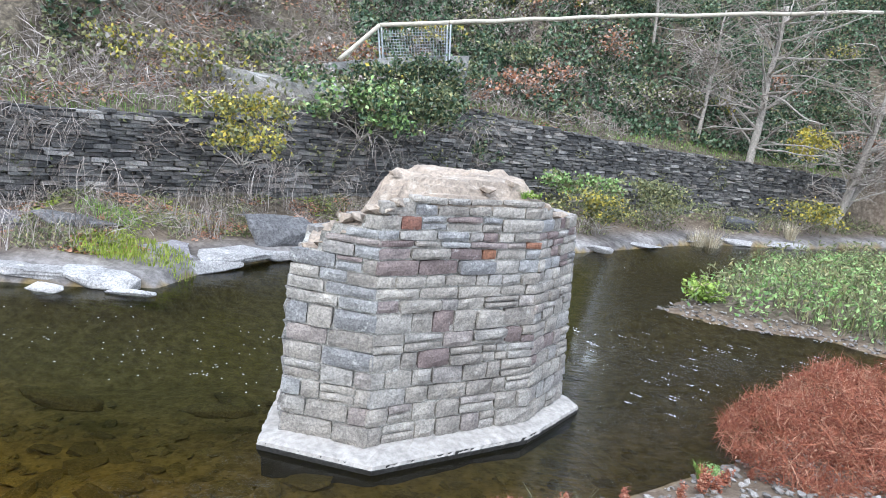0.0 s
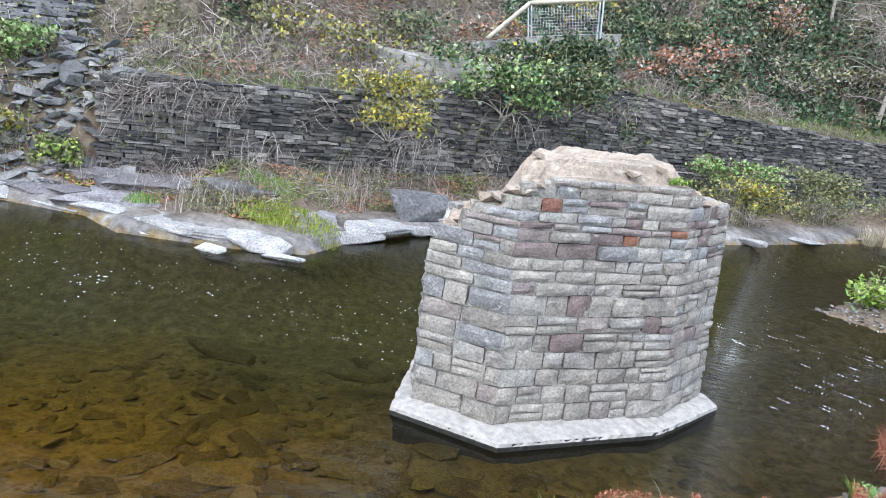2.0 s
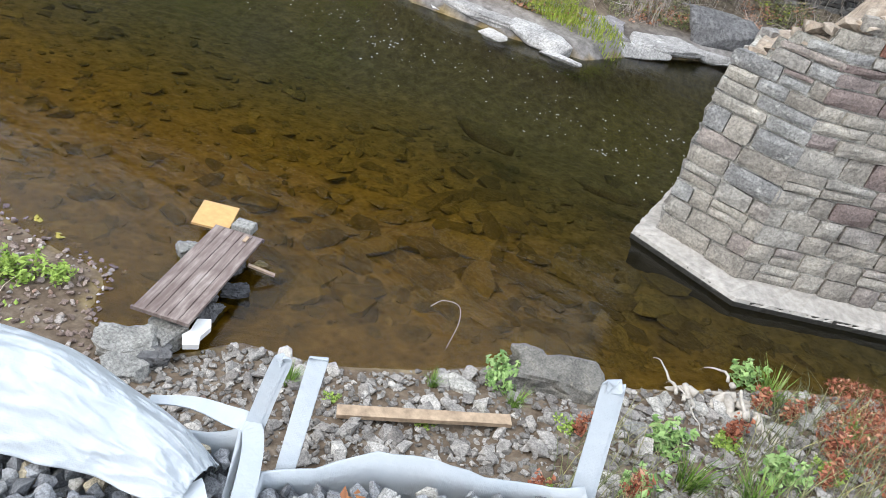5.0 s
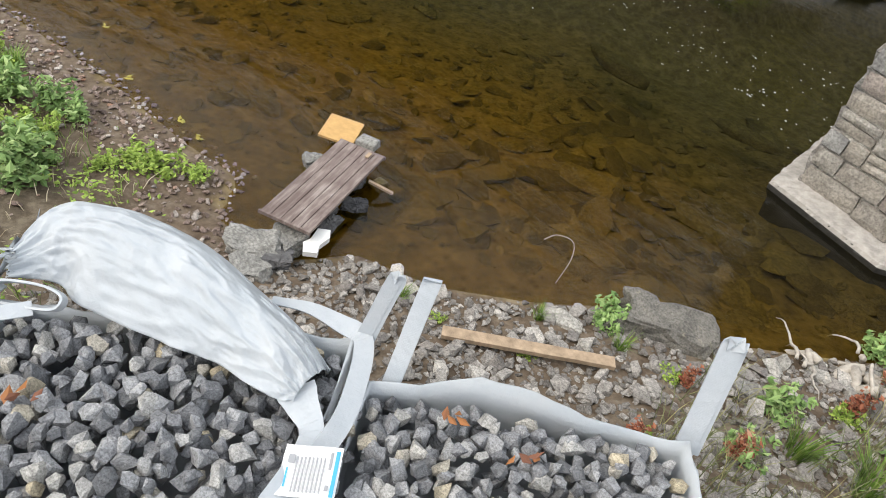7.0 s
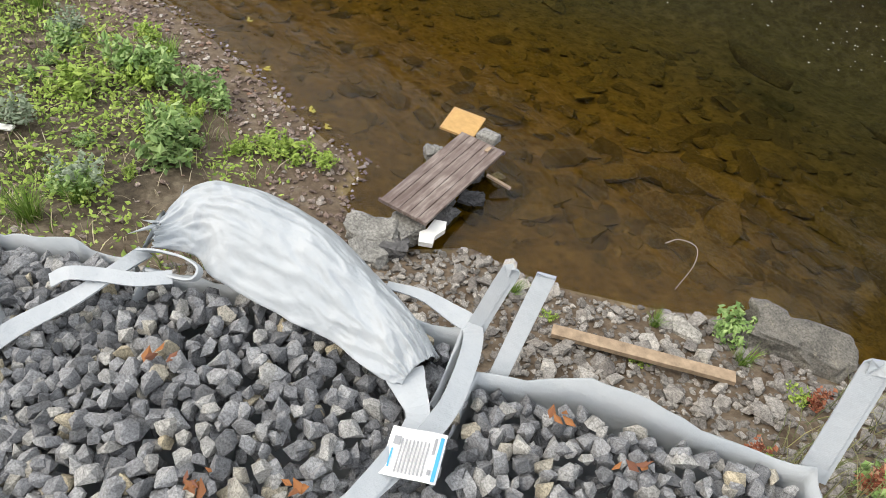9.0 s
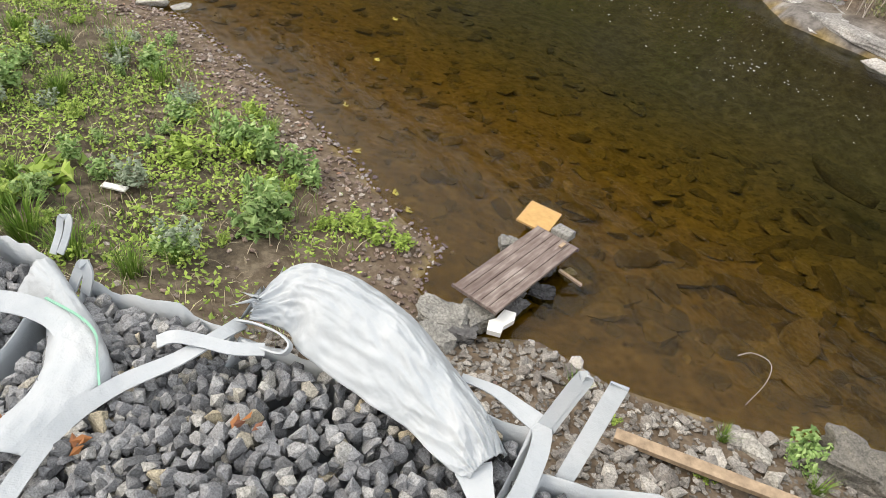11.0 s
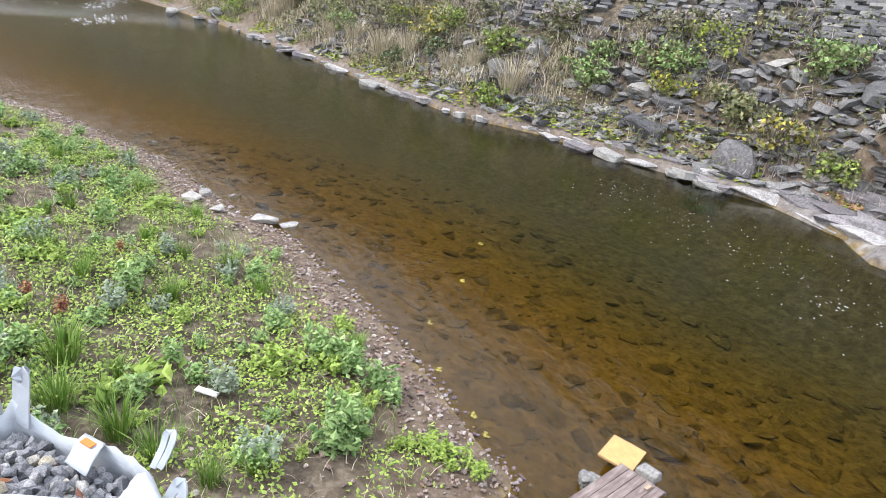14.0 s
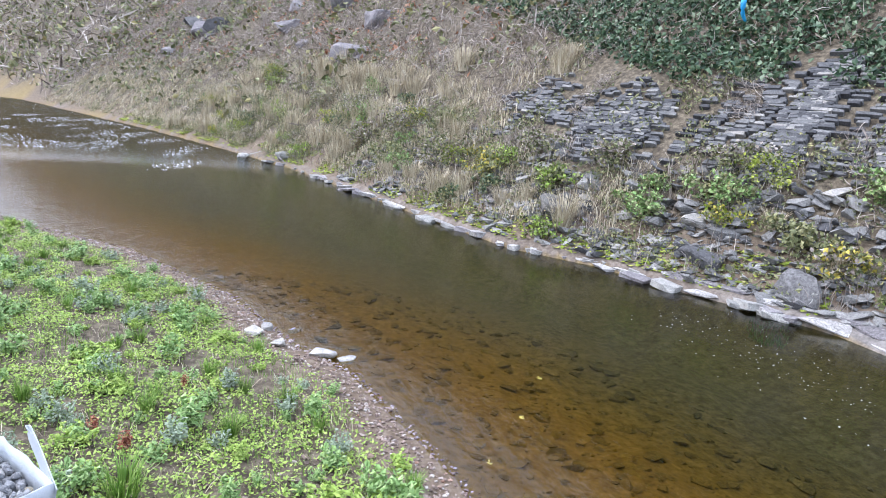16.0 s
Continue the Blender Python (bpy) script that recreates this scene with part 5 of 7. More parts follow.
# pale washed ledges at the far waterline
for i, (x, y, sx, sy, sz, a) in enumerate([(-6.0, 11.25, 1.5, 0.8, 0.34, 8), (-6.55, 10.55, 0.55, 0.25, 0.22, 5), (-5.3, 10.95, 0.75, 0.3, 0.16, 12), (-6.9, 10.95, 0.4, 0.3, 0.3, 30), (-4.7, 13.0, 1.6, 0.5, 0.3, 62),
                                           (-3.6, 14.7, 1.5, 0.5, 0.32, 42), (-7.6, 11.3, 1.6, 0.9, 0.34, -6), (-9.0, 11.2, 1.7, 0.9, 0.36, 18), (-10.5, 11.2, 1.6, 0.7, 0.3, -5), (-11.8, 10.8, 1.7, 0.7, 0.3, 28),
                                           (-13.0, 10.25, 1.8, 0.6, 0.3, 36), (-14.2, 9.35, 1.2, 0.5, 0.26, 34), (-16.0, 8.6, 1.9, 0.7, 0.3, 32), (-17.4, 7.75, 1.5, 0.5, 0.26, 40), (-19.6, 6.0, 1.6, 0.4, 0.2, 22),
                                           (-22.5, 4.8, 2.2, 0.4, 0.2, 20), (-26.0, 3.6, 2.2, 0.4, 0.2, 20), (4.3, 20.6, 0.95, 0.5, 0.26, 10), (6.2, 22.6, 1.4, 0.6, 0.25, 40), (8.6, 24.9, 1.6, 0.6, 0.25, 40),
                                           (10.5, 26.1, 1.8, 0.6, 0.3, 24), (13.0, 27.2, 2.0, 0.7, 0.3, 24), (1.5, 18.9, 1.6, 0.6, 0.25, 35)]):
    thin = 0.62 if x < -12.5 else 1.0
    rock("ledge_rock", x, y, sx * 1.35 * thin, sy * 1.15 * thin, sz * thin, a, LEDGE, "pale water-worn flat rock ledge at the far waterline", "rock", 0.35, 0.0 if i in (1, 2) else 0.06, group="ledge rocks along the far shore", seed=i)
for i in range(70):
    x = -12.5 - 30 * r.random() ** 1.3
    y = float(along(FAR_SHORE, x)) + r.uniform(-0.1, 0.5)
    w = r.uniform(0.2, 0.9)
    ob = shared("ledge_rock", LEDGE_KINDS[i % 4], pose(x, y, r.uniform(0.03, 0.1), r.uniform(-5, 5), r.uniform(-8, 8), 22 + r.gauss(0, 22)) @ Matrix.Diagonal((w, w * r.uniform(0.3, 0.7), r.uniform(0.08, 0.18), 1)))
    tagged(ob, "thin pale rock ledge at the far waterline", "rock", "thin ledges along the far waterline")
# wide flat bedrock steps behind them
for i, (x, y, sx, sy, sz, a, z) in enumerate([(-7.3, 11.35, 2.3, 1.3, 0.24, 14, 0.14), (-9.1, 11.75, 2.6, 1.3, 0.26, 16, 0.2), (-10.9, 11.55, 2.2, 1.1, 0.26, 4, 0.22), (-8.6, 12.75, 3.2, 1.1, 0.3, 24, 0.42), (-6.2, 12.75, 2.4, 1.0, 0.22, 30, 0.3),
                                              (-10.6, 12.3, 1.9, 0.8, 0.26, 20, 0.46), (-4.6, 13.6, 1.8, 0.8, 0.24, 52, 0.18), (-12.6, 10.9, 2.4, 0.8, 0.24, 32, 0.2), (-14.6, 9.75, 2.2, 0.8, 0.26, 32, 0.2)]):
    rock("bedrock_step", x, y, sx, sy, sz, a, LEDGE if i in (0, 6, 7) else PURPLE_ROCK, "flat purple-grey bedrock step on the far shore", "rock", 0.4, z, tilt=2, group="bedrock steps on the far shore", seed=i + 2, boxy=True)
# dark bedrock and boulders above them
for i, (x, y, sx, sy, sz, a) in enumerate([(-4.1, 15.2, 2.3, 1.2, 1.1, 40), (-12.9, 11.0, 2.0, 1.2, 0.9, 30), (-7.2, 12.9, 2.2, 0.7, 0.3, 20), (-9.2, 12.4, 2.4, 0.7, 0.35, 25), (-15.2, 9.9, 1.6, 0.8, 0.6, 35),
                                           (-10.9, 12.4, 0.9, 0.5, 0.4, 15), (-11.6, 12.6, 0.8, 0.5, 0.4, 50), (-13.6, 12.6, 1.0, 0.7, 0.4, 10), (-3.0, 16.4, 1.4, 0.8, 0.5, 45), (11.2, 27.8, 1.8, 0.9, 1.0, 20)]):
    rock("bedrock_boulder", x, y, sx, sy, sz, a, DARK_ROCK, "dark fissured bedrock outcrop on the far bank", "rock", 0.35, tilt=6, seed=i + 3)
rock("boulder", -19.7, 7.75, 1.5, 1.1, 0.55, 60, SLATE, "large tilted grey slate boulder lying in rubble", "boulder", 0.1, tilt=24, seed=5)
rock("boulder", -40.5, -1.2, 1.7, 1.2, 0.7, 10, GREY_STONE, "flat grey boulder on the mossy far bank", "boulder", 0.2, seed=2)
rock("boulder", -43.5, -3.6, 1.1, 0.9, 0.8, 10, GREY_STONE, "grey boulder at the far waterline", "boulder", 0.2, seed=7)

# slate rubble spilled below the broken wall end
for i in range(290):
    x = r.uniform(-23, -9.8)
    y0 = float(along(FAR_SHORE, x))
    d = r.uniform(0.3, 3.6) if x < -11 else r.uniform(0.8, 2.2)
    y = y0 + d * 1.15
    s = (0.16 + 0.5 * r.random() ** 1.6) * (1.15 if d > 1.4 else 0.9)
    ob = shared("rubble_slab", ROCK_KINDS[i % 10], Matrix.Identity(4))
    if not ROCK_KINDS[i % 10].materials:
        ROCK_KINDS[i % 10].materials.append(RUBBLE_GREY)
    ob.matrix_world = pose(x, y, ground_at(x, y) + s * 0.12, r.uniform(-25, 25), r.uniform(-25, 25), r.uniform(0, 360)) @ Matrix.Diagonal((s * 1.5, s, s * 0.45, 1))
    tagged(ob, "broken slate slab in the rubble of the far bank", "rubble stone", "rubble on the far bank")

places = []
for i in range(3200):
    x = r.uniform(-34, -9.8)
    d = r.uniform(0.25, 4.2) if x < -11 else r.uniform(0.6, 2.4)
    if noise.noise(Vector((x * 0.45, d * 0.8, 4))) < -0.12:
        continue
    y = float(along(FAR_SHORE, x)) + d * 1.15
    s = 0.08 + 0.4 * r.random() ** 2
    places.append((i, Matrix.Translation((x, y, ground_at(x, y) + s * 0.1)) @ pose(0, 0, 0, r.uniform(-30, 30), r.uniform(-30, 30), r.uniform(0, 360)) @ Matrix.Diagonal((s * 1.5, s, s * 0.4, 1))))
tagged(joined("rubble_stones", ROCK_KINDS, places, SLATE_DRY), "grey slate rubble strewn over the far bank", "rubble", kind="stuff")
# rock faces showing through the far slope
for i in range(26):
    x = r.uniform(-95, -42)
    y = float(along(FAR_SHORE, x)) + r.uniform(9, 24)
    s = r.uniform(1.2, 3.6)
    rock("rock_outcrop", x, y, s * 1.5, s, s * 0.8, r.uniform(0, 360), PURPLE_ROCK if i % 3 else DARK_ROCK, "grey-pink rock face showing through the far slope", "rock", 0.45, tilt=r.uniform(-20, 20), group="rock faces on the far slope", seed=i)

# ------------------------------------------------------------------ near bank: stones, gravel, board, plank
def pebbles(name, spots, size, label, material, seed, sink=0.2):
    q = random.Random(seed)
    xs, ys = np.array([p[0] for p in spots]), np.array([p[1] for p in spots])
    z, far, near = heights(xs, ys)
    places = []
    for x, y, h in zip(xs, ys, z):
        s = size * q.uniform(0.45, 1.5) ** 1.3
        places.append((q.randrange(14), Matrix.Translation((x, y, h + s * (0.36 - sink))) @ pose(0, 0, 0, q.uniform(-20, 20), q.uniform(-20, 20), q.uniform(0, 360)) @ Matrix.Diagonal((s * 1.15, s, s * 0.75, 1))))
    return tagged(joined(name, BALLAST_KINDS, places, material), label, "gravel", kind="stuff")


def shore_spots(n, x0, x1, d0, d1, seed, density=None):
    """Places on the near bank, d metres behind the waterline."""
    g = np.random.RandomState(seed)
    out = []
    while len(out) < n:
        x = g.uniform(x0, x1, 4000)
        y = along(NEAR_SHORE, x) - g.uniform(d0, d1 * 1.6, 4000)
        near = distance_to(NEAR_SHORE, x, y)
        ok = (near > d0) & (near < d1)
        out += list(zip(x[ok], y[ok]))
    return out[:n]


pebbles("bank_gravel", shore_spots(6600, -3.4, 0.9, 0.02, 1.9, 61), 0.044, "mixed grey-brown gravel on the near bank", GRAVEL, 1)
pebbles("shore_pebbles", shore_spots(5200, -21, -3.3, -0.15, 0.6, 62), 0.042, "reddish-brown pebbles along the waterline", SHORE_GRAVEL, 2)
pebbles("bank_stones", shore_spots(520, -14, -2.6, 0.3, 2.6, 63), 0.055, "scattered pale stones in the mud", SHORE_GRAVEL, 3)
pebbles("shore_gravel", shore_spots(1500, 0.8, 8.0, 0.0, 1.8, 64), 0.07, "pale broken stones under the russet plants", GRAVEL, 4)
pebbles("bank_cobbles", shore_spots(520, -2.9, 0.9, 0.05, 1.7, 67), 0.1, "pale and grey broken cobbles on the gravel bank", COBBLE, 6)
g = np.random.RandomState(65)
spots = []
while len(spots) < 1800:
    x, y = g.uniform(4, 16, 3000), g.uniform(12.6, 26, 3000)
    d = distance_to(ISLAND + ISLAND[:1], x, y)
    ok = (d < 0.8) & inside([(p[0] + (8 - p[0]) * -0.03, p[1]) for p in ISLAND], x, y)
    spots += list(zip(x[ok], y[ok]))
pebbles("island_gravel", spots[:1800], 0.07, "grey gravel round the edge of the river island", GRAVEL, 5)

# stones lying under the clear water
g = np.random.RandomState(66)
x = g.uniform(-16, 2.5, 9000)
y = along(NEAR_SHORE, x) + g.uniform(0.05, 6.5, 9000) ** 1.0
z, far, near, isl, wl = land(x, y)
ok = (near < -0.1) & (far < -1.2) & (distance_to(PIER + PIER[:1], x, y) > 0.5) & (g.uniform(size=9000) < np.interp(-near, [0, 3, 6], [1, 0.55, 0.2]))
x, y = x[ok][:2600], y[ok][:2600]
z = heights(x, y)[0]
places = []
for i, (a, b, h) in enumerate(zip(x, y, z)):
    s = 0.04 + 0.24 * r.random() ** 3.5
    if a > -4 and r.random() < 0.25:
        s *= 1.7
    places.append((i, Matrix.Translation((a, b, min(h + s * 0.06, -0.05 - s * 0.15))) @ pose(0, 0, 0, r.uniform(-8, 8), r.uniform(-8, 8), r.uniform(0, 360)) @ Matrix.Diagonal((s * 1.5, s, s * 0.4, 1))))
tagged(joined("river_bed_stones", ROCK_KINDS, places, BED_STONE), "brown flat stones under the clear shallow water", "stones", kind="stuff")
# tilted slate slabs, thickest below the gravel bank and out towards the pier
places = []
while len(places) < 380:
    a = r.uniform(-6, 1.5)
    b = float(along(NEAR_SHORE, a)) + 0.15 + 5.6 * r.random() ** 1.5
    if noise.noise(Vector((a * 0.6, b * 0.6, 17))) < -0.15 or math.hypot(a - PCX, b - PCY) < 2.0:
        continue
    s = (0.1 + 0.34 * r.random() ** 2) * (0.6 if a < -4 else 1.0)
    z = float(land(np.array([a]), np.array([b]))[0][0])
    places.append((r.randrange(10), Matrix.Translation((a, b, min(z + s * 0.12, -0.04 - s * 0.2))) @ pose(0, 0, 0, r.uniform(-14, 14), r.uniform(-14, 14), 35 + r.gauss(0, 40)) @ Matrix.Diagonal((s * 1.7, s * 0.9, s * 0.32, 1))))
tagged(joined("river_bed_slabs", ROCK_KINDS, places, BED_STONE), "brown tilted slate slabs under the clear water", "stones", kind="stuff")
for i, (x, y, sx, sy, sz, a) in enumerate([(-4.4, 7.45, 1.5, 0.3, 0.25, 6), (-2.65, 7.75, 1.1, 0.22, 0.2, 8), (-4.7, 4.0, 0.5, 0.35, 0.14, 40), (-2.35, 3.75, 0.75, 0.4, 0.12, 20), (-0.1, 6.3, 0.8, 0.45, 0.2, -50), (0.25, 6.75, 0.35, 0.3, 0.2, 10), (-3.0, 5.2, 0.8, 0.5, 0.15, 30)]):
    rock("river_stone", x, y, sx, sy, sz, a, BED_STONE, "large flat brown stone under the water", "stone", 0.3, -0.22, group="large stones under water", seed=i)

# board resting on stones at the water's edge
def build_board():
    a, b, c, d = Vector((-3.61, 2.03, 0.24)), Vector((-3.23, 2.22, 0.24)), Vector((-3.75, 3.27, 0.19)), Vector((-4.17, 3.05, 0.19))
    ux, uy = (b - a), (d - a)
    board = thing("wooden_board", tuple((a + c) / 2), "weathered brown plank board lying on stones in the shallows", "board", turn=math.degrees(math.atan2(ux.y, ux.x)))
    w, l = ux.length, uy.length
    for i in range(5):
        bm = bmesh.new()
        bmesh.ops.create_cube(bm, size=1)
        for v in bm.verts:
            v.co = Vector(((i - 2) * w / 5 + v.co.x * (w / 5 - 0.004), v.co.y * l, v.co.z * 0.026 - 0.045 * v.co.y / 1.0 * 0.5))
        bmesh.ops.bevel(bm, geom=bm.edges[:], offset=0.003, segments=1, affect="EDGES")
        part("plank", bm, BOARD, board)
    for s in (-1, 1):
        bm = bmesh.new()
        bmesh.ops.create_cube(bm, size=1)
        for v in bm.verts:
            v.co = Vector((v.co.x * (w + 0.01), s * (l / 2 + 0.008) + v.co.y * 0.016, v.co.z * 0.03 - 0.0225 * s))
        part("end_lath", bm, BOARD, board)
    bm = bmesh.new()
    bmesh.ops.create_cube(bm, size=1)
    for v in bm.verts:
        v.co = Vector((0.1 + v.co.x * 0.03, 0.5 + v.co.y * 0.07, 0.015 + v.co.z * 0.012))
    part("wood_chip", bm, FRESH_WOOD, board, "split pale wood chip")


build_board()


def slat(name, a, b, width, thick, material, label, category):
    a, b = Vector(a), Vector(b)
    d = b - a
    s = d.cross(Vector((0, 0, 1))).normalized()
    u = s.cross(d).normalized()
    bm = bmesh.new()
    n = 8
    rows = []
    q = random.Random(len(name))
    for i in range(n + 1):
        p = a + d * i / n
        w = width * 0.5 * (1 + q.uniform(-0.05, 0.05))
        rows.append([bm.verts.new(p + s * w + u * thick / 2), bm.verts.new(p - s * w + u * thick / 2), bm.verts.new(p - s * w - u * thick / 2), bm.verts.new(p + s * w - u * thick / 2)])
    for x, y in zip(rows, rows[1:]):
        for k in range(4):
            bm.faces.new((x[k], x[(k + 1) % 4], y[(k + 1) % 4], y[k]))
    bm.faces.new(rows[0][::-1])
    bm.faces.new(rows[-1])
    bmesh.ops.recalc_face_normals(bm, faces=bm.faces)
    return tagged(mesh_object(name, bm, material), label, category)


slat("plank", (-2.04, 2.50, ground_at(-2.04, 2.50) + 0.06), (-1.20, 3.30, ground_at(-1.2, 3.3) + 0.06), 0.085, 0.035, FRESH_WOOD, "pale sawn timber plank lying on the gravel bank", "plank")
slat("lath", (-3.62, 3.02, 0.14), (-3.47, 3.17, 0.06), 0.03, 0.02, FRESH_WOOD, "orange-brown wooden lath sticking out under the board", "lath")
bm = bmesh.new()
bmesh.ops.create_cube(bm, size=1)
for v in bm.verts:
    v.co = Vector((v.co.x * 0.31, v.co.y * 0.36, v.co.z * 0.02))
ob = tagged(mesh_object("plywood_piece", bm, PLY), "yellow plywood offcut at the end of the board", "plywood")
ob.matrix_world = pose(-4.30, 3.20, 0.16, 0, 4, 38)
bm = bmesh.new()
bmesh.ops.create_cube(bm, size=1)
for v in bm.verts:
    v.co = Vector((v.co.x * 0.17, v.co.y * 0.13, v.co.z * 0.08)) + Vector((r.uniform(-0.012, 0.012), r.uniform(-0.012, 0.012), 0))
bmesh.ops.bevel(bm, geom=bm.edges[:], offset=0.008, segments=1, affect="EDGES")
ob = tagged(mesh_object("stone_block", bm, GREY_STONE), "pale grey stone block on the end of the board", "stone block")
ob.matrix_world = pose(-3.97, 3.25, 0.22, 0, 0, 30)
for i, (x, y, sx, sy, sz, a, m, z) in enumerate([(-3.47, 1.9, 0.46, 0.3, 0.16, 42, GREY_STONE, 0.05), (-3.26, 1.76, 0.34, 0.2, 0.1, 32, GREY_STONE, 0.06), (-3.26, 1.98, 0.26, 0.19, 0.14, 60, DARK_ROCK, 0.04),
                                                 (-3.34, 2.14, 0.3, 0.2, 0.16, 100, GREY_STONE, 0.03), (-4.12, 2.82, 0.19, 0.14, 0.2, 70, GREY_STONE, 0.0), (-3.62, 2.55, 0.3, 0.25, 0.22, 10, DARK_ROCK, -0.04),
                                                 (-3.55, 2.85, 0.26, 0.2, 0.18, 50, DARK_ROCK, -0.06), (-3.45, 2.55, 0.24, 0.18, 0.15, 120, DARK_ROCK, -0.06), (-3.9, 3.0, 0.4, 0.3, 0.22, 20, DARK_ROCK, -0.06),
                                                 (-3.72, 3.2, 0.26, 0.2, 0.14, 20, BED_STONE, -0.08), (-3.58, 3.3, 0.24, 0.18, 0.14, 80, BED_STONE, -0.1), (-3.5, 2.15, 0.22, 0.18, 0.16, 80, GREY_STONE, 0.03)]):
    rock("supporting_stone", x, y, sx, sy, sz, a, m, "grey stone propping the board at the water's edge", "stone", 0.25, z, group="stones round the board", seed=i, boxy=i < 9)
bm = bmesh.new()
outline = [(0, 0), (0.1, -0.03), (0.13, 0.05), (0.22, 0.12), (0.24, 0.2), (0.15, 0.23), (0.08, 0.13), (0.02, 0.1)]
lo = [bm.verts.new((x, y, 0)) for x, y in outline]
hi = [bm.verts.new((x, y, 0.045)) for x, y in outline]
for i in range(8):
    bm.faces.new((lo[i], lo[(i + 1) % 8], hi[(i + 1) % 8], hi[i]))
bm.faces.new(hi)
bm.faces.new(lo[::-1])
ob = tagged(mesh_object("foam_scrap", bm, FOAM), "white broken foam scrap on the muddy shore", "foam scrap")
ob.matrix_world = pose(-3.17, 2.13, 0.1, 0, 0, 68)
bm = bmesh.new()
bmesh.ops.create_cube(bm, size=1)
for v in bm.verts:
    v.co = Vector((v.co.x * 0.22, v.co.y * 0.06, v.co.z * 0.015))
ob = tagged(mesh_object("litter_strip", bm, FOAM), "white plastic strip lying in the weeds", "litter")
ob.matrix_world = pose(-5.5, -0.28, ground_at(-5.5, -0.28) + 0.06, 3, 0, 55)

rock("stone_slab", -1.27, 4.0, 0.86, 0.42, 0.3, 34, CHUNK, "large rough grey slab lying at the water's edge", "stone", 0.3, seed=3, tilt=7, boxy=True)
rock("pale_stone", -1.72, 3.44, 0.36, 0.17, 0.1, 12, PALE_STONE, "pale flat stone on the gravel bank", "stone", 0.2, seed=1)
rock("pale_stone", -1.45, 3.32, 0.15, 0.12, 0.1, 40, PALE_STONE, "small yellowish stone on the gravel bank", "stone", 0.2, seed=4)
for i, (x, y, s) in enumerate([(-11.5, -0.55, 0.4), (-11.2, -0.75, 0.5), (-10.35, 0.38, 0.55), (-10.2, 0.72, 0.45), (-11.6, -0.1, 0.35), (-10.75, -0.35, 0.45), (-11.2, 0.35, 0.35), (-10.9, 0.9, 0.3), (-12.0, 0.6, 0.4)]):
    rock("shore_stone", x, y, s, s * 0.6, s * 0.36, i * 40, PALE_STONE if i < 6 else DARK_ROCK, "stone at the near waterline" if i > 5 else "pale flat stone at the near waterline", "stone", 0.25, group="stones at the near waterline", seed=i)
for i in range(34):
    x, y = r.uniform(-0.7, 0.9), 0
    y = float(along(NEAR_SHORE, x)) - r.uniform(0.1, 0.9)
    s = r.uniform(0.08, 0.2)
    rock("bank_stone", x, y, s * 1.4, s, s * 0.6, r.uniform(0, 360), PALE_STONE, "pale broken stone beside the driftwood", "stone", 0.25, tilt=r.uniform(-15, 15), group="broken stones by the driftwood", seed=i)


def driftwood(x, y, seed, size):
    wood = thing("driftwood", (x, y, ground_at(x, y)), "bleached grey driftwood root with twisted branches", "driftwood")
    q = random.Random(seed)
    for k, (way, length, rad) in enumerate([((-1, 0.1, 0.1), 0.6, 0.045), ((0.3, -1, 0.1), 0.55, 0.035), ((0.5, 0.4, 0.5), 0.5, 0.03), ((1, -0.2, 0.2), 0.5, 0.028), ((0.1, 1, 0.6), 0.45, 0.022), ((-0.6, 0.8, 0.4), 0.5, 0.02), ((0.8, 0.9, 0.3), 0.55, 0.018), ((-0.3, 0.2, 0.9), 0.4, 0.012), ((0.9, -0.7, 0.15), 0.6, 0.02)]):
        bm = bmesh.new()
        tube(bm, wander((q.uniform(-0.12, 0.12), q.uniform(-0.12, 0.12), 0.07), (way[0], way[1], way[2] * 0.12 - 0.03), size * length * q.uniform(0.6, 1.0), 9, q, 0.45, 0.16), size * rad * 0.8, rad * 0.15, 6)
        part("branch", bm, DRIFT, wood, smooth=True)


driftwood(-0.12, 5.1, 9, 1.5)
driftwood(0.12, 4.82, 14, 1.3)
driftwood(-0.38, 4.75, 17, 1.0)

# ------------------------------------------------------------------ path railing above the wall
def rod(name, a, b, rad, material, parent, sides=8, bend=0.0):
    bm = bmesh.new()
    a, b = Vector(a), Vector(b)
    pts = [a.lerp(b, i / 8) + Vector((0, 0, bend * math.sin(i * 2.1))) for i in range(9)]
    tube(bm, pts, rad, rad * 0.97, sides)
    return part(name, bm, material, parent, smooth=True)


rail = thing("path_railing", (0, 0, 0), "pale log handrail on steel posts with a wire-mesh panel", "railing")
P1, P2 = Vector((-3.35, 22.4, 5.91)), Vector((-1.19, 22.4, 6.26))
B1, B2 = Vector((-3.11, 22.4, 4.87)), Vector((-1.06, 22.4, 5.22))
rod("handrail", (-4.44, 21.97, 4.68), P1, 0.07, WOOD_RAIL, rail)
rod("handrail", P1, P2, 0.07, WOOD_RAIL, rail)
rod("handrail", P2, (4.29, 25.84, 7.58), 0.068, WOOD_RAIL, rail, bend=0.02)
rod("handrail", (4.29, 25.84, 7.58), (16.5, 31.0, 9.99), 0.07, WOOD_RAIL, rail, bend=0.03)
for b, p in ((B1, P1), (B2, P2)):
    for k in (-0.05, 0.05):
        rod("post", b - Vector((k, 0, 0.4)), p + Vector((-k, 0, -0.04)), 0.028, STEEL, rail)
panel = rod("mesh_panel", B1.lerp(P1, 0.05), B2.lerp(P2, 0.05), 0.012, STEEL, rail, 6)
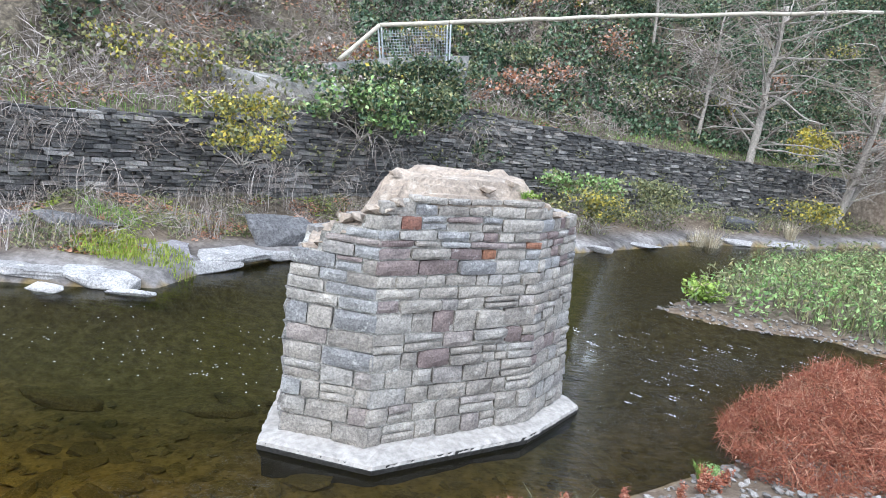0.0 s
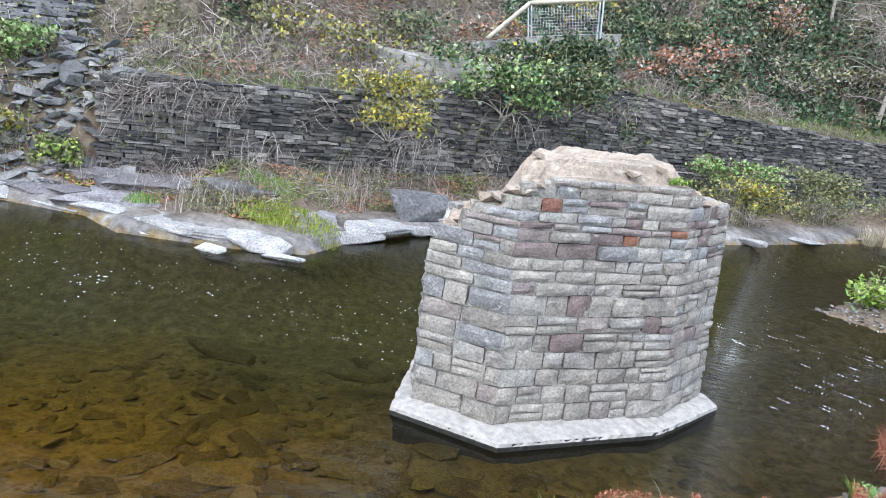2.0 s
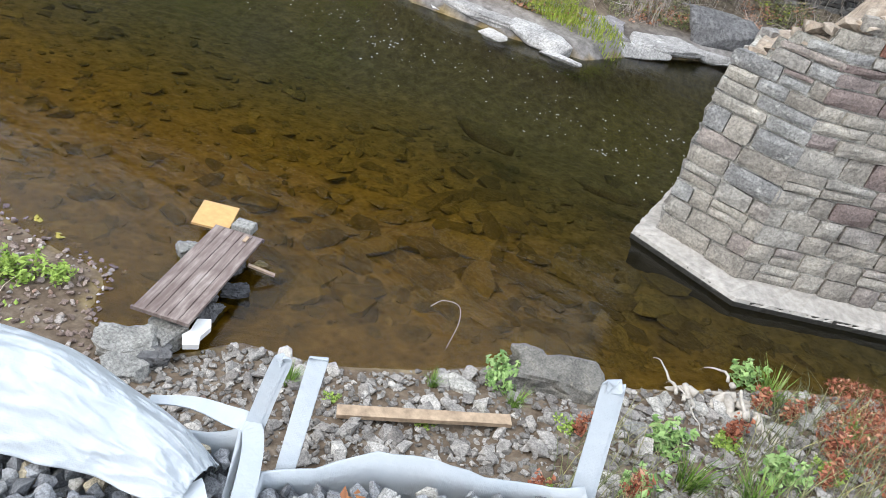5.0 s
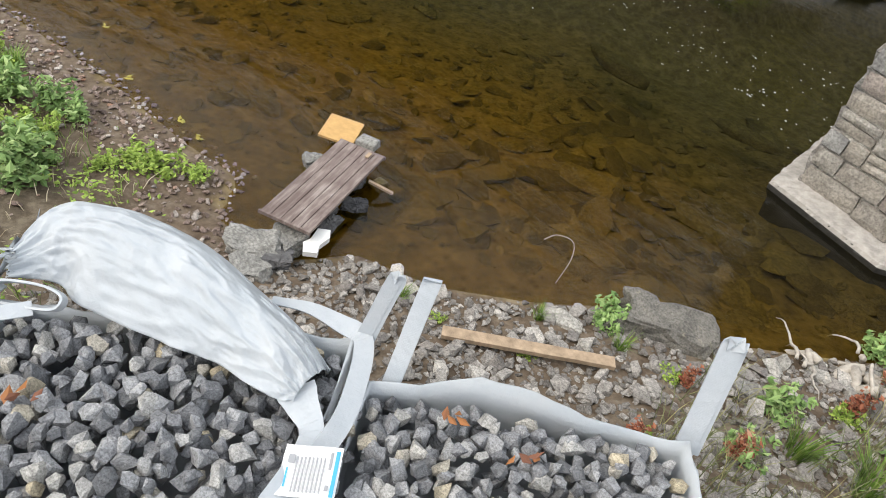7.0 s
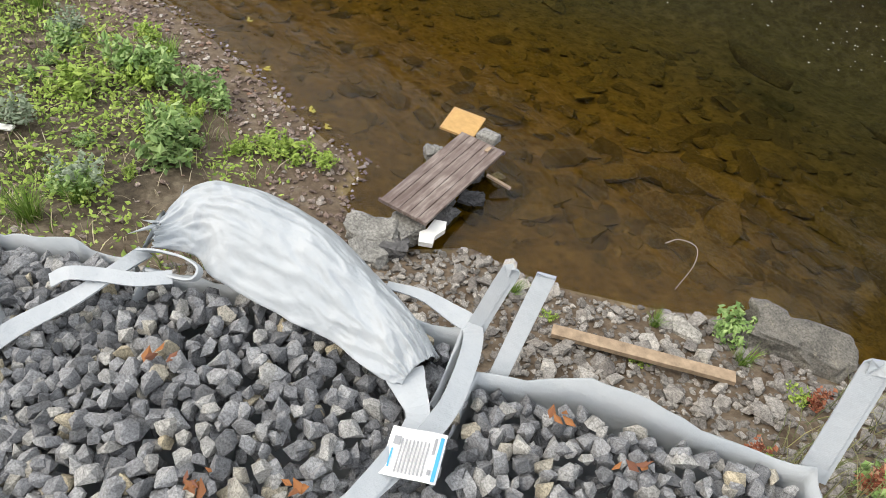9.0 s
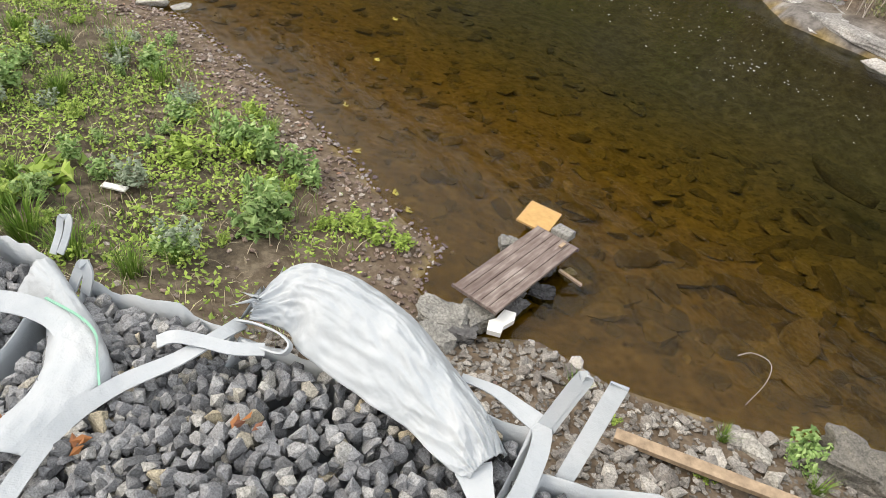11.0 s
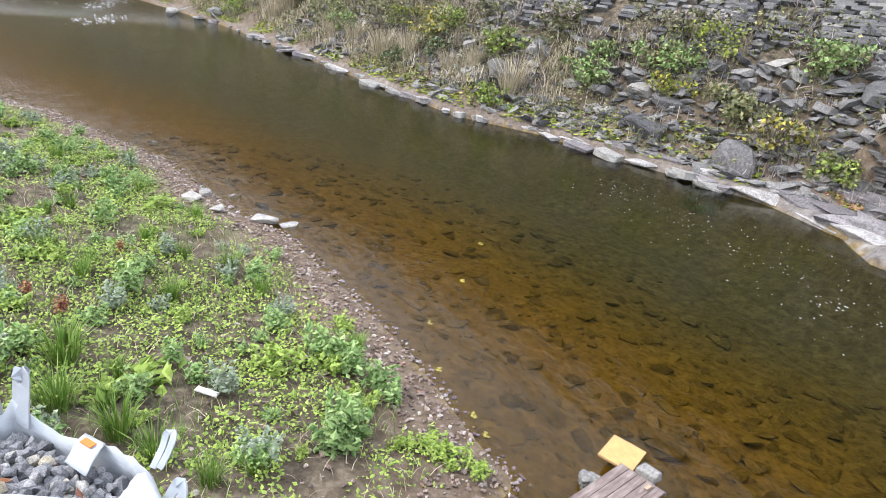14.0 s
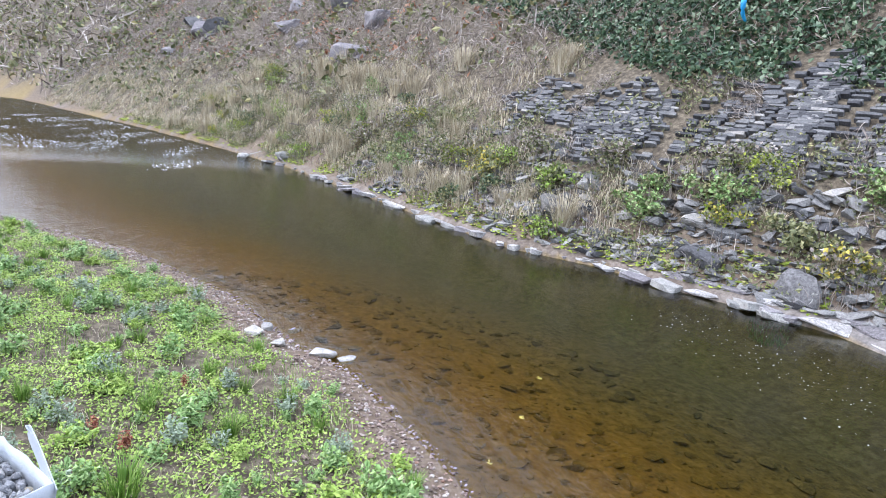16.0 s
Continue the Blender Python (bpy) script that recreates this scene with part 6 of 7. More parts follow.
for i in range(24):
    f = (i + 0.5) / 24
    rod("mesh_wire", B1.lerp(B2, f) + Vector((0, -0.03, 0.02)), P1.lerp(P2, f) + Vector((0, -0.03, -0.16)), 0.006, STEEL, panel, 3)
for i in range(9):
    f = 0.05 + i / 9 * 0.78
    rod("mesh_wire", B1.lerp(P1, f) + Vector((0, -0.04, 0)), B2.lerp(P2, f) + Vector((0, -0.04, 0)), 0.006, STEEL, panel, 3)


def slab_block(name, pts, depth, label, category, material, rough=0.05, seed=1):
    """A worn block from the outline of its front, x and z, with y at each point."""
    bm = bmesh.new()
    q = random.Random(seed)
    f = [bm.verts.new(p) for p in pts]
    b = [bm.verts.new((p[0], p[1] + depth, p[2])) for p in pts]
    n = len(pts)
    for i in range(n):
        bm.faces.new((f[i], b[i], b[(i + 1) % n], f[(i + 1) % n]))
    bm.faces.new(f)
    bm.faces.new(b[::-1])
    bmesh.ops.triangulate(bm, faces=bm.faces[:])
    bmesh.ops.subdivide_edges(bm, edges=bm.edges[:], cuts=3, use_grid_fill=True)
    for v in bm.verts:
        v.co += Vector((q.uniform(-1, 1), q.uniform(-1, 1), q.uniform(-1, 1))) * rough * 0.4
    bmesh.ops.recalc_face_normals(bm, faces=bm.faces)
    return tagged(mesh_object(name, bm, material), label, category)


slab_block("path_kerb", [(-4.83, 21.7, 3.6), (-0.44, 22.5, 3.8), (-0.44, 22.5, 5.36), (-2.25, 22.4, 5.09), (-3.62, 22.2, 4.83), (-4.83, 21.7, 4.5)], 0.35, "grey concrete kerb wall below the railing", "kerb wall", GREY_STONE)
slab_block("old_abutment", [(-7.25, 18.9, 2.9), (-3.6, 19.3, 2.8), (-3.6, 19.3, 3.75), (-4.3, 19.2, 3.98), (-5.6, 19.1, 3.8), (-6.4, 19.0, 3.92), (-7.25, 18.9, 4.0)], 0.9, "remnant of an old pale stone abutment above the wall", "abutment", PALE_STONE, 0.1)

# ------------------------------------------------------------------ plants
g = np.random.RandomState(77)


def scatter(n, x0, x1, y0, y1, keep):
    out = []
    total = 0
    while total < n:
        x, y = g.uniform(x0, x1, 20000), g.uniform(y0, y1, 20000)
        z, far, near, isl, wl = land(x, y)
        ok = keep(x, y, far, near, isl, wl)
        out.append(np.stack([x[ok], y[ok]], 1))
        total += int(ok.sum())
        if not ok.any():
            break
    p = np.concatenate(out)[:n]
    h = heights(p[:, 0], p[:, 1])[0]
    return np.column_stack([p, h])


def patchy(p, scale, seed, low, high):
    """Keep places by soft patches."""
    v = np.array([noise.fractal(Vector((a * scale, b * scale, seed)), 1.0, 2.0, 3) for a, b in p[:, :2]])
    return p[g.uniform(size=len(p)) < smooth_step(low, high, v)]


def cover(label, category, ob):
    return tagged(ob, label, category, kind="stuff")


def lifted(p, lo, hi):
    return p + np.column_stack([np.zeros(len(p)), np.zeros(len(p)), g.uniform(lo, hi, len(p))])


behind = lambda x, y, far, near, isl, wl: (x > -11) & (wl > 0.5) & (wl < 16)
slope_up = lambda x, y, far, near, isl, wl: (x <= -11) & (far > 2.2) & (far < 24)
# ivy on the hillside behind the wall
p = scatter(110000, -11, 26, 12, 52, lambda x, y, far, near, isl, wl: (x > -11) & (wl > 1.0) & (wl < 17) & (x + 0.35 * (y - 22) > -3.5))
p = patchy(p, 0.4, 1, -0.55, -0.1)
cover("dark green ivy covering the hillside", "ivy", sprays("ivy_cover", lifted(p, 0.02, 0.6), 0.17, IVY, 0.25, 0.75, seed=3))
p = scatter(34000, -14, 26, 12, 52, behind)
cover("olive undergrowth on the hillside", "undergrowth", sprays("undergrowth", lifted(patchy(p, 0.5, 5, -0.1, 0.25), 0.05, 0.8), 0.15, OLIVE, 0.3, 0.6, seed=4))
p = scatter(70000, -22, 8, 9, 52, lambda x, y, far, near, isl, wl: ((x > -11) & (wl > 0.4) & (wl < 17)) | ((x <= -11) & (far > 3) & (far < 22)))
cover("grey-brown bramble stems on the hillside", "brambles", sprays("bramble_stems", lifted(p[(p[:, 0] < 6) & ((p[:, 0] > -11) | (p[:, 1] > 22))], 0.05, 0.5), 0.55, TWIG, 0.1, 0.035, seed=5))
p = scatter(26000, -12, 4, 12, 40, lambda x, y, far, near, isl, wl: (wl > 0.3) & (wl < 14))
cover("reddish-brown fallen leaves on the hillside", "leaf litter", sprays("fallen_leaves", lifted(patchy(p, 0.5, 8, -0.05, 0.25), 0.01, 0.1), 0.12, LITTER, 0.6, 0.7, seed=6))
p = scatter(5200, -11, 20, 12, 40, lambda x, y, far, near, isl, wl: (wl > 0.25) & (wl < 1.7))
cover("yellowing grass along the wall top", "grass", blades("wall_top_grass", p, 0.22, 0.012, GRASS, 0.7, seed=7))
# upstream slope: dry grass below, ivy and cut brambles above
p = scatter(80000, -110, -11, -45, 34, lambda x, y, far, near, isl, wl: (far > 0.8) & (far < 8.5) & (x < -17) & ((x < -27) | (far < 3.4)))
cover("dry straw-coloured grass on the far slope", "dry grass", blades("dry_grass", patchy(p, 0.6, 2, -0.15, 0.25), 0.55, 0.024, DRY, 1.3, seed=8))
p = scatter(110000, -52, -9, -20, 40, lambda x, y, far, near, isl, wl: (x < -10.5) & (far > 6.8 + np.maximum(0, -22 - x) * 0.25) & (far < 26))
cover("dark ivy on the upper slope", "ivy", sprays("ivy_cover", lifted(patchy(p, 0.35, 6, -0.6, -0.1), 0.02, 0.5), 0.2, IVY, 0.3, 0.75, seed=9))
p = scatter(60000, -120, -11, -50, 34, lambda x, y, far, near, isl, wl: (far > 5.5) & (far < 26) & ((x < -27) | (far > 8)))
cover("cut brown bramble stems on the slope", "brambles", sprays("bramble_stems", lifted(patchy(p, 0.22, 11, -0.5, 0.1), 0.03, 0.4), 0.75, TWIG, 0.15, 0.045, seed=10))
p = scatter(22000, -110, -20, -45, 34, lambda x, y, far, near, isl, wl: (far > 0.5) & (far < 9))
cover("grey-green weeds among the dry grass", "weeds", sprays("slope_weeds", lifted(patchy(p, 0.4, 71, -0.1, 0.25), 0.02, 0.5), 0.2, OLIVE, 0.3, 0.4, seed=72))
p = scatter(8000, -42, -10.5, -6, 16, lambda x, y, far, near, isl, wl: (far > 0.4) & (far < 4.2))
cover("grey dry stalks on the rubble", "dry stems", blades("rubble_stalks", patchy(p, 0.7, 73, -0.1, 0.2), 0.6, 0.016, TWIG, 1.2, seed=74))
p = scatter(30000, -32, -10.5, 2, 24, lambda x, y, far, near, isl, wl: (far > 2.6) & (far < 9.5))
cover("brown bramble stems creeping over the stone pitching", "brambles", sprays("pitching_brambles", lifted(patchy(p, 0.55, 75, 0.3, 0.5), 0.05, 0.35), 0.5, TWIG, 0.3, 0.04, seed=76))
cover("weeds rooted in the stone pitching", "weeds", sprays("pitching_weeds", lifted(patchy(p, 0.6, 77, 0.2, 0.4), 0.05, 0.3), 0.12, OLIVE, 0.35, 0.5, seed=78))
p = scatter(60000, -130, -30, -60, 40, lambda x, y, far, near, isl, wl: (far > 7) & (far < 32))
cover("grey-brown leafless scrub on the far slope", "scrub", sprays("slope_scrub", lifted(patchy(p, 0.25, 79, -0.3, 0.1), 0.0, 1.0), 0.8, TWIG, 0.05, 0.045, seed=80))
cover("olive bushes on the far slope", "scrub", sprays("slope_bushes", lifted(patchy(p[::2], 0.3, 81, 0.05, 0.3), 0.0, 1.2), 0.3, OLIVE, 0.3, 0.6, seed=82))
cover("reddish dead leaves on the far slope", "leaf litter", sprays("slope_litter", lifted(patchy(p[::3], 0.3, 83, 0.05, 0.3), 0.0, 0.3), 0.35, LITTER, 0.4, 0.5, seed=84))
p = scatter(34000, -70, -11, -26, 30, lambda x, y, far, near, isl, wl: (far > 0.35) & (far < 5))
cover("olive weeds between the rubble", "weeds", sprays("rubble_weeds", lifted(patchy(p, 0.6, 12, -0.25, 0.2), 0.02, 0.4), 0.12, OLIVE, 0.35, 0.5, seed=11))
p = scatter(9000, -75, -12, -30, 12, lambda x, y, far, near, isl, wl: (far > 0.2) & (far < 1.6))
cover("yellow-green moss on the far shore", "moss", sprays("shore_moss", lifted(patchy(p, 0.5, 13, -0.2, 0.1), 0.0, 0.08), 0.14, MOSS, 0.7, 0.9, seed=12))
p = scatter(40000, -230, -30, -110, 60, lambda x, y, far, near, isl, wl: ((far > 2.5) & (far < 60) & ((x < -45) | (far > 9))) | (x < -152))
cover("scrubby bushes on the distant slope", "scrub", sprays("distant_scrub", lifted(patchy(p, 0.09, 31, -0.2, 0.3), 0.0, 1.6), 0.6, OLIVE, 0.3, 0.6, seed=51))
p = scatter(34000, -230, -30, -110, 60, lambda x, y, far, near, isl, wl: ((far > 2.0) & (far < 60)) | (x < -152))
cover("bare grey scrub on the distant slope", "scrub", sprays("distant_twigs", lifted(patchy(p, 0.07, 33, -0.3, 0.3), 0.0, 1.2), 1.3, TWIG, 0.1, 0.05, seed=52))
p = scatter(26000, -420, -110, -215, 60, lambda x, y, far, near, isl, wl: (far > 2.0) & (far < 110))
cover("leafless woods on the distant hillside", "woods", sprays("distant_woods", lifted(p[::2], 0.0, 3.0), 3.2, TWIG, 0.05, 0.09, seed=53))
cover("olive bushes on the distant hillside", "woods", sprays("distant_bushes", lifted(patchy(p[1::2], 0.03, 55, -0.3, 0.2), 0.0, 2.5), 1.3, OLIVE, 0.3, 0.6, seed=54))
# growth in the joints of the wall
spots, stems = [], []
for i in range(9000):
    x = g.uniform(-10.4, 14)
    z = g.uniform(0.5, float(np.interp(x, [q[0] for q in WALL_LINE], WALL_TOP)) + 0.05)
    y = float(along(WALL_LINE, x)) - g.uniform(0.0, 0.16)
    v = noise.noise(Vector((x * 0.9, z * 1.1, 21)))
    if v > 0.22:
        spots.append((x, y, z))
    elif v < -0.12 and x < 1:
        stems.append((x, y - 0.08, z))
cover("small ferns and ivy rooted in the wall", "weeds", sprays("wall_weeds", spots, 0.09, OLIVE, 0.2, 0.55, seed=91))
cover("grey leafless stems in front of the wall", "dry stems", sprays("wall_stems", stems, 0.5, TWIG, 0.05, 0.03, seed=92))
# bench under the wall: leaf litter, moss, dry stems
p = scatter(9000, -11, -2, 10.5, 19, lambda x, y, far, near, isl, wl: (far > 0.9) & (wl < -0.1))
cover("brown leaves and dry stems below the wall", "leaf litter", sprays("fallen_leaves", lifted(patchy(p, 0.7, 14, -0.1, 0.2), 0.0, 0.05), 0.09, LITTER, 0.7, 0.7, seed=13))
p = scatter(12000, -11, -1, 10.5, 19, lambda x, y, far, near, isl, wl: (far > 0.9) & (wl < -0.05))
cover("mossy low weeds on the bench below the wall", "weeds", sprays("bench_weeds", lifted(patchy(p, 0.8, 93, -0.1, 0.3), 0.0, 0.16), 0.08, OLIVE, 0.4, 0.5, seed=94))
cover("yellow-green moss on the bench below the wall", "moss", sprays("bench_moss", lifted(patchy(p, 0.7, 95, 0.1, 0.35), 0.0, 0.03), 0.07, MOSS, 0.75, 0.9, seed=96))
cover("tangled grey twigs on the bench below the wall", "dry stems", sprays("bench_twigs", lifted(patchy(p[::3], 0.6, 97, -0.1, 0.2), 0.02, 0.4), 0.45, TWIG, 0.3, 0.025, seed=98))
p = scatter(9000, -11, 16, 10.5, 33, lambda x, y, far, near, isl, wl: (far > 0.8) & (wl < -0.05))
cover("grey dry stems below the wall", "dry stems", blades("dry_stems", patchy(p, 0.6, 15, 0.0, 0.3), 0.5, 0.012, TWIG, 1.1, seed=14))
p = scatter(9000, -2, 22, 15, 34, lambda x, y, far, near, isl, wl: (far > 0.7) & (wl < -0.05))
cover("olive weeds below the wall", "weeds", sprays("wall_foot_weeds", lifted(patchy(p, 0.5, 16, -0.2, 0.15), 0.02, 0.5), 0.11, OLIVE, 0.3, 0.5, seed=15))
for mx, my, n, rad in [(-5.75, 12.2, 900, 0.75), (-6.3, 12.0, 400, 0.5), (-12.4, 9.9, 350, 0.4), (-8.7, 11.5, 200, 0.3), (-7.0, 13.3, 350, 0.5)]:
    a, d = g.uniform(0, 6.28, n), rad * np.sqrt(g.uniform(0, 1, n))
    q = np.column_stack([mx + d * np.cos(a) * 1.3, my + d * np.sin(a) * 0.8])
    h = heights(q[:, 0], q[:, 1])[0]
    tagged(blades("grass_patch", np.column_stack([q, h + 0.08]), 0.13, 0.014, GRASS if n < 400 else MOSS, 0.9, seed=n), "bright green grass patch on the far ledge", "grass", kind="stuff")

# near bank: low herbs, grass tufts
p = scatter(120000, -24, -3.2, -9, 2.2, lambda x, y, far, near, isl, wl: (near > 0.35) & (near < 9) & (g.uniform(size=len(x)) < smooth_step(0.3, 1.1, near) * (1 - 0.9 * smooth_step(-4.6, -3.6, x))))
cover("low green weeds covering the near bank", "weeds", sprays("bank_weeds", lifted(patchy(p, 0.9, 17, -0.3, 0.2), 0.0, 0.1), 0.044, HERB, 0.6, 0.6, seed=16))
p = scatter(24000, -24, -3.2, -9, 2.2, lambda x, y, far, near, isl, wl: (near > 0.6) & (near < 9))
cover("thin dry and green grass on the near bank", "grass", blades("bank_grass", patchy(p, 0.7, 18, -0.2, 0.25), 0.14, 0.007, GRASS, 0.9, seed=17))
cover("straw and dry stalks on the near bank", "dry stems", blades("bank_straw", p[::3], 0.1, 0.007, DRY, 2.0, seed=18))


def herb_mesh(seed, material, height, spread, leaf, n, stems=9):
    """A leafy herb: several stalks with leaves in whorls."""
    q = np.random.RandomState(seed)
    pts = []
    for s in range(stems):
        a, d, hh = q.uniform(0, 6.28), spread * q.uniform(0.1, 1), height * q.uniform(0.5, 1)
        for k in range(n // stems):
            f = q.uniform(0.2, 1)
            w = leaf * 1.1 * (1.2 - f)
            b = q.uniform(0, 6.28)
            pts.append((math.cos(a) * d * (0.4 + 0.6 * f) + math.cos(b) * w, math.sin(a) * d * (0.4 + 0.6 * f) + math.sin(b) * w, hh * f))
    ob = sprays("weed", pts, leaf, material, 0.55, 0.55, seed=seed)
    me = ob.data
    bpy.data.objects.remove(ob)
    return me


def tuft_mesh(seed, material, height, spread, n, width=0.009, lean=0.8):
    q = np.random.RandomState(seed)
    a, d = q.uniform(0, 6.28, n), spread * np.sqrt(q.uniform(0, 1, n))
    ob = blades("tuft", np.column_stack([d * np.cos(a), d * np.sin(a), 0 * a]), height, width, material, lean, seed=seed)
    me = ob.data
    bpy.data.objects.remove(ob)
    return me


NETTLES = [herb_mesh(900 + i, NETTLE, 0.32, 0.2, 0.062, 260, 13) for i in range(4)]
HERBS = [herb_mesh(920 + i, HERB, 0.18, 0.2, 0.045, 300, 18) for i in range(4)]
TUFTS = [tuft_mesh(940 + i, GRASS, 0.3, 0.09, 130) for i in range(3)]
BIGTUFT = [tuft_mesh(950 + i, DRY, 0.75, 0.22, 260, 0.012, 0.7) for i in range(2)]
RUSSETS = [herb_mesh(960 + i, RUSSET, 0.3, 0.07, 0.04, 220, 14) for i in range(2)]


def plant(me, name, x, y, scale, label, category, group="", z=None, kind=""):
    ob = new(name, me)
    ob.matrix_world = pose(x, y, (ground_at(x, y) if z is None else z) - 0.01, 0, 0, r.uniform(0, 360)) @ Matrix.Diagonal((scale, scale, scale * r.uniform(0.85, 1.1), 1))
    return tagged(ob, label, category, group, kind)


q = scatter(340, -22, -4.2, -8, 2.0, lambda x, y, far, near, isl, wl: (near > 0.45) & (near < 7.5))
for i, (x, y, h) in enumerate(q):
    k = i % 10
    if k < 5:
        plant(NETTLES[i % 4], "nettle", x, y, 0.45 + 1.0 * r.random() ** 2, "grey-green nettle-like herb growing on the near bank", "herb", "herbs on the near bank", h)
    elif k < 8:
        plant(HERBS[i % 4], "weed", x, y, 0.5 + 1.3 * r.random() ** 2, "bright green low weed on the near bank", "weed", "weeds on the near bank", h)
    else:
        plant(TUFTS[i % 3], "grass_tuft", x, y, r.uniform(0.6, 1.0), "green grass tuft on the near bank", "grass tuft", "grass tufts on the near bank", h)
for x, y, s in [(-4.55, 1.72, 1.15), (-4.75, 1.6, 1.1), (-4.4, 1.9, 0.8)]:
    plant(HERBS[0], "weed", x, y, s, "bright green cushion of weeds on the muddy spit", "weed", "weeds on the near bank")
for x, y, s in [(-5.6, 1.25, 1.1), (-5.9, 1.0, 1.2), (-6.2, 0.8, 1.1), (-5.4, 1.4, 0.9), (-6.8, 0.4, 1.0), (-5.2, 0.9, 1.0)]:
    plant(NETTLES[0], "nettle", x, y, s, "grey-green nettle-like herb growing on the near bank", "herb", "herbs on the near bank")
for x, y, s in [(-4.6, -0.6, 1.0), (-4.9, -0.9, 1.2), (-5.3, -1.4, 1.3), (-4.2, -0.2, 0.8), (-6.0, -1.5, 1.4), (-4.4, 0.1, 0.7)]:
    plant(TUFTS[1], "grass_tuft", x, y, s, "green grass tuft on the near bank", "grass tuft", "grass tufts on the near bank")
SILVERS = [herb_mesh(980 + i, SILVER, 0.34, 0.2, 0.05, 300, 16) for i in range(2)]
for i, (x, y, h) in enumerate(scatter(44, -16, -4.6, -6, 1.4, lambda x, y, far, near, isl, wl: (near > 0.8) & (near < 6))):
    plant(SILVERS[i % 2], "mugwort", x, y, r.uniform(0.5, 1.1), "silvery grey-green mugwort on the near bank", "herb", "mugwort on the near bank", h)
BURDOCK = herb_mesh(990, HERB, 0.22, 0.28, 0.17, 40, 10)
for x, y, k in [(-5.75, -0.75, 1.0), (-5.5, -1.1, 0.8), (-9.2, -2.6, 0.9)]:
    plant(BURDOCK, "burdock", x, y, k, "low burdock with large yellow-green leaves on the bank", "herb", "burdock on the near bank")
for x, y, k in [(-6.9, -1.7, 0.9), (-8.6, -1.4, 0.7), (-7.3, -2.1, 0.8), (-10.2, -1.9, 0.7)]:
    plant(RUSSETS[0], "dock_plant", x, y, k, "withered reddish dock plant on the near bank", "dock", "dock plants on the near bank")
# around the gravel below the bags
for x, y, s, kind in [(-1.55, 3.75, 0.8, 1), (-1.5, 3.65, 0.7, 1), (-1.62, 2.93, 0.5, 0), (-2.5, 2.5, 0.5, 2), (-1.85, 3.3, 0.4, 2), (-0.75, 2.6, 0.8, 0), (-0.65, 2.75, 0.8, 0), (-0.3, 3.3, 0.8, 1), (-0.9, 3.6, 0.6, 0), (0.0, 4.4, 0.8, 0), (-0.35, 4.0, 0.9, 1),
                      (0.35, 4.2, 0.9, 1), (0.6, 4.6, 0.8, 0), (-0.1, 3.7, 0.8, 2), (0.3, 3.7, 1.0, 2), (0.7, 5.2, 0.7, 2), (0.1, 5.35, 0.9, 2), (-0.15, 5.5, 0.9, 1), (-1.3, 3.55, 0.5, 2), (-2.2, 2.6, 0.4, 0), (3.05, 7.35, 0.6, 2), (3.2, 7.4, 0.6, 1)]:
    plant((HERBS[1], NETTLES[2], TUFTS[0])[kind], ("weed", "nettle", "grass_tuft")[kind], x, y, s, ("bright green low weed on the gravel bank", "green leafy herb on the gravel bank", "green grass tuft on the gravel bank")[kind], ("weed", "herb", "grass tuft")[kind], "plants on the gravel bank")
for i in range(22):
    x = r.uniform(-0.9, 1.6)
    y = float(along(NEAR_SHORE, x)) - r.uniform(0.15, 2.2)
    plant(RUSSETS[i % 2], "dock_plant", x, y, r.uniform(0.5, 1.1), "withered russet dock plant on the gravel bank", "dock", "dock plants on the gravel bank")
for i in range(16):
    x = r.uniform(0.9, 3.6)
    plant(RUSSETS[i % 2], "dock_plant", x, float(along(NEAR_SHORE, x)) - r.uniform(0.02, 0.7), r.uniform(0.5, 1.0), "withered russet dock plant on the gravel bank", "dock", "dock plants on the gravel bank")
p = scatter(2600, -0.8, 1.6, 2.6, 6.5, lambda x, y, far, near, isl, wl: (near > 0.2) & (near < 3.2))
cover("dry tangled stalks on the gravel bank", "dry stems", blades("tangled_stalks", patchy(p, 0.9, 20, -0.1, 0.2), 0.3, 0.006, OLIVE, 1.2, seed=21))
# island
p = scatter(15000, 4, 26, 12.5, 33, lambda x, y, far, near, isl, wl: isl > 0.35)
cover("green weeds on the river island", "weeds", sprays("island_weeds", lifted(patchy(p, 0.8, 43, -0.35, 0.15), 0.03, 0.6), 0.13, NETTLE, 0.4, 0.5, seed=22))
cover("long grass on the river island", "grass", blades("island_grass", patchy(p, 0.5, 41, -0.2, 0.2), 0.55, 0.018, OLIVE, 1.1, seed=23))
cover("dry seed heads on the river island", "dry stems", sprays("island_stems", lifted(patchy(p, 0.7, 42, -0.1, 0.2), 0.2, 0.95), 0.15, OLIVE, 0.1, 0.3, seed=24))
plant(herb_mesh(970, HERB, 0.7, 0.6, 0.13, 700, 26), "butterbur", 5.8, 15.6, 1.0, "bright green leafy clump at the island tip", "herb")


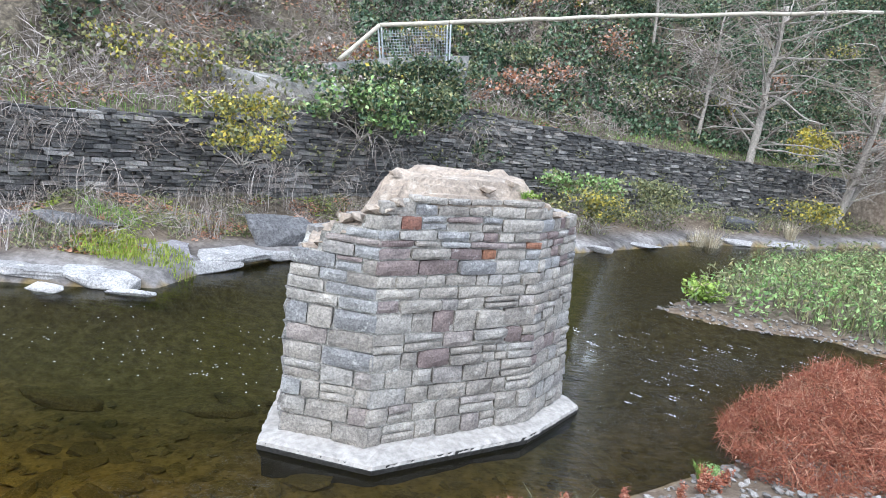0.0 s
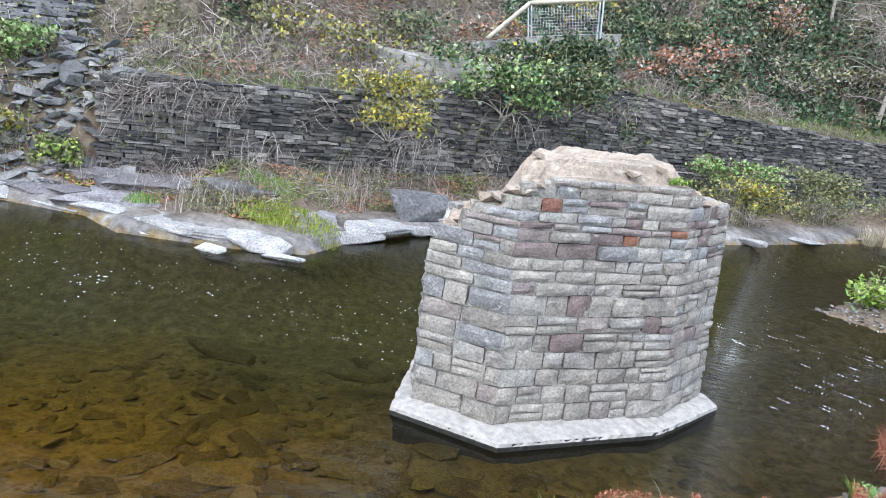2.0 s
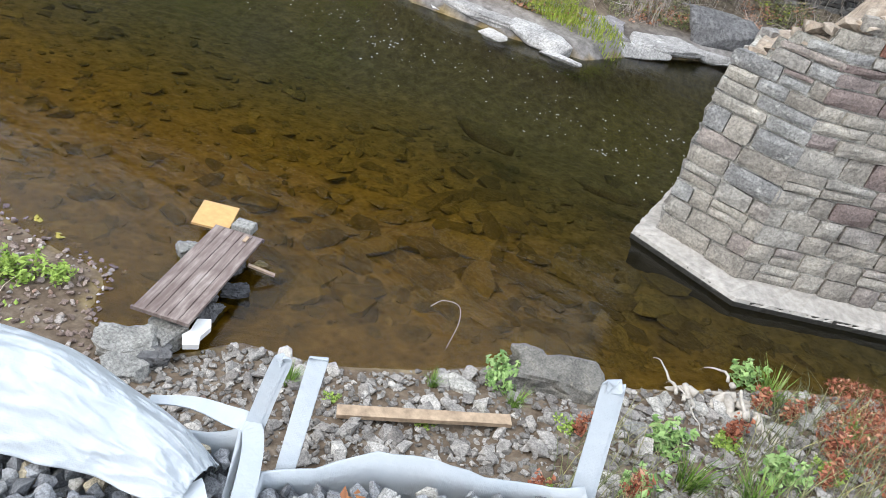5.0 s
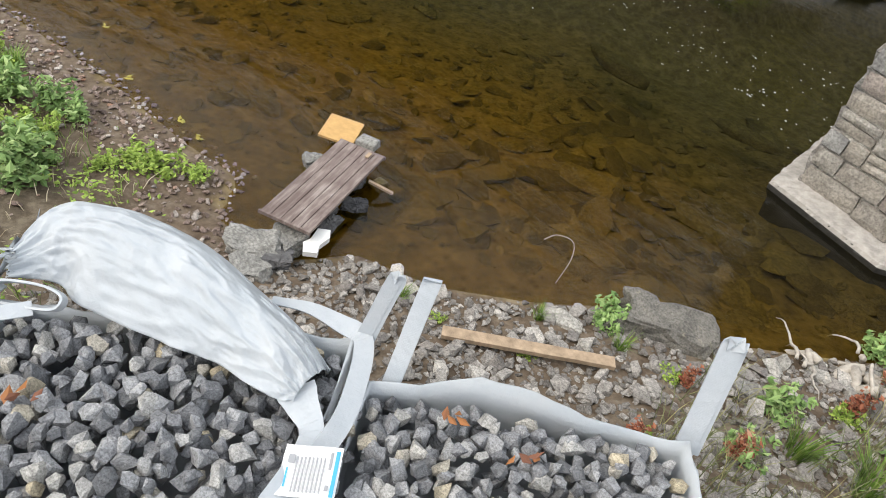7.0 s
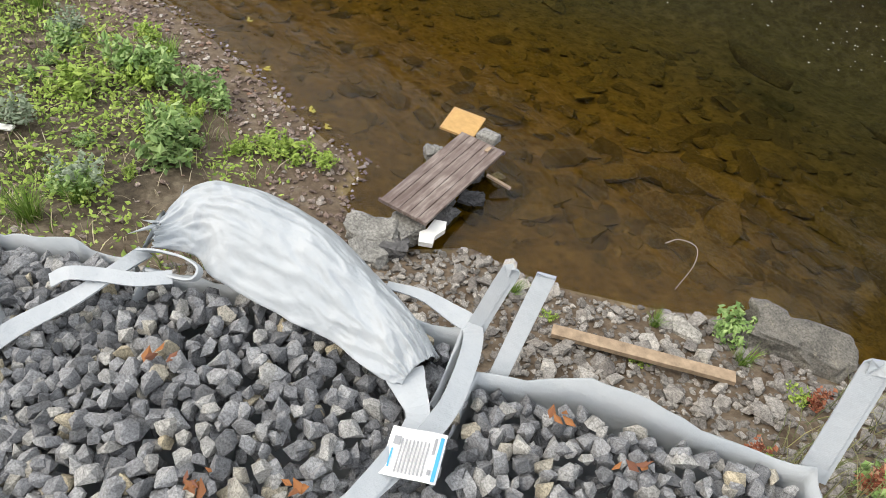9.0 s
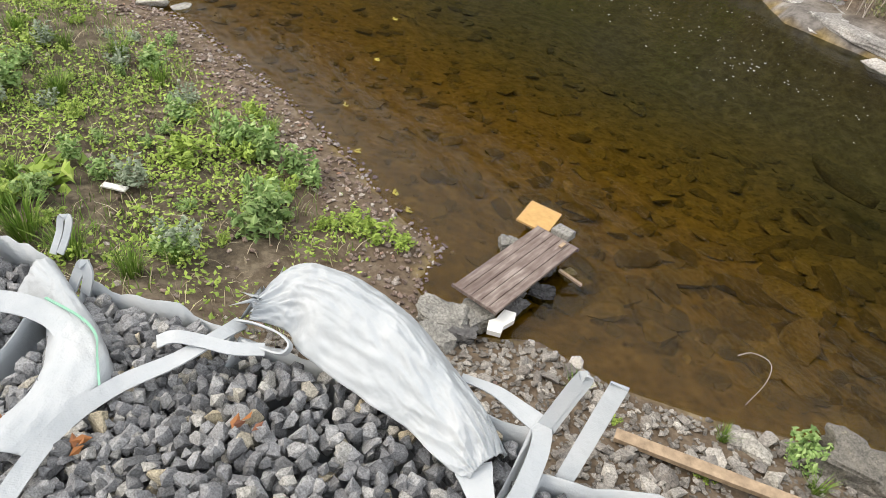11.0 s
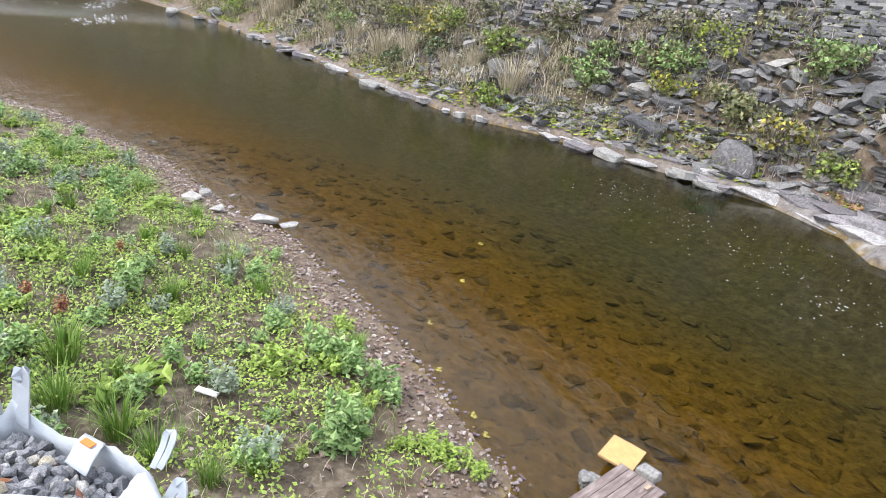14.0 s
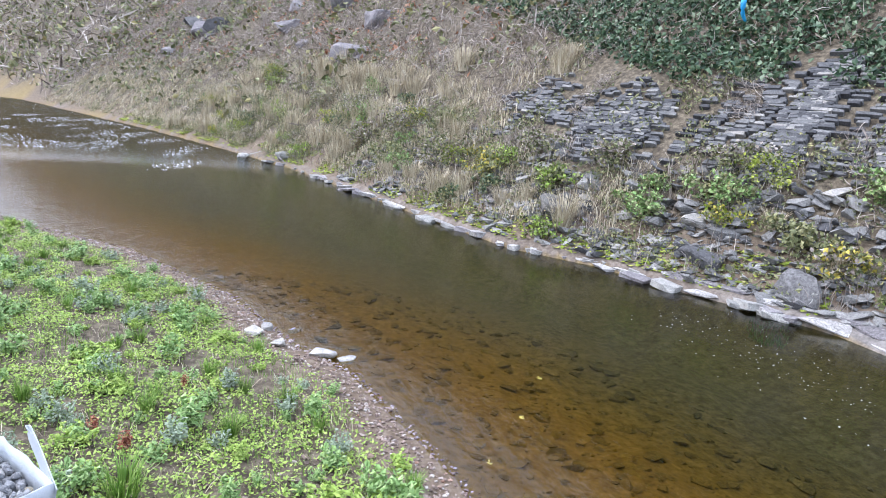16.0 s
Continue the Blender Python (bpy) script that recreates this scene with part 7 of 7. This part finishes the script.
def mound_of(name, x, y, rx, ry, height, n, material, label, category, blade=0.3, width=0.006, z=0.0, twigs=None, seed=1):
    """A dense bush of fine stalks filling a rounded heap."""
    q = np.random.RandomState(seed)
    a, d = q.uniform(0, 6.28, n), np.sqrt(q.uniform(0, 1, n))
    px, py = x + rx * d * np.cos(a), y + ry * d * np.sin(a)
    lump = np.array([0.72 + 0.85 * noise.noise(Vector((u * 1.6, v * 1.6, seed))) + 0.35 * noise.noise(Vector((u * 4.5, v * 4.5, seed))) for u, v in zip(px, py)])
    pz = z + height * np.sqrt(np.maximum(0, 1 - d ** 2)) * lump * q.uniform(0.35, 1, n)
    bush = thing(name, (x, y, z), label, category)
    back = bush.matrix_world.inverted()
    ob = sprays("stalks", np.column_stack([px, py, pz]), blade, material, 0.02, 0.022, seed=seed, jitter=0.8)
    ob.parent, ob.matrix_parent_inverse = bush, back
    tagged(ob, kind="stuff")
    ob = sprays("seed_heads", np.column_stack([px, py, pz + 0.02])[::2], 0.035, material, 0.2, 0.6, seed=seed + 1)
    ob.parent, ob.matrix_parent_inverse = bush, back
    tagged(ob, kind="stuff")
    return bush


mound_of("russet_bush", 5.0, 7.9, 1.5, 1.5, 0.85, 17000, RUSSET, "dense russet-red withered bush on the near bank", "bush", 0.26, 0.008, 0.15, seed=31)
mound_of("russet_bush", 6.7, 9.5, 1.7, 1.6, 0.95, 14000, RUSSET, "dense russet-red withered bush on the near bank", "bush", 0.28, 0.009, 0.15, seed=32)
mound_of("russet_bush", 1.3, 5.95, 0.9, 0.4, 0.14, 3000, RUSSET, "low russet withered plants by the water", "bush", 0.12, 0.006, 0.1, seed=33)
mound_of("russet_bush", 0.95, 5.2, 0.5, 0.5, 0.35, 2400, RUSSET, "low russet withered plants on the gravel bank", "bush", 0.12, 0.005, 0.2, seed=34)


def shrub(name, x, y, z, rx, ry, rz, n, leaf, materials, label, category, seed, stems=9, droop=0):
    """A shrub: thin stems from its base and a ragged crown of small leaves."""
    q = random.Random(seed)
    s = thing(name, (x, y, z), label, category)
    bm = bmesh.new()
    for i in range(stems):
        tube(bm, wander((q.uniform(-0.1, 0.1), q.uniform(-0.1, 0.1), -0.2), (q.uniform(-1, 1) * rx, q.uniform(-1, 1) * ry, rz * 1.3), rz * q.uniform(1.0, 1.9), 6, q, 0.25), 0.016, 0.004, 4)
    tagged(part("stems", bm, BARK, s), kind="stuff")
    pts = []
    clumps = [(q.gauss(0, 0.45) * rx, q.gauss(0, 0.45) * ry, rz * q.uniform(0.35, 1.7)) for _ in range(26)]
    for i in range(n):
        c = clumps[q.randrange(26)]
        pts.append((c[0] + q.gauss(0, 0.14) * rx, c[1] + q.gauss(0, 0.14) * ry, max(0.0, c[2] + q.gauss(0, 0.16) * rz)))
    cut = [0] + [int(n * (i + 1) / len(materials)) for i in range(len(materials))]
    for i, m in enumerate(materials):
        sprays("crown", pts[cut[i]:cut[i + 1]], leaf, m, 0.3, 0.7, parent=s, seed=seed + i)
    return s


shrub("yellow_shrub", -5.2, 15.65, 2.0, 1.05, 0.6, 0.75, 1900, 0.1, [YELLOW, OLIVE, YELLOW, OLIVE], "yellow-leaved autumn shrub rooted in the wall", "shrub", 41)
shrub("green_shrub", -3.0, 18.6, 2.75, 1.8, 0.9, 0.75, 2600, 0.13, [IVY, NETTLE, OLIVE], "green rambling shrub hanging over the wall", "shrub", 42)
shrub("green_shrub", -1.4, 19.6, 3.0, 1.3, 0.8, 0.7, 1500, 0.13, [OLIVE, IVY], "olive-green shrub above the wall", "shrub", 43)
shrub("yellow_shrub", 4.4, 21.6, 0.7, 1.3, 0.7, 0.6, 1700, 0.1, [OLIVE, YELLOW, OLIVE], "yellow-green shrub on the far shore", "shrub", 44)
shrub("green_shrub", 3.6, 22.6, 1.4, 1.3, 0.6, 0.4, 1200, 0.12, [NETTLE, OLIVE], "fern-like green shrub at the wall foot", "shrub", 45)
shrub("olive_shrub", 7.0, 24.6, 0.8, 1.8, 0.9, 0.7, 1800, 0.11, [OLIVE, OLIVE], "olive shrub on the far shore", "shrub", 46)
shrub("yellow_shrub", 14.6, 30.0, 3.4, 1.0, 0.7, 0.8, 700, 0.14, [YELLOW], "yellow shrub beside a tree", "shrub", 47)
shrub("olive_shrub", 14.5, 29.2, 0.8, 1.8, 0.8, 0.6, 1300, 0.12, [OLIVE, YELLOW], "mossy olive shrub on the far shore", "shrub", 48)
for i, (x, y, mats, s) in enumerate([(-27.5, 5.5, [OLIVE, TWIG, OLIVE], 1.5), (-24.5, 6.6, [OLIVE, YELLOW, OLIVE], 1.0), (-21.0, 7.9, [OLIVE, HERB, OLIVE], 0.9), (-18.0, 9.6, [NETTLE, OLIVE], 0.9), (-16.6, 11.2, [NETTLE, OLIVE], 1.0), (-14.2, 11.6, [OLIVE], 0.9),
                                     (-12.6, 11.7, [OLIVE, YELLOW, OLIVE, TWIG], 0.8), (-11.2, 12.0, [OLIVE, HERB, OLIVE], 0.6), (-31, 3.8, [OLIVE], 1.3), (-36, 3.0, [OLIVE, TWIG], 1.4), (-30, 6.0, [OLIVE], 1.2), (-13.5, 13.5, [NETTLE, OLIVE], 0.9), (-17.5, 11.8, [OLIVE, TWIG], 0.9), (-20.3, 9.6, [TWIG, OLIVE], 0.8), (-23.0, 8.2, [TWIG, OLIVE], 1.0), (-33, 4.6, [TWIG, OLIVE], 1.6), (-39, 3.2, [OLIVE, TWIG], 1.6), (-45, 1.0, [OLIVE, TWIG], 1.8)]):
    shrub("bank_shrub", x, y, ground_at(x, y), s, s * 0.8, s * 0.55, 900, 0.12, mats, "ragged shrub on the rubble of the far bank", "shrub", 60 + i)
for i, (x, y, s) in enumerate([(9.2, 24.9, 1.3), (8.6, 24.6, 1.1), (-19, 7.6, 1.0), (-22, 6.6, 1.1), (-13.0, 11.9, 0.9), (-15, 11.6, 0.8), (13.5, 28.0, 1.0)]):
    plant(BIGTUFT[i % 2], "dry_grass_tuft", x, y, s, "tall straw-coloured grass tuft on the far bank", "grass tuft", "dry grass tufts on the far bank")
# clumps of pale grass and mixed shrubs upstream
for i, (x, y, h) in enumerate(scatter(90, -62, -17, -16, 16, lambda x, y, far, near, isl, wl: (far > 0.7) & (far < 8) & ((x < -27) | (far < 3.2)))):
    plant(BIGTUFT[i % 2], "dry_grass_tuft", x, y, r.uniform(0.9, 1.7) * (1.3 if x < -35 else 1.0), "tall straw-coloured grass tuft on the far bank", "grass tuft", "dry grass tufts on the far bank", h)
for i, (x, y, h) in enumerate(scatter(46, -60, -13, -16, 16, lambda x, y, far, near, isl, wl: (far > 0.5) & (far < 6.5) & ((x < -27) | (far < 3.4)))):
    k = r.uniform(0.45, 1.0) * (1.4 if x < -32 else 1.0)
    mats = [[OLIVE, HERB], [NETTLE, OLIVE], [YELLOW, OLIVE, MOSS], [OLIVE, IVY], [MOSS, OLIVE], [TWIG, OLIVE]][i % 6]
    shrub("bank_shrub", x, y, h, k, k * 0.8, k * 0.55, 620, 0.1, mats, "ragged %s shrub on the far bank" % ("olive-green", "grey-green", "yellowing", "dark green", "mossy yellow-green", "half-bare grey")[i % 6], "shrub", 400 + i)
for i, (x, y, k) in enumerate([(-4.2, 21.4, 0.6), (-3.3, 21.7, 0.8), (-2.5, 21.95, 0.95), (-1.7, 22.05, 1.0), (-0.9, 22.1, 1.05), (-0.1, 22.3, 1.0)]):
    shrub("thicket", x, y, ground_at(x, y), k * 0.9, k * 0.3, k * 0.78, 1100, 0.12, [IVY, OLIVE, IVY], "ivy and olive leaves below the railing", "bush", 470 + i, stems=12)
# tangled bushes over the hillside behind the wall
for i, (x, y, h) in enumerate(scatter(46, -10.5, 22, 13, 40, lambda x, y, far, near, isl, wl: (wl > 1.6) & (wl < 9))):
    s = r.uniform(0.6, 1.3)
    mats = [[TWIG, OLIVE], [IVY, TWIG], [TWIG, LITTER], [IVY, OLIVE], [OLIVE, YELLOW, TWIG]][i % 5]
    shrub("thicket", x, y, h, s * 1.2, s, s * 0.6, 620, 0.13, mats, ("tangled bush with %s on the hillside" % ("grey stems and olive leaves", "dark ivy and grey stems", "grey stems and reddish leaves", "ivy and olive leaves", "yellowing leaves")[i % 5]), "bush", 300 + i, stems=22)
plant(HERBS[2], "weed", 0.72, 7.95, 0.6, "small green weed on the broken pier top", "weed", z=2.86)
plant(TUFTS[2], "grass_tuft", 0.62, 7.9, 0.35, "small grass tuft on the broken pier top", "grass tuft", z=2.86)


def hanging_brambles(x, y, z, n, seed):
    q = random.Random(seed)
    bm = bmesh.new()
    for i in range(n):
        a = (q.uniform(-0.7, 0.7), q.uniform(-0.1, 0.2), q.uniform(-0.2, 0.2))
        tube(bm, wander(a, (q.uniform(-0.8, 0.8), -0.7, q.uniform(-0.2, 0.6)), q.uniform(0.8, 1.8), 8, q, 0.28, 0.28), 0.007, 0.003, 3)
    ob = mesh_object("hanging_brambles", bm, TWIG)
    ob.matrix_world = pose(x, y, z)
    return tagged(ob, "grey leafless brambles hanging over the wall", "brambles", kind="stuff")


for i, (x, y, z) in enumerate([(-9.3, 13.3, 2.6), (-8.6, 13.8, 2.4), (-9.9, 12.9, 2.3), (-4.7, 15.9, 1.9), (-4.4, 16.6, 1.7), (-2.6, 18.6, 2.6), (0.2, 21.9, 3.2), (-7.8, 14.2, 1.6)]):
    hanging_brambles(x, y, z, 26, 80 + i)


def bare_tree(x, y, height, lean, seed, trunk=0.16, limbs=26):
    q = random.Random(seed)
    z = ground_at(x, y)
    tree = thing("bare_tree", (x, y, z - 0.1), "leafless grey tree on the ivy slope", "tree", "bare trees on the hillside")
    line = wander((0, 0, 0), lean, height, 10, q, 0.1)
    bm = bmesh.new()
    tube(bm, line, trunk, trunk * 0.35, 8)
    part("trunk", bm, BARK, tree, smooth=True)
    twigs = bmesh.new()
    for k in range(1):
        for j in range(limbs):
            i = q.randrange(2, 10)
            way = (q.uniform(-1, 1), q.uniform(-1, 0.6), q.uniform(-0.1, 0.9))
            lim = wander(line[i], way, height * q.uniform(0.25, 0.5), 7, q, 0.25)
            bm = bmesh.new()
            tube(bm, lim, trunk * 0.24, 0.012, 5)
            part("limb", bm, BARK, tree)
            for _ in range(7):
                s = lim[q.randrange(2, 8)]
                sub = wander(s, (q.uniform(-1, 1), q.uniform(-1, 1), q.uniform(-0.5, 0.6)), q.uniform(0.5, 1.4), 5, q, 0.3)
                tube(twigs, sub, 0.018, 0.005, 3)
                for _ in range(3):
                    tube(twigs, wander(sub[q.randrange(1, 6)], (q.uniform(-1, 1), q.uniform(-1, 1), q.uniform(-0.8, 0.4)), q.uniform(0.3, 0.8), 3, q, 0.3), 0.009, 0.004, 3)
    tagged(part("twigs", twigs, TWIG, tree), kind="stuff")
    return tree


bare_tree(12.0, 30.2, 7.5, (0.16, -0.05, 1), 91, 0.2, 40)
bare_tree(9.6, 30.0, 6.0, (0.05, 0, 1), 92, 0.1, 25)
bare_tree(16.8, 31.3, 8.0, (0.06, -0.1, 1), 93, 0.2, 30)
bare_tree(17.4, 32.4, 8.0, (0.25, -0.05, 1), 94, 0.16, 30)
bare_tree(7.5, 32.0, 6.0, (-0.1, 0, 1), 95, 0.07, 20)

# ------------------------------------------------------------------ small things on and by the water
FLECK = plain("foam_and_glint_white", (0.8, 0.8, 0.78), 0.8, 0.3, 0.05)
spots = []
while len(spots) < 420:
    x, y = r.uniform(-13, -1), r.uniform(6.5, 12)
    c = 8.6 + 0.12 * (x + 6) + 0.9 * noise.noise(Vector((x * 0.6, y * 0.6, 1)))
    if abs(y - c) < r.expovariate(1.4) and abs(y - c) < 1.6 and y < float(along(FAR_SHORE, x)) - 0.6:
        spots.append((x, y, 0.004))
cover("white foam flecks drifting on the river", "foam", sprays("foam_flecks", spots, 0.026, FLECK, 0.995, 0.7, seed=25, jitter=0.7))
# White slivers paint the sky's glints on the riffle, with some foam.
streaks = []
while len(streaks) < 330:
    x = r.uniform(2.2, 8.5)
    y = 8.2 + 0.75 * (x - 2.2) + r.uniform(0, 4.5)
    if float(land(np.array([x]), np.array([y]))[2][0]) < -0.5 and noise.noise(Vector((x * 0.7, y * 0.7, 2))) > -0.1:
        streaks += [(x + k * 0.05, y - k * 0.03, 0.012) for k in range(3)]
cover("white slivers for foam and sky glints on the riffle", "foam", sprays("riffle_foam_and_glints", streaks, 0.05, FLECK, 0.97, 0.25, seed=26, jitter=0.8))
# Upstream the slivers are mostly painted sky glints on the waves.
streaks = []
while len(streaks) < 5000:
    x = r.uniform(-78, -34)
    y = r.uniform(float(along(NEAR_SHORE, x)) + 1, float(along(FAR_SHORE, x)) - 1)
    if noise.noise(Vector((x * 0.12, y * 0.5, 6))) > (0.05 if x < -42 else 0.42):
        streaks += [(x + k * 0.14, y + k * 0.06 + r.uniform(-0.05, 0.05), 0.012) for k in range(3)]
cover("white slivers for broken water and sky glints of the upstream riffle", "foam", sprays("riffle_foam_and_glints", streaks, 0.08, FLECK, 0.985, 0.3, seed=27, jitter=0.8))
for i, (x, y) in enumerate([(-7.0, 2.15), (-8.1, 2.9), (-6.0, 2.0), (-5.2, 2.12), (-9.4, 3.6), (-4.9, 2.15)]):
    me = sprays("floating_leaf", [(0, 0, 0), (0.03, 0.02, 0.004), (-0.03, 0.02, 0.004)], 0.07, YELLOW, 0.97, 0.6, seed=i)
    me.matrix_world = pose(x, y, 0.006)
    tagged(me, "yellow fallen leaf floating on the water", "leaf", "floating leaves")
bm = bmesh.new()
tube(bm, curve_points([(-2.45, 4.0, 0.01), (-2.42, 4.12, 0.03), (-2.28, 4.16, 0.05), (-2.15, 4.0, 0.04), (-2.05, 3.72, 0.0)], 14), 0.005, 0.003, 4)
tagged(mesh_object("reed_stalk", bm, DRY), "thin bent straw stalk floating on the water", "stalk")
bm = bmesh.new()
tube(bm, wander((0, 0, 0), (0.1, 0, -1), 0.8, 6, random.Random(3), 0.4), 0.1, 0.05, 8)
ob = tagged(mesh_object("plastic_bag", bm, BLUE_BAG, smooth=True), "crumpled blue plastic bag caught in the brambles", "plastic bag")
ob.matrix_world = pose(-22.0, 14.45, 8.3)
